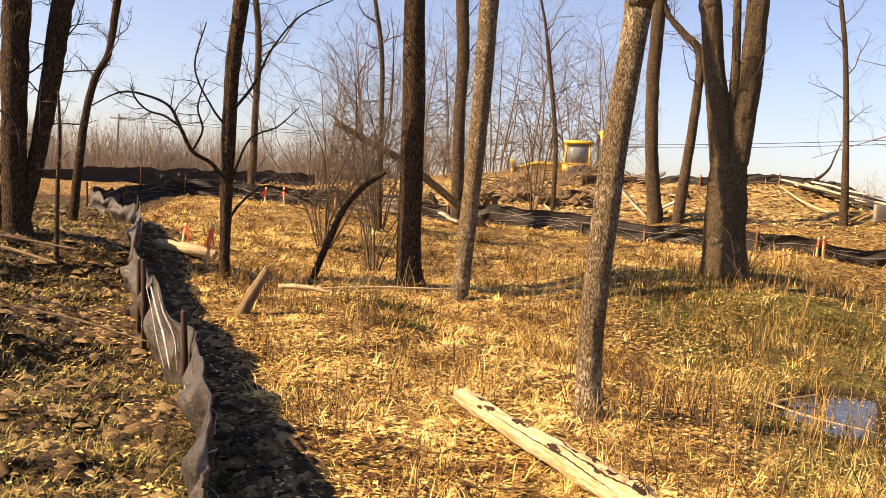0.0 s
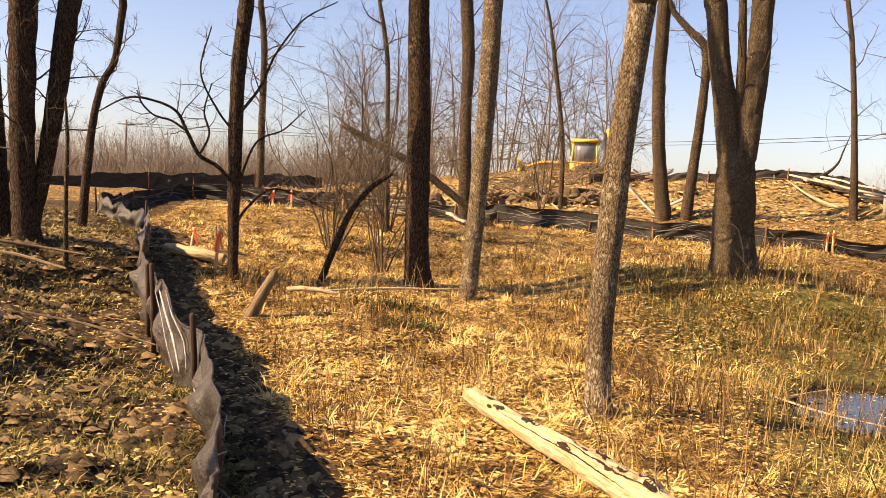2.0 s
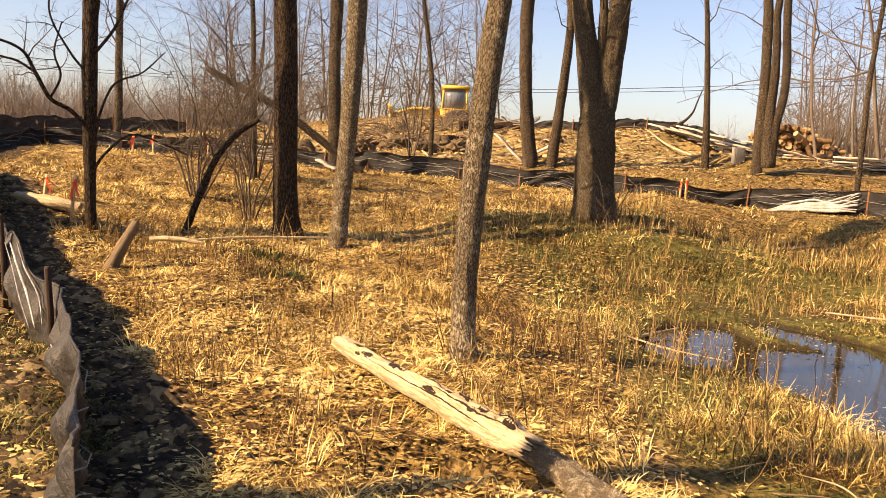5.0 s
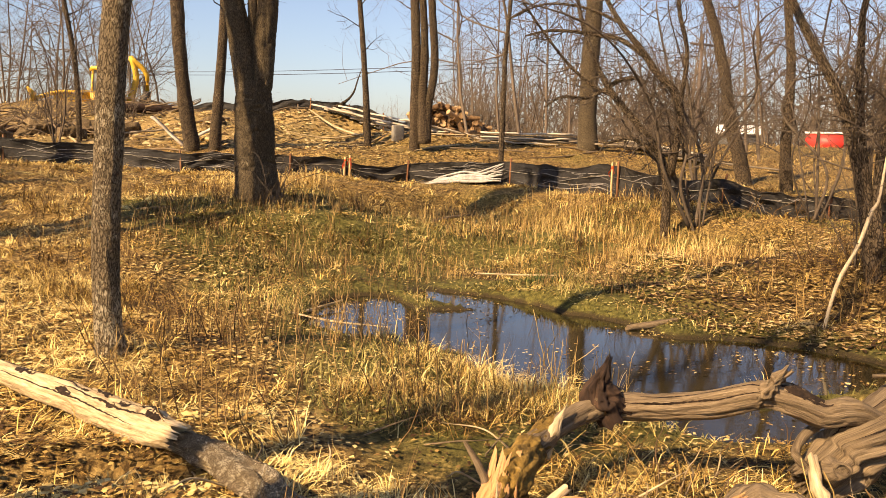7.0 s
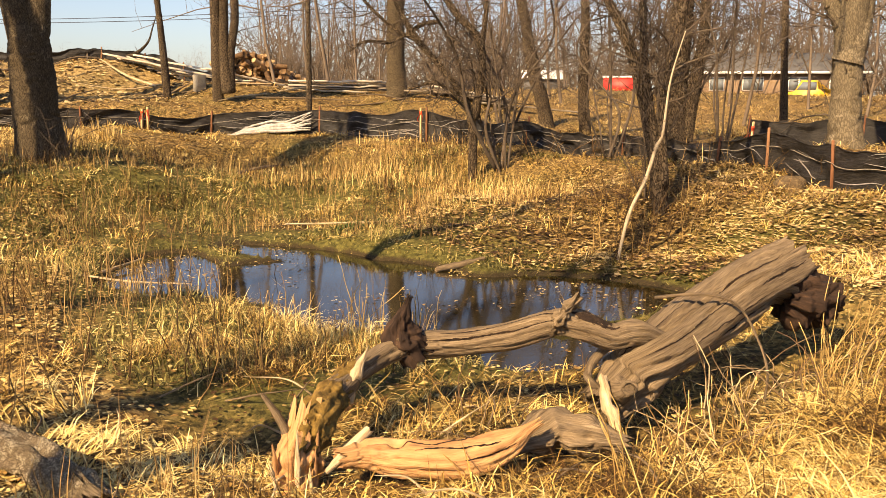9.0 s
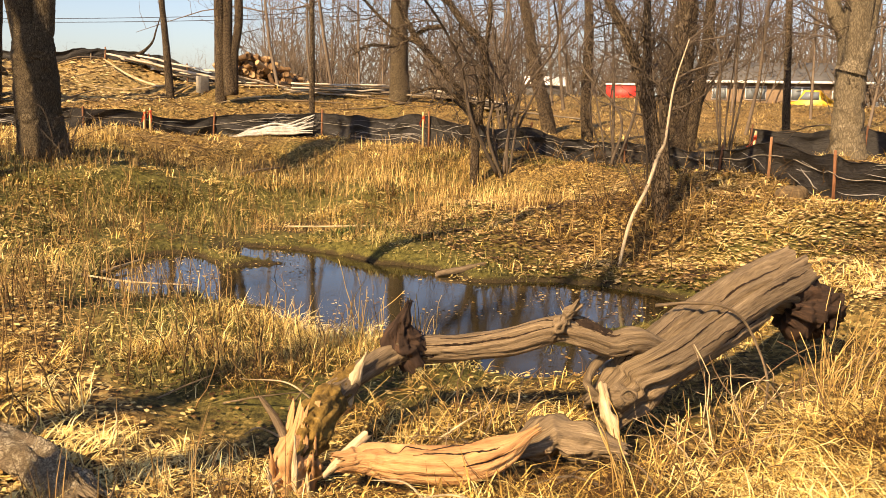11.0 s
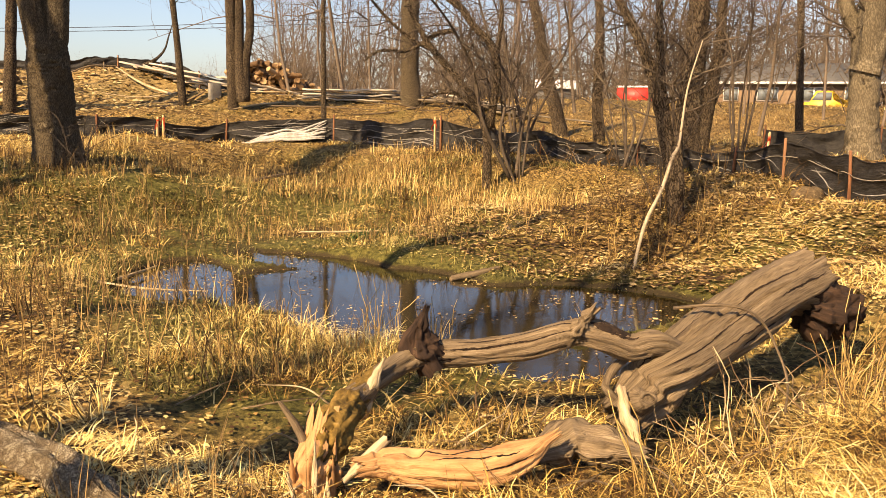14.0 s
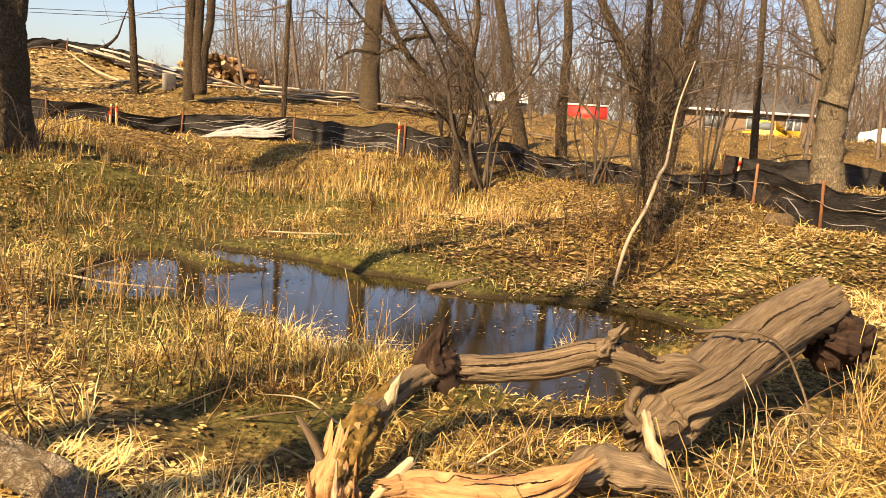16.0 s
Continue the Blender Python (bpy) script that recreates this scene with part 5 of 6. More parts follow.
stick("dead branch lying on the dirt bank", [(-5.4, 8.9, 1.0, .018), (-4.6, 8.8, .97, .02), (-3.9, 8.5, .88, .01)], 31, weathered)
stick("dead branch lying on the dirt bank", [(-5.8, 9.6, 1.08, .018), (-5.0, 9.9, .98, .018), (-4.3, 9.9, .9, .01)], 32, weathered)
stick("bent dead branch in the grass below the stout tree", [(2.3, 13.6, .66, .03), (2.9, 13.3, .72, .035), (3.4, 13.2, .68, .02)], 33, weathered)

pocket_rng = np.random.default_rng(77)
for k in range(26):
    s = pocket_rng.random()
    x, y = 1.0 + 2.6 * pocket_rng.random(), 1.7 + 2.6 * pocket_rng.random()
    a, size = pocket_rng.random() * 6.28, .12 + .3 * pocket_rng.random()
    z = float(height(x, y))
    stick("dry twig lying in the straw", [(x, y, z + .02, .006), (x + .5 * size * math.cos(a), y + .5 * size * math.sin(a), z + .05 + .06 * s, .005), (x + size * math.cos(a + .3), y + size * math.sin(a + .3), z + .04 + .1 * s, .002)], 400 + k, weathered if k % 2 else bleached, "dry_twig", 5)

# ---- on and behind the mound ----
yellow_paint = material("yellow_paint", [(.3, .17, .02), (.62, .37, .025), (.74, .47, .06)], 3, .5, .15, fine=40, spec=.5)
rubble_stone = material("sandstone", [(.02, .013, .007), (.11, .075, .038), (.3, .22, .115)], 6, .9, .7, fine=30)
dark_steel = material("dark_steel", [(.012, .011, .01), (.04, .035, .03), (.1, .08, .06)], 6, .6, .4, metal=.4)
rubber = material("rubber", [(.012, .012, .012), (.035, .032, .03)], 8, .8, .4)
dark_glass = material("cab_glass", [(.1, .12, .13), (.18, .2, .21)], 2, .08, .02, spec=.6)
plank_wood = material("weathered_plank", [(.1, .075, .05), (.3, .25, .18), (.58, .52, .42)], 2, .8, .4, stretch=(1, 1, 5), fine=25, each=.35)
concrete = material("concrete", [(0.150, 0.132, 0.102), (0.252, 0.228, 0.180), (0.330, 0.306, 0.252)], 4, .9, .6, fine=30)
cut_wood = material("cut_wood", [(.07, .038, .016), (.22, .13, .06), (.42, .29, .15)], 6, .85, .5, fine=30, each=.4)


def backhoe(x, y, z, turn):
    root = thing("backhoe_loader", (x, y, z), "yellow backhoe loader parked behind the mound", "digger", turn=turn)
    b = Build()
    b.prism([(-1.5, .75), (-1.45, 1.25), (-1.3, 1.38), (0, 1.42), (0, .75)], -.42, .42)
    part("bonnet", b, yellow_paint, root)
    b = Build()
    b.prism([(-1.6, .45), (-1.6, .75), (1.35, .75), (1.35, .45)], -.4, .4)
    part("chassis", b, dark_steel, root)
    cab = Build()
    for px, py, qx in ((-.05, -.55, .05), (-.05, .55, .05), (1.15, -.55, 1.05), (1.15, .55, 1.05)):
        cab.tube([(px, py, .8), (qx, py * .95, 2.3)], [.055, .05], 6)
    cab.prism([(-.08, .75), (-.08, 1.35), (.05, 1.4), (1.15, 1.4), (1.2, .75)], -.6, .6)
    cab_ob = part("cab", cab, yellow_paint, root)
    b = Build()
    b.prism([(-.1, 2.28), (-.02, 2.42), (1.12, 2.42), (1.2, 2.28)], -.64, .64)
    part("roof", b, yellow_paint, cab_ob)
    for y0, y1 in ((-.56, -.54), (.54, .56)):
        b = Build()
        b.prism([(.02, 1.4), (.06, 2.27), (1.04, 2.27), (1.1, 1.4)], y0, y1)
        part("window", b, dark_glass, cab_ob)
    b = Build()
    b.box(-.02, -.5, 1.42, .01, .5, 2.26)
    part("windscreen", b, dark_glass, cab_ob)
    for wx, wy, r in ((-1.2, -.62, .42), (-1.2, .62, .42), (.75, -.72, .68), (.75, .72, .68)):
        b = Build()
        b.tube([(wx, wy - .18, r), (wx, wy - .15, r), (wx, wy + .15, r), (wx, wy + .18, r)], [r * .8, r, r, r * .8], 22)
        wheel = part("wheel", b, rubber, root, smooth=False)
        b = Build()
        b.tube([(wx, wy - .19, r), (wx, wy + .19, r)], [r * .45, r * .45], 14)
        part("rim", b, yellow_paint, wheel)
    for side in (-.48, .48):
        b = Build()
        b.tube(smooth_path([(-.2, side, 1.3), (-1.3, side, 1.3), (-2.2, side, 1.0)], 8), np.full(8, .07), 6)
        part("lift_arm", b, yellow_paint, root)
    b = Build()
    b.prism([(-2.2, .7), (-2.95, .67), (-3.0, .71), (-2.35, .79), (-2.28, 1.25), (-2.45, 1.4), (-2.4, 1.44), (-2.2, 1.28)], -.95, .95)
    part("bucket", b, yellow_paint, root)
    b = Build()
    b.tube(smooth_path([(1.4, 0, .8), (1.75, 0, 2.0), (1.55, 0, 2.95)], 8), np.linspace(.16, .11, 8), 6)
    part("boom", b, yellow_paint, root)
    b = Build()
    b.tube(smooth_path([(1.5, 0, 2.9), (2.15, 0, 2.3), (2.2, 0, 1.5)], 8), np.linspace(.13, .09, 8), 6)
    part("dipper", b, yellow_paint, root)
    b = Build()
    b.prism([(2.05, 1.5), (2.35, 1.5), (2.3, .95), (2.05, .85), (1.85, 1.1)], -.25, .25)
    part("rear_bucket", b, dark_steel, root)
    return root


backhoe(5.25, 39.4, float(height(5.25, 39.4)) - 1.0, -8)

plank_rng = np.random.default_rng(5)


def plank(p, q, wide=.2, label="weathered pale plank lying on the mound", thick=.05):
    p, q = Vector(p), Vector(q)
    n = 9
    b = Build()
    d = (q - p).normalized()
    side = d.cross(Vector((0, 0, 1))).normalized() * wide / 2
    rows = []
    for k in range(n):
        c = p.lerp(q, k / (n - 1)) + Vector((0, 0, plank_rng.normal(0, .012)))
        w = side * (1 + plank_rng.normal(0, .05))
        rows += [c - w, c + w, c + w + Vector((0, 0, thick)), c - w + Vector((0, 0, thick))]
    quads = [(4 * k + a, 4 * k + (a + 1) % 4, 4 * k + 4 + (a + 1) % 4, 4 * k + 4 + a) for k in range(n - 1) for a in range(4)]
    b.add([tuple(r) for r in rows], quads + [(3, 2, 1, 0), (4 * n - 4, 4 * n - 3, 4 * n - 2, 4 * n - 1)])
    return solid("plank", b, plank_wood, label, "plank", "planks on the mound")


def lay(x0, y0, x1, y1, up0=.08, up1=.08, wide=.2, **more):
    return plank((x0, y0, float(height(x0, y0)) + up0), (x1, y1, float(height(x1, y1)) + up1), wide, **more)


lay(11.07, 28.71, 12.3, 26.4, .2, .3)
lay(11.2, 28.0, 12.9, 24.9, .16, .22, .24)
lay(11.6, 27.6, 13.2, 25.0, .3, .32, .16)
lay(12.9, 25.3, 15.1, 24.2, .42, .14, .24)
lay(13.3, 24.7, 15.1, 23.9, .3, .08, .2)
lay(13.6, 24.3, 15.6, 23.6, .1, .06, .2)
lay(14.9, 24.35, 16.9, 23.7, .1, .16, .26)
lay(14.8, 24.0, 17.3, 22.8, .06, .1, .22)
lay(15.3, 23.3, 17.0, 22.4, .05, .06, .2)
lay(16.8, 23.6, 17.6, 23.1, .2, .22, .24)
lay(17.2, 22.1, 19.4, 20.9, .16, .14, .26)
lay(17.5, 21.2, 18.9, 20.1, .2, .26, .24)
lay(18.4, 21.0, 20.6, 19.6, .1, .1, .24)
lay(19.6, 19.9, 22.5, 18.2, .1, .1, .26)
for k in range(11):
    a, o = (k * 37 % 11) / 11, .12 * (k % 4)
    lay(14.9 + .5 * a, 23.9 - .25 * o + .3 * a, 17.6 + .6 * a, 22.6 - .25 * o + .3 * a, .06 + .075 * (k // 2 % 4), .06 + .075 * (k // 2 % 4), .16)
for k in range(8):
    a, o = (k * 5 % 8) / 8, .15 * (k % 3)
    lay(18.3 + a, 21.4 - o, 20.6 + .8 * a, 20.0 - o, .06 + .08 * (k // 3), .06 + .08 * (k // 3), .17)
for k in range(6):
    lay(11.3 + .18 * k, 28.2 - .35 * k, 12.7 + .3 * k, 26.8 - .45 * k, .1 + .05 * (k % 3), .12 + .04 * (k % 2), .13 + .02 * (k % 3))
for k in range(7):
    o = k * .1
    lay(-2.45 + .12 * (k % 3), 20.6 + .35 * o, -1.15 + .15 * (k % 2), 20.5 + .35 * o, .06 + .05 * k, .05 + .05 * k, .1, label="pale board stacked by the black fence", thick=.048)
lay(-.15, 19.9, .3, 19.5, .22, .04, .2, label="pale board leaning on the fence")
lay(4.85, 24.5, 5.55, 23.8, .75, .05, .16, label="pale split post leaning on the mound")
lay(5.6, 24.0, 6.6, 24.6, .1, .2, .14)
lay(4.0, 25.4, 5.3, 25.0, .1, .3, .12)

for x, y, sx, sy, sz, up in ((12.0, 23.9, .3, .26, .5, -.05), (7.35, 20.9, .3, .25, .3, -.02)):
    b = Build()
    z = float(height(x, y)) + up
    b.box(-sx / 2, -sy / 2, 0, sx / 2, sy / 2, sz)
    ob = solid("concrete_block", b, concrete, "chipped pale concrete block on the slope", "block", "concrete blocks", place=(x, y, z), turn=20 * sx)
    edge = ob.modifiers.new("worn_edges", "BEVEL")
    edge.width, edge.segments = .02, 2

# stack of cut firewood
pile = thing("log_pile", (18.2, 30.9, float(height(18.2, 30.9))), "heap of cut brown firewood logs", "log pile", turn=-32)
billets = []
for k in range(4):
    b = timber([(0, -.35, 0, .075 + .018 * k), (0, 0, 0, .08 + .018 * k), (0, .35, 0, .075 + .018 * k)], 70 + k, 9, 4, .15, .02)
    billets.append(b.mesh("billet", cut_wood))
pile_rng = np.random.default_rng(8)
for k in range(240):
    u = pile_rng.random() * 2 - 1
    top = 1.35 * max(.12, 1 - abs(u + .35) ** 1.4 * .75)
    v = pile_rng.random()
    billet = new("billet", billets[k % 4])
    billet.parent = pile
    billet.matrix_basis = pose(u * 1.9, pile_rng.normal(0, .35) - .3 * (1 - v), .08 + top * v, pile_rng.normal(0, 25), pile_rng.random() * 360, pile_rng.normal(0, 40))

# dead snag on the crest
bare_tree("dead grey snag lying on the mound crest", [[(11.3, 28.2, 2.8, .11), (11.62, 28.15, 2.98, .1), (11.9, 28.02, 3.16, .06), (12.2, 27.88, 3.5, .035), (12.35, 27.84, 3.95, .024), (12.52, 27.80, 4.46, .01)]], 71, top=0, side=3, side_length=.5, sides=8, name="snag")


# cut branches and roots strewn over the slope
strew_rng = np.random.default_rng(21)
for k in range(46):
    x, y = (-3 + 14 * strew_rng.random(), 22.9 + 7.5 * strew_rng.random()) if k < 36 else (12 + 6 * strew_rng.random(), 20 + 5 * strew_rng.random())
    z, a, size = float(height(x, y)), strew_rng.random() * 6.28, .5 + 1.3 * strew_rng.random()
    r = .012 + .028 * strew_rng.random()
    dx, dy = math.cos(a) * size, math.sin(a) * size * .6
    rise = .35 * strew_rng.random()
    stick("cut dead branch strewn on the mound", [(x - dx, y - dy, float(height(x - dx, y - dy)) + r, r), (x, y, z + r + rise * .6, r * .9), (x + dx, y + dy, float(height(x + dx, y + dy)) + r + rise, r * .4)], 100 + k, bleached if k % 3 == 0 else weathered, "cut_branch")
for k, (x, y, r) in enumerate(((2.2, 27.0, .5), (3.5, 27.2, .52), (1.0, 26.0, .42), (4.7, 27.6, .4), (-.8, 26.0, .42), (6.9, 25.8, .3), (2.9, 25.6, .34), (4.1, 26.6, .36))):
    z = float(height(x, y))
    rng = np.random.default_rng(300 + k)
    plate = thing("root_plate", (x, y, z), "upturned dark root plate with clinging soil", "roots", "root plates")
    for _ in range(14):
        b = Build()
        a = rng.random() * 6.28
        p = bend((rng.normal(0, .08), rng.normal(0, .08), r * .5), (math.cos(a), math.sin(a) * .6, rng.normal(.05, .35)), r * (1.0 + 1.1 * rng.random()), rng, 7, .5, -.06)
        b.tube(p, np.linspace(.07 * r + .02, .008, 7), 6)
        part("root", b, weathered, plate, smooth=True)
    b = Build()
    b.tube(smooth_path([(-r * 1.1, 0, -.1), (-r * .5, 0, r * .3), (0, 0, r * .45), (r * .6, .1, r * .35), (r * 1.2, .1, -.1)], 14), np.array([.2, .35, .45, .5, .55, .6, .62, .6, .58, .55, .5, .42, .3, .15]) * r * .95, 18, .8, rng)
    part("root_mass", b, rubble_stone, plate, smooth=False)

# heaped brush and dark logs along the crest before the digger
heap_rng = np.random.default_rng(91)
b = Build()
for k in range(420):
    u = heap_rng.random()
    x, y = .2 + 7.3 * u, 26.6 + 4.2 * u + heap_rng.normal(0, .7) + (0, 4.5, 7.0)[k % 3]
    a, size, r = heap_rng.normal(0, .6), .4 + 1.0 * heap_rng.random(), .012 + .03 * heap_rng.random() ** 2
    p = bend((x, y, float(height(x, y)) + .45 * heap_rng.random() ** 2), (math.cos(a), math.sin(a), heap_rng.normal(.05, .25)), size, heap_rng, 6, .16, -.03)
    b.tube(p, np.linspace(r, r * .4, 6), 5)
solid("brush_pile", b, weathered, "heaped cut brush along the crest of the mound", "brush", kind="stuff")
for k, (x, y, size, r, a) in enumerate(((1.6, 27.2, 1.3, .13, .2), (2.9, 28.3, 1.6, .16, -.1), (4.2, 28.8, 1.2, .14, .35), (5.3, 29.4, 1.5, .15, .05), (6.4, 30.2, 1.1, .12, -.2), (3.4, 27.0, 1.0, .11, .5))):
    z, dx, dy = float(height(x, y)) + r, math.cos(a) * size / 2, math.sin(a) * size / 2
    stick("dark cut log in the brush on the crest", [(x - dx, y - dy, z, r), (x, y, z + .05, r * 1.05), (x + dx, y + dy, z + .03, r * .9)], 160 + k, rotten, "cut_log", 14)

# ---- far beyond: pole, wires, house and vehicles ----
pole_wood = material("pole_wood", [(.08, .06, .05), (.16, .125, .1)], 3, .9, .3, stretch=(4, 4, 1))
wire_mat = material("wire", [(.02, .02, .022), (.04, .04, .045)], 3, .6, .05)
for x, y in ((-42.8, 112), (20, 108), (47, 46)):
    z = float(height(x, y))
    root = thing("utility_pole", (x, y, z), "brown wooden utility pole with a crossarm", "pole", "utility poles")
    b = Build()
    b.tube([(0, 0, -.5), (0, 0, 8.2)], [.16, .11], 10)
    part("post", b, pole_wood, root)
    b = Build()
    b.box(-1.1, -.06, 7.55, 1.1, .06, 7.7)
    part("crossarm", b, pole_wood, root)
ends = [(-42.8, 112, 9.1), (20, 108, 9.6), (47, 46, 9.15)]
for drop in (0, .35):
    for p, q in zip(ends, ends[1:]):
        b = Build()
        s = np.linspace(0, 1, 24)[:, None]
        line = np.array(p) + (np.array(q) - np.array(p)) * s - np.array([0, 0, 1]) * (4 * s * (1 - s) * .5 + drop)
        b.tube(line, np.full(24, .028), 4)
        solid("overhead_wire", b, wire_mat, "black overhead wire strung between poles", "wire", "overhead wires")

brick_wall = material("tan_brick", [(.13, .085, .05), (.21, .145, .09), (.28, .2, .13)], 3, .9, .3, fine=14, each=.2)
roof_mat = material("grey_shingle", [(0.056, 0.055, 0.053), (0.099, 0.097, 0.094), (0.143, 0.140, 0.136)], 4, .9, .3, fine=20)
white_paint = material("white_paint", [(.6, .58, .55), (.78, .77, .74)], 2, .6, .1)
red_paint = material("red_paint", [(.4, .02, .015), (.6, .045, .03)], 2, .5, .1, spec=.5)


def house(x, y, z, turn):
    root = thing("house", (x, y, z), "low tan brick house with a grey shingle roof", "house", turn=turn)
    b = Build()
    b.box(-6.5, 0, -.4, 6.5, 7, 2.45)
    part("wall", b, brick_wall, root)
    b = Build()
    pitch = [(-.5, 2.4), (3.5, 3.9), (7.5, 2.4), (7.5, 2.25), (-.5, 2.25)]
    n = len(pitch)
    b.add([(-6.9, a, c) for a, c in pitch] + [(6.9, a, c) for a, c in pitch], [(k, (k + 1) % n, n + (k + 1) % n, n + k) for k in range(n)], [(0, k + 1, k) for k in range(1, n - 1)] + [(n, n + k, n + k + 1) for k in range(1, n - 1)])
    roof = part("roof", b, roof_mat, root)
    b = Build()
    b.box(-6.9, -.56, 2.2, 6.9, -.5, 2.38)
    part("gutter", b, white_paint, roof)
    for wx, w in ((-3.6, 1.1), (-1.0, 1.5), (2.2, 1.5), (4.8, 1.1)):
        b = Build()
        b.box(wx - w / 2, -.05, .95, wx + w / 2, .02, 2.0)
        frame_ob = part("window", b, white_paint, root)
        for k in (-1, 1):
            b = Build()
            b.box(wx + k * w / 4 - w / 4 + .06, -.07, 1.03, wx + k * w / 4 + w / 4 - .06, -.04, 1.92)
            part("pane", b, dark_glass, frame_ob)
    b = Build()
    b.box(-5.9, -.07, 0, -4.9, .02, 2.05)
    part("door", b, white_paint, root)
    return root


house(61.8, 33.0, float(height(61.8, 33)) - .4, -62)


def truck(x, y, z, turn, body_mat, label, long=4.6, tall=1.9, bed=0):
    root = thing("van", (x, y, z), label, "vehicle", turn=turn)
    b = Build()
    if bed:
        b.prism([(-long / 2, .4), (-long / 2, bed), (-long * .08, bed), (-long * .06, tall), (long * .2, tall), (long * .3, 1.05), (long * .48, .98), (long / 2, .8), (long / 2, .4)], -.95, .95)
    else:
        b.prism([(-long / 2, .35), (-long / 2, tall), (-long / 2 + .1, tall + .08), (long * .2, tall + .08), (long * .26, tall), (long * .34, 1.15), (long * .48, 1.05), (long / 2, .85), (long / 2, .35)], -.95, .95)
    part("body", b, body_mat, root)
    for wx in (-long * .3, long * .32):
        for wy in (-.9, .9):
            b = Build()
            b.tube([(wx, wy - .12, .34), (wx, wy + .12, .34)], [.34, .34], 16)
            part("wheel", b, rubber, root)
    for k in (-1, 1):
        b = Build()
        b.prism([(-long * .05, 1.15), (-long * .05, tall - .1), (long * .18, tall - .1), (long * .28, 1.15)], k * .955 - .01, k * .955 + .01)
        part("window", b, dark_glass, root)
    return root


truck(56.2, 26.8, float(height(56.2, 26.8)) - .65, 118, yellow_paint, "yellow utility truck parked before the house", 3.6, 1.75, 1.2)
truck(58.9, 20.0, float(height(58.9, 20.0)) - .2, 110, white_paint, "white van parked at the roadside", 4.0, 1.3)
truck(57.4, 13.2, float(height(57.4, 13.2)) - .2, 110, white_paint, "white van parked at the roadside", 4.4, 1.4)

b = Build()
b.box(-1.3, -.8, 0, 1.3, .8, 1.15)
bin_ob = thing("skip", (48.3, 36.0, float(height(48.3, 36))), "red steel skip with a white rim", "skip", turn=-54)
part("body", b, red_paint, bin_ob)
b = Build()
b.box(-1.36, -.86, 1.15, 1.36, .86, 1.27)
part("rim", b, white_paint, bin_ob)
b = Build()
b.box(-.5, -.3, 0, .5, .3, 1.3)
solid("cabinet_box", b, white_paint, "white metal box beside the house", "box", place=(57.0, 36.5, float(height(57, 36.5))), turn=-60)
shed = thing("shed", (36, 32.2, float(height(36, 32.2))), "small grey shed with a pale roof", "shed", turn=-48)
b = Build()
b.box(-.95, -.8, -.2, .95, .8, .75)
part("wall", b, roof_mat, shed)
b = Build()
b.add([(-1.1, -1, .72), (1.1, -1, .72), (1.1, 0, 1.15), (-1.1, 0, 1.15), (-1.1, 1, .72), (1.1, 1, .72), (-1.1, -1, .66), (1.1, -1, .66), (-1.1, 1, .66), (1.1, 1, .66)], [(0, 1, 2, 3), (3, 2, 5, 4), (6, 7, 1, 0), (4, 5, 9, 8)], [(0, 3, 4), (1, 5, 2)])
part("roof", b, white_paint, shed)

# a sandstone lump by the fence corner
b = Build()
bm_rng = np.random.default_rng(9)
ang, lat = np.meshgrid(np.linspace(0, 2 * np.pi, 14, endpoint=False), np.linspace(-1.3, 1.3, 8))
r = 1 + .25 * (bm_rng.random(ang.shape) - .5)
i = np.arange(8 * 14).reshape(8, 14)
b.add(np.stack([.26 * r * np.cos(lat) * np.cos(ang), .18 * r * np.cos(lat) * np.sin(ang), .12 * r * np.sin(lat)], -1).reshape(-1, 3), np.stack([i[:-1], np.roll(i, -1, 1)[:-1], np.roll(i, -1, 1)[1:], i[1:]], -1).reshape(-1, 4))
solid("boulder", b, rubble_stone, "tan sandstone lump among dead leaves", "rock", smooth=True, place=(10.5, 5.0, float(height(10.5, 5.0)) + .06))

# ---- grass, leaves and clods ----
def scatter(count, near, far, fall, seed, az=(-34, 76)):
    """Points over the sector that the walk looks into, thinning with distance."""
    rng = np.random.default_rng(seed)
    power = 2 - fall
    d = (near ** power + (far ** power - near ** power) * rng.random(count)) ** (1 / power)
    a = np.radians(az[0] + (az[1] - az[0]) * rng.random(count))
    return d * np.sin(a), d * np.cos(a), d, rng


def blades(name, label, mat, x, y, size, rise, width, rng, droop=.5, category="grass", way=None):
    """Bent blades: rise is the steepness of each, in radians."""
    n = len(x)
    z = height(x, y) - .01
    a = rng.random(n) * 2 * np.pi if way is None else way
    out = np.stack([np.cos(a), np.sin(a), np.zeros(n)], -1)
    side = np.stack([-np.sin(a), np.cos(a), np.zeros(n)], -1) * (width / 2)[:, None]
    base = np.stack([x, y, z], -1)
    up = np.array([0, 0, 1.0])
    mid = base + out * (size * .5 * np.cos(rise))[:, None] + up * (size * .5 * np.sin(rise))[:, None]
    rise2 = rise - droop * (.4 + rng.random(n))
    tip = mid + out * (size * .5 * np.cos(rise2))[:, None] + up * (size * .5 * np.sin(rise2))[:, None]
    tip[:, 2] = np.maximum(tip[:, 2], z + .012)
    twist = side * .85 + up * (width * .3 * (rng.random(n) - .5))[:, None]
    points = np.stack([base - side, base + side, mid + twist, mid - twist, tip], 1).reshape(-1, 3)
    k = np.arange(n)[:, None] * 5
    b = Build()
    b.add(points, k + np.array([[0, 1, 2, 3]]), k + np.array([[3, 2, 4]]))
    return solid(name, b, mat, label, category, kind="stuff")


def blade_mat(name, tones):
    m = material(name, tones, .9, .8, .0, fine=9, island=.5, spec=.25, patchy=1.3, detail=3)
    return m


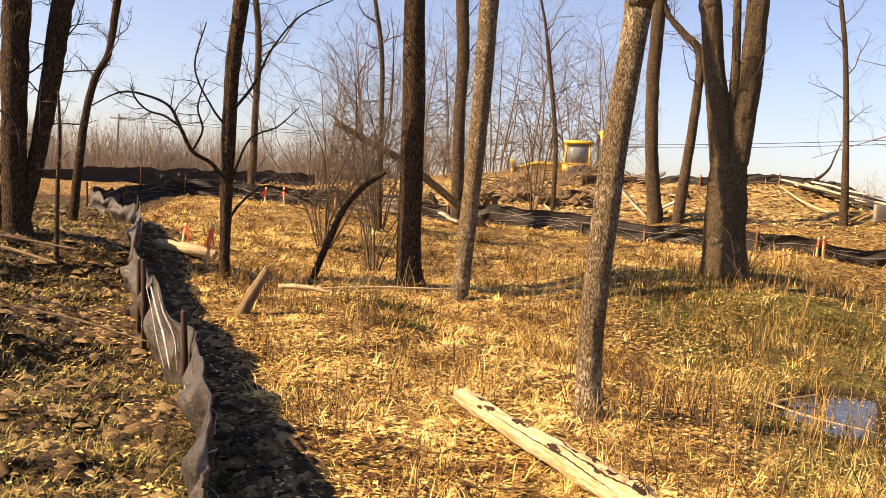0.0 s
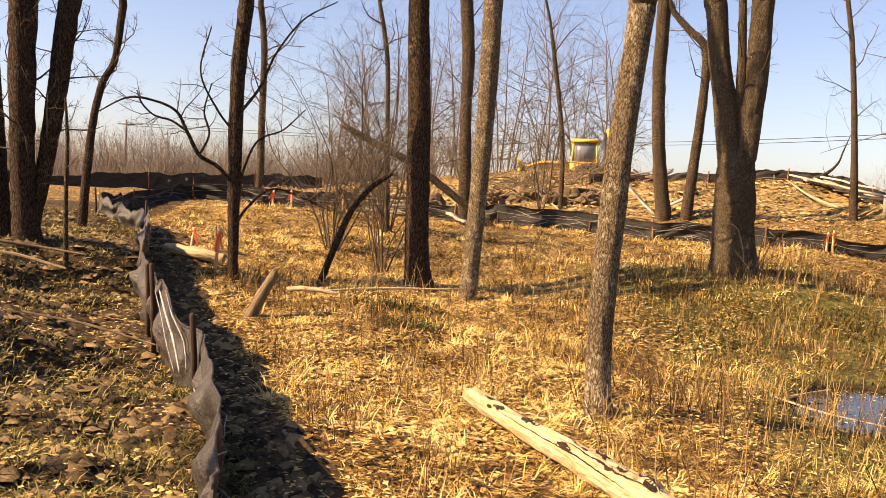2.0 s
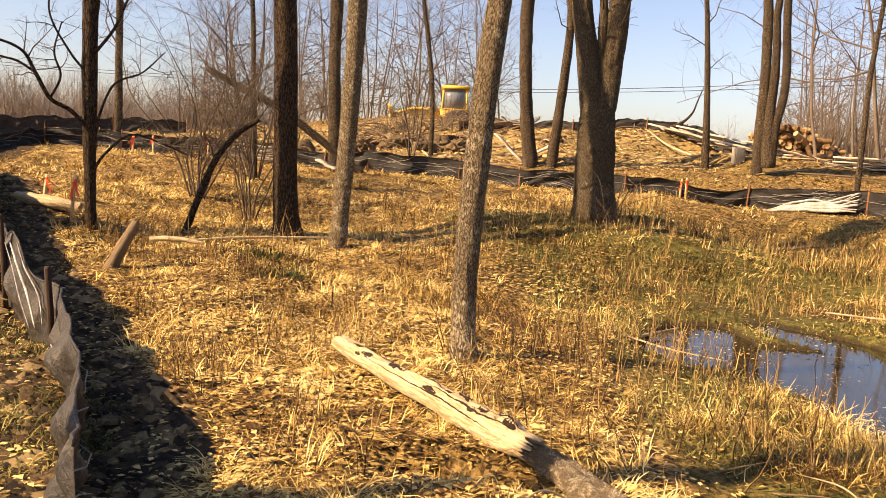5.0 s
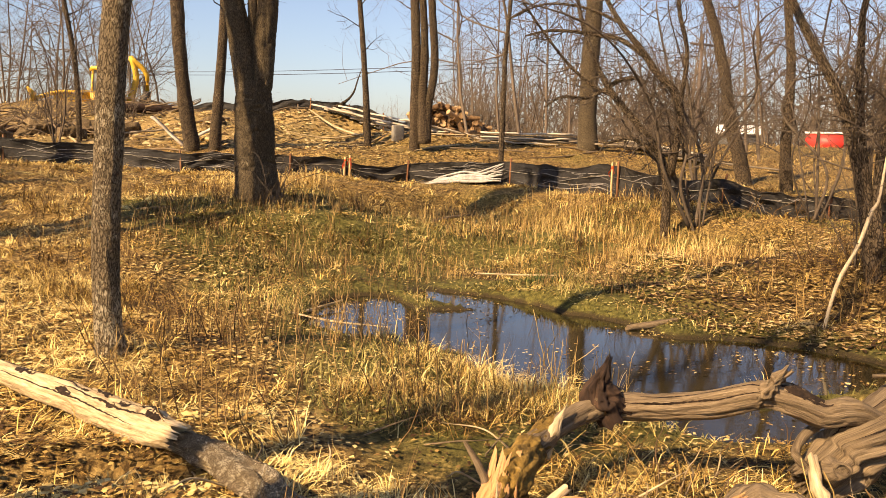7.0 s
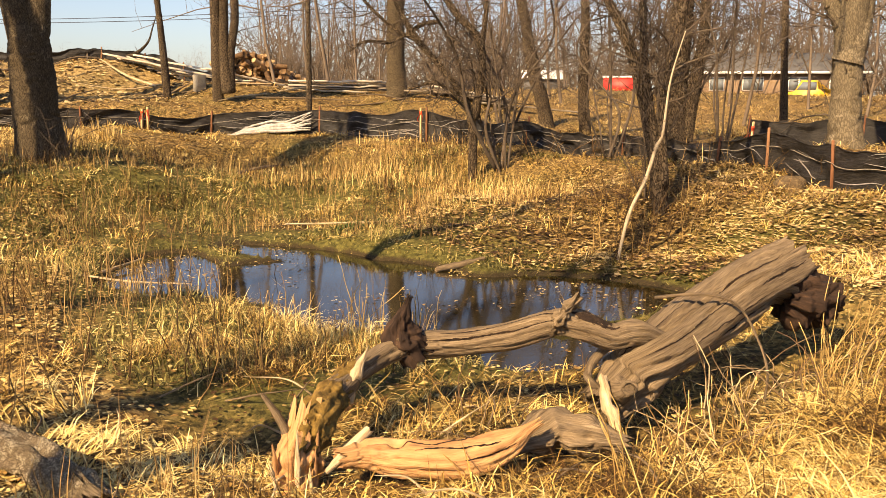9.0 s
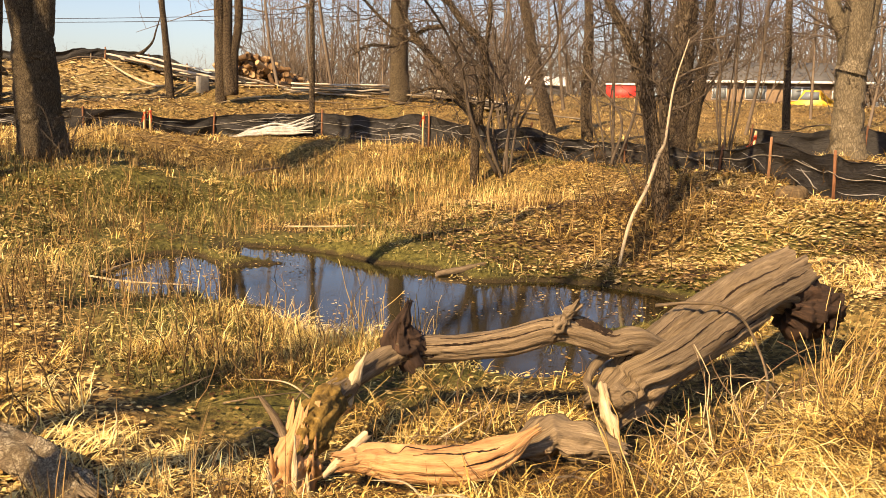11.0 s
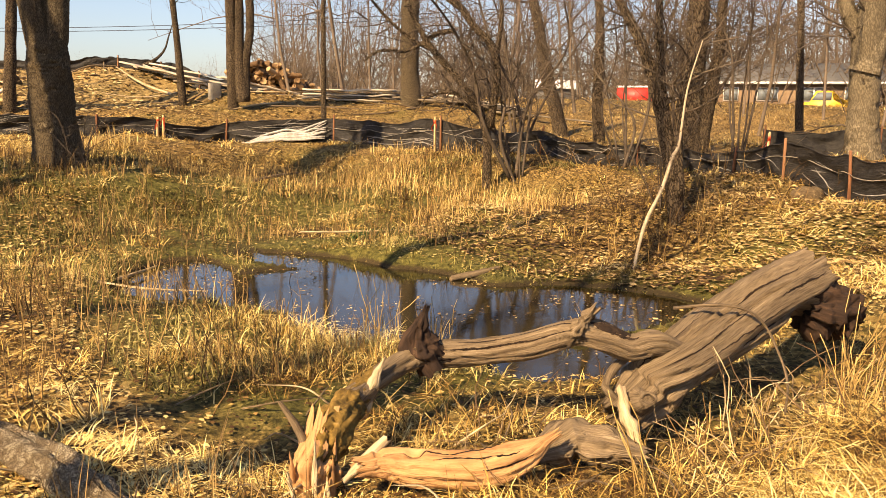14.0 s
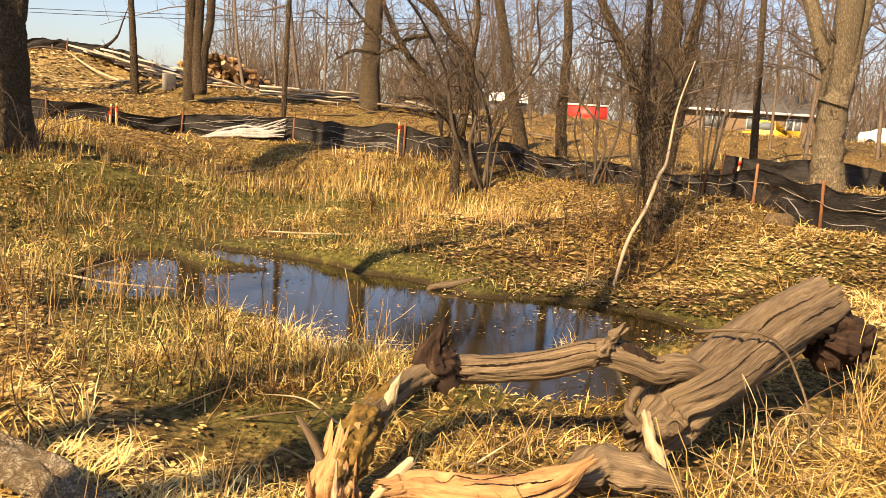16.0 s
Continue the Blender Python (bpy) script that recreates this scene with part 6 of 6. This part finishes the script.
straw_mat = blade_mat("straw", [(0.069, 0.034, 0.009), (0.310, 0.185, 0.044), (0.654, 0.456, 0.131), (0.808, 0.654, 0.276)])
tan_mat = blade_mat("tan_weeds", [(0.043, 0.024, 0.009), (0.163, 0.096, 0.035), (0.361, 0.241, 0.089)])
stem_mat = blade_mat("dry_stems", [(0.138, 0.077, 0.024), (0.310, 0.198, 0.065), (0.482, 0.335, 0.122), (0.602, 0.447, 0.187)])
green_mat = blade_mat("damp_grass", [(0.038, 0.037, 0.009), (0.102, 0.093, 0.024), (0.197, 0.172, 0.047), (0.343, 0.281, 0.095)])
brown_leaf = blade_mat("brown_leaf", [(.04, .02, .008), (.16, .09, .034), (.37, .235, .09), (.6, .44, .2)])
leaf_mat = blade_mat("dead_leaf", [(0.060, 0.029, 0.009), (0.224, 0.125, 0.035), (0.430, 0.288, 0.089), (0.602, 0.456, 0.185)])


def open_land(x, y):
    return (pool(x, y) < .12) & (bank_shade_mask(x, y) < .5)


def dry_margin(x, y):
    return (pool(x, y) < .012 + .05 * value_noise(x * 1.7, y * 1.7, 27)) | (y < 5.6) & (x < 4.1)


def under_trunk(x, y):
    """The shaded hollow below the fallen trunk."""
    s = np.clip((x - 2.75) / 1.15, 0, 1)
    return ((x > 3.45) & (x < 5.35) & (np.abs(y - 2.3) < .42)) | ((x > 2.75) & (x < 3.9) & (np.abs(y - (2.95 - .62 * s)) < .24))


def keep(mask, *arrays):
    return [a[mask] for a in arrays]


def weedy(x, y):
    """Brown weeds and damp grass rather than straw: the left bank of the pool and the foot of the stout tree."""
    return np.maximum(np.exp(-((x - 2.0) / .8) ** 2 - ((y - 6.0) / 1.6) ** 2), np.maximum(np.exp(-((x - 4.4) / 1.8) ** 2 - ((y - 12.4) / 2.4) ** 2), np.exp(-((x - 6.5) / 3) ** 2 - ((y - 11.5) / 1.6) ** 2)))


def olive(x, y):
    """Damp olive turf round the pool and up the slope behind it."""
    band = np.clip((x - 1.7 + .6 * (y < 6)) / 1.3, 0, 1) * np.clip((16.5 - y) / 3, 0, 1) * np.clip((y - 3.2) / .8, 0, 1)
    # the wet ground on the near side of the pool
    band = np.maximum(band, 1.3 * np.exp(-((x - 2.9) / .7) ** 2 - ((y - 7.0) / 1.5) ** 2))
    dry = np.maximum(np.exp(-((x - 9.3) ** 2 + (y - 9.6) ** 2) / 4.4), np.exp(-((x - 9.2) / 2.6) ** 2 - ((y - 5.8) / 2.2) ** 2))
    return np.clip(np.maximum(weedy(x, y), band * (1 - dry)), 0, 1.25)


# flattened straw: sheaves that lie one way, with dark gaps between them
cx, cy, cd, rng = scatter(28000, 1.3, 23, 1.2, 1)
patch = value_noise(cx * .8, cy * .8, 11) * .4 + value_noise(cx * 2.6, cy * 2.6, 12) * .42 + .18 * rng.random(len(cx))
cx, cy, cd = keep(open_land(cx, cy) & (patch - (.31 - .2 * np.clip((cy - 8.5) / 3, 0, 1)) * olive(cx, cy) + .13 * (cx < 1.6) > .4) & ~under_trunk(cx, cy) & (mound_mask(cx, cy) < .5), cx, cy, cd)
per = 13
n = len(cx) * per
wide = np.repeat(.018 + .03 * rng.random(len(cx)) + .002 * cd, per)
x, y, d = np.repeat(cx, per) + rng.normal(0, 1, n) * wide, np.repeat(cy, per) + rng.normal(0, 1, n) * wide, np.repeat(cd, per)
lie, steep = np.repeat(rng.random(len(cx)) * 6.28, per) + rng.normal(0, .4, n), np.repeat(.08 + .75 * rng.random(len(cx)) ** 2, per)
size = np.repeat(.09 + .15 * rng.random(len(cx)), per) * (.6 + .6 * rng.random(n))
ok = open_land(x, y) & dry_margin(x, y)
x, y, d, lie, steep, size = keep(ok, x, y, d, lie, steep, size)
n = len(x)
blades("dry_grass", "matted straw-coloured dead grass on the ground", straw_mat, x, y, size, steep * (.5 + rng.random(n)), .0018 + .0028 * rng.random(n) + d * .0005, rng, .5, way=lie)
# tufts
cx, cy, cd, rng = scatter(2600, 1.6, 22, 1.1, 2)
ok = open_land(cx, cy) & (value_noise(cx * .6, cy * .6, 13) - .3 * olive(cx, cy) > .42)
cx, cy, cd = keep(ok, cx, cy, cd)
per = 22
x, y, d = np.repeat(cx, per), np.repeat(cy, per), np.repeat(cd, per)
n = len(x)
tall = np.repeat(.1 + .2 * rng.random(len(cx)), per)
x, y = x + rng.normal(0, .06, n), y + rng.normal(0, .06, n)
blades("grass_tufts", "upright tufts of pale dead grass", straw_mat, x, y, tall * (.5 + .8 * rng.random(n)), .3 + .8 * rng.random(n), .002 + .002 * rng.random(n) + d * .00035, rng, .9)
# taller pale stems on the slope behind the pool
cx, cy, cd, rng = scatter(3600, 7.5, 20, .4, 3, (18, 60))
ok = open_land(cx, cy) & (value_noise(cx * .9, cy * .9, 14) + .4 * np.exp(-((cx - 9.4) / 1.9) ** 2 - ((cy - 9.6) / 2.2) ** 2) - .06 + .1 * (rng.random(len(cx)) - .5) > .78)
cx, cy, cd = keep(ok, cx, cy, cd)
x, y, d = np.repeat(cx, 6), np.repeat(cy, 6), np.repeat(cd, 6)
n = len(x)
x, y = x + rng.normal(0, .08, n), y + rng.normal(0, .08, n)
blades("tall_grass", "thin upright straw stems behind the pool", stem_mat, x, y, .1 + .3 * rng.random(n), 1.0 + .5 * rng.random(n), .004 + d * .0004, rng, .25)
# brown weeds in the clearing
cx, cy, cd, rng = scatter(4000, 3, 18, .6, 4, (-16, 44))
ok = open_land(cx, cy) & (value_noise(cx * .7, cy * .7, 15) + .25 * olive(cx, cy) + .2 * weedy(cx, cy) - .12 * (cx < 1.4) > .57)
cx, cy, cd = keep(ok, cx, cy, cd)
x, y, d = np.repeat(cx, 5), np.repeat(cy, 5), np.repeat(cd, 5)
n = len(x)
x, y = x + rng.normal(0, .05, n), y + rng.normal(0, .05, n)
blades("dead_weeds", "thin brown dead weed stalks", tan_mat, x, y, .1 + .34 * rng.random(n) ** 1.5, .9 + .6 * rng.random(n), .003 + d * .00035, rng, .2, "weeds")
# rough field beyond the fence
x, y, d, rng = scatter(42000, 20, 60, .3, 8, (-14, 78))
near_fence = (np.hypot(x - 3, y - 8) > 15) & ((x > 12.8) | (y > 22.5))
x, y, d = keep(near_fence & (mound_mask(x, y) < .35) & (value_noise(x * .5, y * .5, 18) > .3), x, y, d)
n = len(x)
blades("field_grass", "dull dry grass on the rough field", stem_mat, x, y, .1 + .24 * rng.random(n), .2 + .8 * rng.random(n), .005 + d * .0005, rng, .6)
# greenish growth on the wet margin and thin grass on the bank
x, y, d, rng = scatter(105000, 2.5, 18, .7, 5, (5, 62))
near = pool(x, y)
wet = np.exp(-((x - 5.6) / 3.0) ** 2 - ((y - 7.4) / 3.2) ** 2)
ok = (near < .34) & (near + .5 * value_noise(x * 1.3, y * 1.3, 16) * np.maximum(wet, olive(x, y)) > .2)
x, y, d = keep(ok, x, y, d)
n = len(x)
blades("marsh_grass", "low olive-green grass round the pool", green_mat, x, y, (.05 + .12 * rng.random(n)) * np.clip(1.25 - 5 * pool(x, y), .3, 1), .3 + .9 * rng.random(n), .004 + d * .0006, rng, .6)
x, y, d, rng = scatter(80000, 2.2, 20, 1.0, 6, (-36, -8))
ok = (bank_shade_mask(x + .5, y) > .5) & (value_noise(x * 1.1, y * 1.1, 17) > .36)
x, y, d = keep(ok, x, y, d)
n = len(x)
blades("bank_grass", "sparse dull grass on the dirt bank", green_mat, x, y, .04 + .1 * rng.random(n), .3 + .8 * rng.random(n), .004 + d * .0006, rng, .6)
# long bright straw in front of the fallen trunk
x, y, d, rng = scatter(44000, 1.6, 6.5, .9, 7, (40, 78))
clear = np.minimum(np.hypot(x - 2.6, (y - 2.5) * 1.6), np.hypot(x - 2.2, y - 2.95)) > .42
ok = ((y < 2.0) | (x < 3.0)) & clear & ~under_trunk(x, y)
x, y, d = keep(ok & (pool(x, y) < .3), x, y, d)
n = len(x)
blades("long_straw", "long bleached straw bent over in front of the trunk", straw_mat, x, y, .16 + .26 * rng.random(n), .1 + .6 * rng.random(n) ** 2, .003 + .004 * rng.random(n), rng, .7)


# leaves: folded scraps lying flat
def leaves(count, near, far, fall, seed, size, az, rule, name, label, mat=leaf_mat):
    x, y, d, rng = scatter(count, near, far, fall, seed, az)
    x, y, d = keep(rule(x, y, d), x, y, d)
    n = len(x)
    s = size * (.5 + rng.random(n)) * (1 + d * .02)
    a, lift, z = rng.random(n) * 6.28, s * (.15 + .5 * rng.random(n)), np.maximum(height(x, y), 0)
    c = np.stack([x, y, z + .012 + .02 * rng.random(n)], -1)
    u, v = np.stack([np.cos(a), np.sin(a), 0 * a], -1) * s[:, None], np.stack([-np.sin(a), np.cos(a), 0 * a], -1) * (s * .6)[:, None]
    w = np.array([0, 0, 1.0]) * lift[:, None]
    points = np.stack([c - u, c + v + w * rng.random((n, 1)), c + u + w * .4, c - v + w * rng.random((n, 1))], 1).reshape(-1, 3)
    k = np.arange(n)[:, None] * 4
    b = Build()
    b.add(points, (), np.concatenate([k + np.array([[0, 1, 3]]), k + np.array([[1, 2, 3]])]))
    return solid(name, b, mat, label, "leaves", kind="stuff")


leaves(46000, 1.3, 22, 1.0, 31, .016, (-20, 76), lambda x, y, d: open_land(x, y) & (mound_mask(x, y) < .5), "dead_leaves", "brown dead leaves littering the straw")
leaves(30000, 3, 13, .6, 36, .021, (-16, 20), lambda x, y, d: open_land(x, y) & (value_noise(x * 1.3, y * 1.3, 29) > .35), "dead_leaves", "pale dead leaves matted over the clearing")
leaves(26000, 6, 14, .2, 32, .026, (40, 76), lambda x, y, d: open_land(x, y) & (x > 6.6) & (y < 9.5), "dead_leaves", "brown dead leaves under the leaning tree", brown_leaf)
leaves(11000, 2.2, 22, 1.0, 33, .017, (-36, -8), lambda x, y, d: bank_shade_mask(x, y) > .5, "dead_leaves", "dead leaves on the dirt bank")


leaves(5200, 4, 11, .3, 34, .014, (22, 66), lambda x, y, d: (pool(x, y) > .2) & (value_noise(x * 2.2, y * 2.2, 23) > .6), "floating_leaves", "dead leaves and scum floating on the pool")


def clods(count, near, far, fall, seed, size, az, rule, name, label, mat, category):
    x, y, d, rng = scatter(count, near, far, fall, seed, az)
    x, y, d = keep(rule(x, y, d), x, y, d)
    n = len(x)
    s = size * (.35 + 1.3 * rng.random(n) ** 3)
    shape = np.array([(1, 0, 0), (.3, .95, 0), (-.8, .6, 0), (-.8, -.6, 0), (.3, -.95, 0), (.25, .2, .75), (-.3, -.1, .6)])
    points = shape[None] * (.35 + 1.3 * rng.random((n, 7, 3))) * s[:, None, None]
    a = rng.random(n) * 6.28
    c, q = np.cos(a)[:, None], np.sin(a)[:, None]
    points = np.stack([points[..., 0] * c - points[..., 1] * q + x[:, None], points[..., 0] * q + points[..., 1] * c + y[:, None], points[..., 2] * .6 + (height(x, y) - .15 * s)[:, None]], -1)
    k = np.arange(n)[:, None] * 7
    faces = np.concatenate([k + np.array([f]) for f in ((0, 1, 5), (1, 2, 5), (2, 6, 5), (2, 3, 6), (3, 4, 6), (4, 0, 5), (4, 5, 6))])
    b = Build()
    b.add(points.reshape(-1, 3), (), faces)
    return solid(name, b, mat, label, category, kind="stuff")


clod_mat = material("clod_earth", [(.012, .008, .004), (.047, .029, .012), (.113, .075, .033), (.226, .160, .076)], 4, .95, .8, island=.5, fine=30)
rubble_mat = material("mound_earth", [(.07, .042, .016), (.2, .13, .05), (.36, .25, .1), (.52, .39, .19)], 2, .95, .7, island=.6, fine=20)
clods(17000, 2.2, 20, 1.0, 41, .06, (-36, -8), lambda x, y, d: bank_shade_mask(x, y) > .4, "soil_clods", "broken clods of brown soil on the bank", clod_mat, "soil")
leaves(16000, 20, 34, -.2, 35, .035, (-8, 42), lambda x, y, d: (mound_mask(x, y) > .2) | (y > 20.5), "dead_leaves", "dead leaves and scraps strewn over the mound")
clods(16000, 20, 34, -.2, 42, .085, (-8, 36), lambda x, y, d: mound_mask(x, y) > .3, "rubble", "sandy lumps and stones on the mound", rubble_mat, "rubble")


# rushes standing in the water
rush_rng = np.random.default_rng(51)
for x, y, count, tall in ((3.95, 4.85, 9, .62), (4.45, 4.75, 8, .36), (3.6, 5.3, 7, .4), (3.35, 6.9, 6, .3), (3.3, 7.5, 8, .34), (3.05, 1.75, 9, .5), (4.55, 1.75, 10, .55), (4.9, 1.9, 8, .5), (5.7, 2.1, 7, .4), (3.3, 2.9, 6, .3), (3.6, 2.1, 9, .42), (4.1, 2.0, 10, .4), (2.75, 2.9, 7, .3), (3.9, 1.7, 8, .36), (5.2, 2.0, 10, .6)):
    b = Build()
    z = max(0.0, float(height(x, y)))
    for _ in range(int(count * 1.8)):
        p = bend((rush_rng.normal(0, .09), rush_rng.normal(0, .07), -.1), (rush_rng.normal(0, .12), rush_rng.normal(0, .12), 1), tall * (.6 + .6 * rush_rng.random()), rush_rng, 7, .13, -.02)
        b.tube(p, np.linspace(.0042, .002, 7), 4)
    solid("rushes", b, stem_mat, "clump of dry straw-coloured rushes by the pool", "rushes", kind="stuff", place=(x, y, z))

# fresh green tufts among the straw
fresh = blade_mat("fresh_green", [(.02, .035, .008), (.06, .1, .022), (.12, .17, .05)])
for k, (x, y) in enumerate(((-1.33, 11.0), (-.68, 10.2), (-.4, 9.2), (6.6, 8.6))):
    rng = np.random.default_rng(500 + k)
    n = 240
    tuft = blades("green_tuft", "small fresh green tuft among the straw", fresh, x + rng.normal(0, .16, n), y + rng.normal(0, .14, n), .08 + .12 * rng.random(n), .4 + .9 * rng.random(n), .008 + .006 * rng.random(n), rng, .6)

# branched dead weeds and pale tussocks in the clearing
weed_rng = np.random.default_rng(61)
b = Build()
for k in range(430):
    x, y = (.9 + 2.6 * weed_rng.random(), 4.0 + 4.2 * weed_rng.random()) if k < 200 else (-1.6 + 6.6 * weed_rng.random(), 7 + 7 * weed_rng.random())
    p = bend((x, y, float(height(x, y)) - .02), (weed_rng.normal(0, .15), weed_rng.normal(0, .15), 1), .22 + .3 * weed_rng.random(), weed_rng, 6, .12, .05)
    r = np.linspace(.0045, .0015, 6)
    b.tube(p, r, 4)
    sprout(b, b, p, r, weed_rng, 2, 5, .16, .9, .1, .3, 2)
solid("weed_stalks", b, tan_mat, "branched brown dead weed stalks in the clearing", "weeds", kind="stuff")
for k, (x, y, wide, tall) in enumerate(((1.25, 8.9, .28, .36), (.85, 9.6, .24, .3), (2.75, 4.85, .22, .24), (2.4, 4.95, .2, .2), (1.7, 9.3, .22, .26), (3.4, 5.05, .34, .3), (3.65, 4.6, .32, .3), (3.25, 5.6, .3, .26), (3.1, 4.45, .36, .26), (3.5, 4.15, .3, .24), (2.75, 4.2, .3, .22), (1.0, 9.0, .3, .4), (1.4, 8.6, .24, .32))):
    rng = np.random.default_rng(620 + k)
    n = 520
    blades("tussock", "pale tussock of long dead grass", straw_mat, x + rng.normal(0, wide * .5, n), y + rng.normal(0, wide * .4, n), tall * (.5 + .7 * rng.random(n)), .15 + .9 * rng.random(n), .003 + .003 * rng.random(n), rng, .9)

# bramble canes arching out of the hollow below the trunk and the broken limb
cane_rng = np.random.default_rng(71)
cane_mat = blade_mat("dry_canes", [(.1, .06, .03), (.27, .19, .1), (.5, .39, .23)])
b = Build()
for k in range(74):
    x, y = (3.55 + 1.7 * cane_rng.random(), 1.75 + .5 * cane_rng.random()) if k < 46 else (2.55 + 1.0 * cane_rng.random(), 2.5 + .6 * cane_rng.random())
    tall = .28 + .4 * cane_rng.random() if k < 46 else .18 + .26 * cane_rng.random()
    p = bend((x, y, float(height(x, y)) - .03), (cane_rng.normal(0, .45), cane_rng.normal(0, .3), 1), tall, cane_rng, 8, .2, -.12)
    r = np.linspace(.0048, .0018, 8)
    b.tube(p, r, 5)
    sprout(b, b, p, r, cane_rng, 2, 2, .16, 1.0, -.05, .3, 2)
solid("bramble_canes", b, cane_mat, "dry arching bramble canes below the fallen trunk", "brambles", kind="stuff")

# brown weed stalks under the leaning tree and along the foot of the black fence
b = Build()
foot_rng = np.random.default_rng(83)
for k in range(260):
    if k < 150:
        x, y = 8.9 + foot_rng.normal(0, .9), 6.0 + foot_rng.normal(0, .8)
    else:
        u = foot_rng.random()
        x, y = 8.6 + 3.4 * u + foot_rng.normal(0, .3), 14.5 - 6.5 * u + foot_rng.normal(0, 1.0)
    if float(pool(np.array(x), np.array(y))) > .1:
        continue
    p = bend((x, y, float(height(x, y)) - .02), (foot_rng.normal(0, .25), foot_rng.normal(0, .25), 1), .25 + .4 * foot_rng.random(), foot_rng, 6, .16, .02)
    r = np.linspace(.006, .002, 6)
    b.tube(p, r, 4)
    sprout(b, b, p, r, foot_rng, 2, 5, .2, 1.0, .05, .25, 2)
solid("weed_stalks", b, tan_mat, "brown branched weeds under the leaning tree", "weeds", kind="stuff")
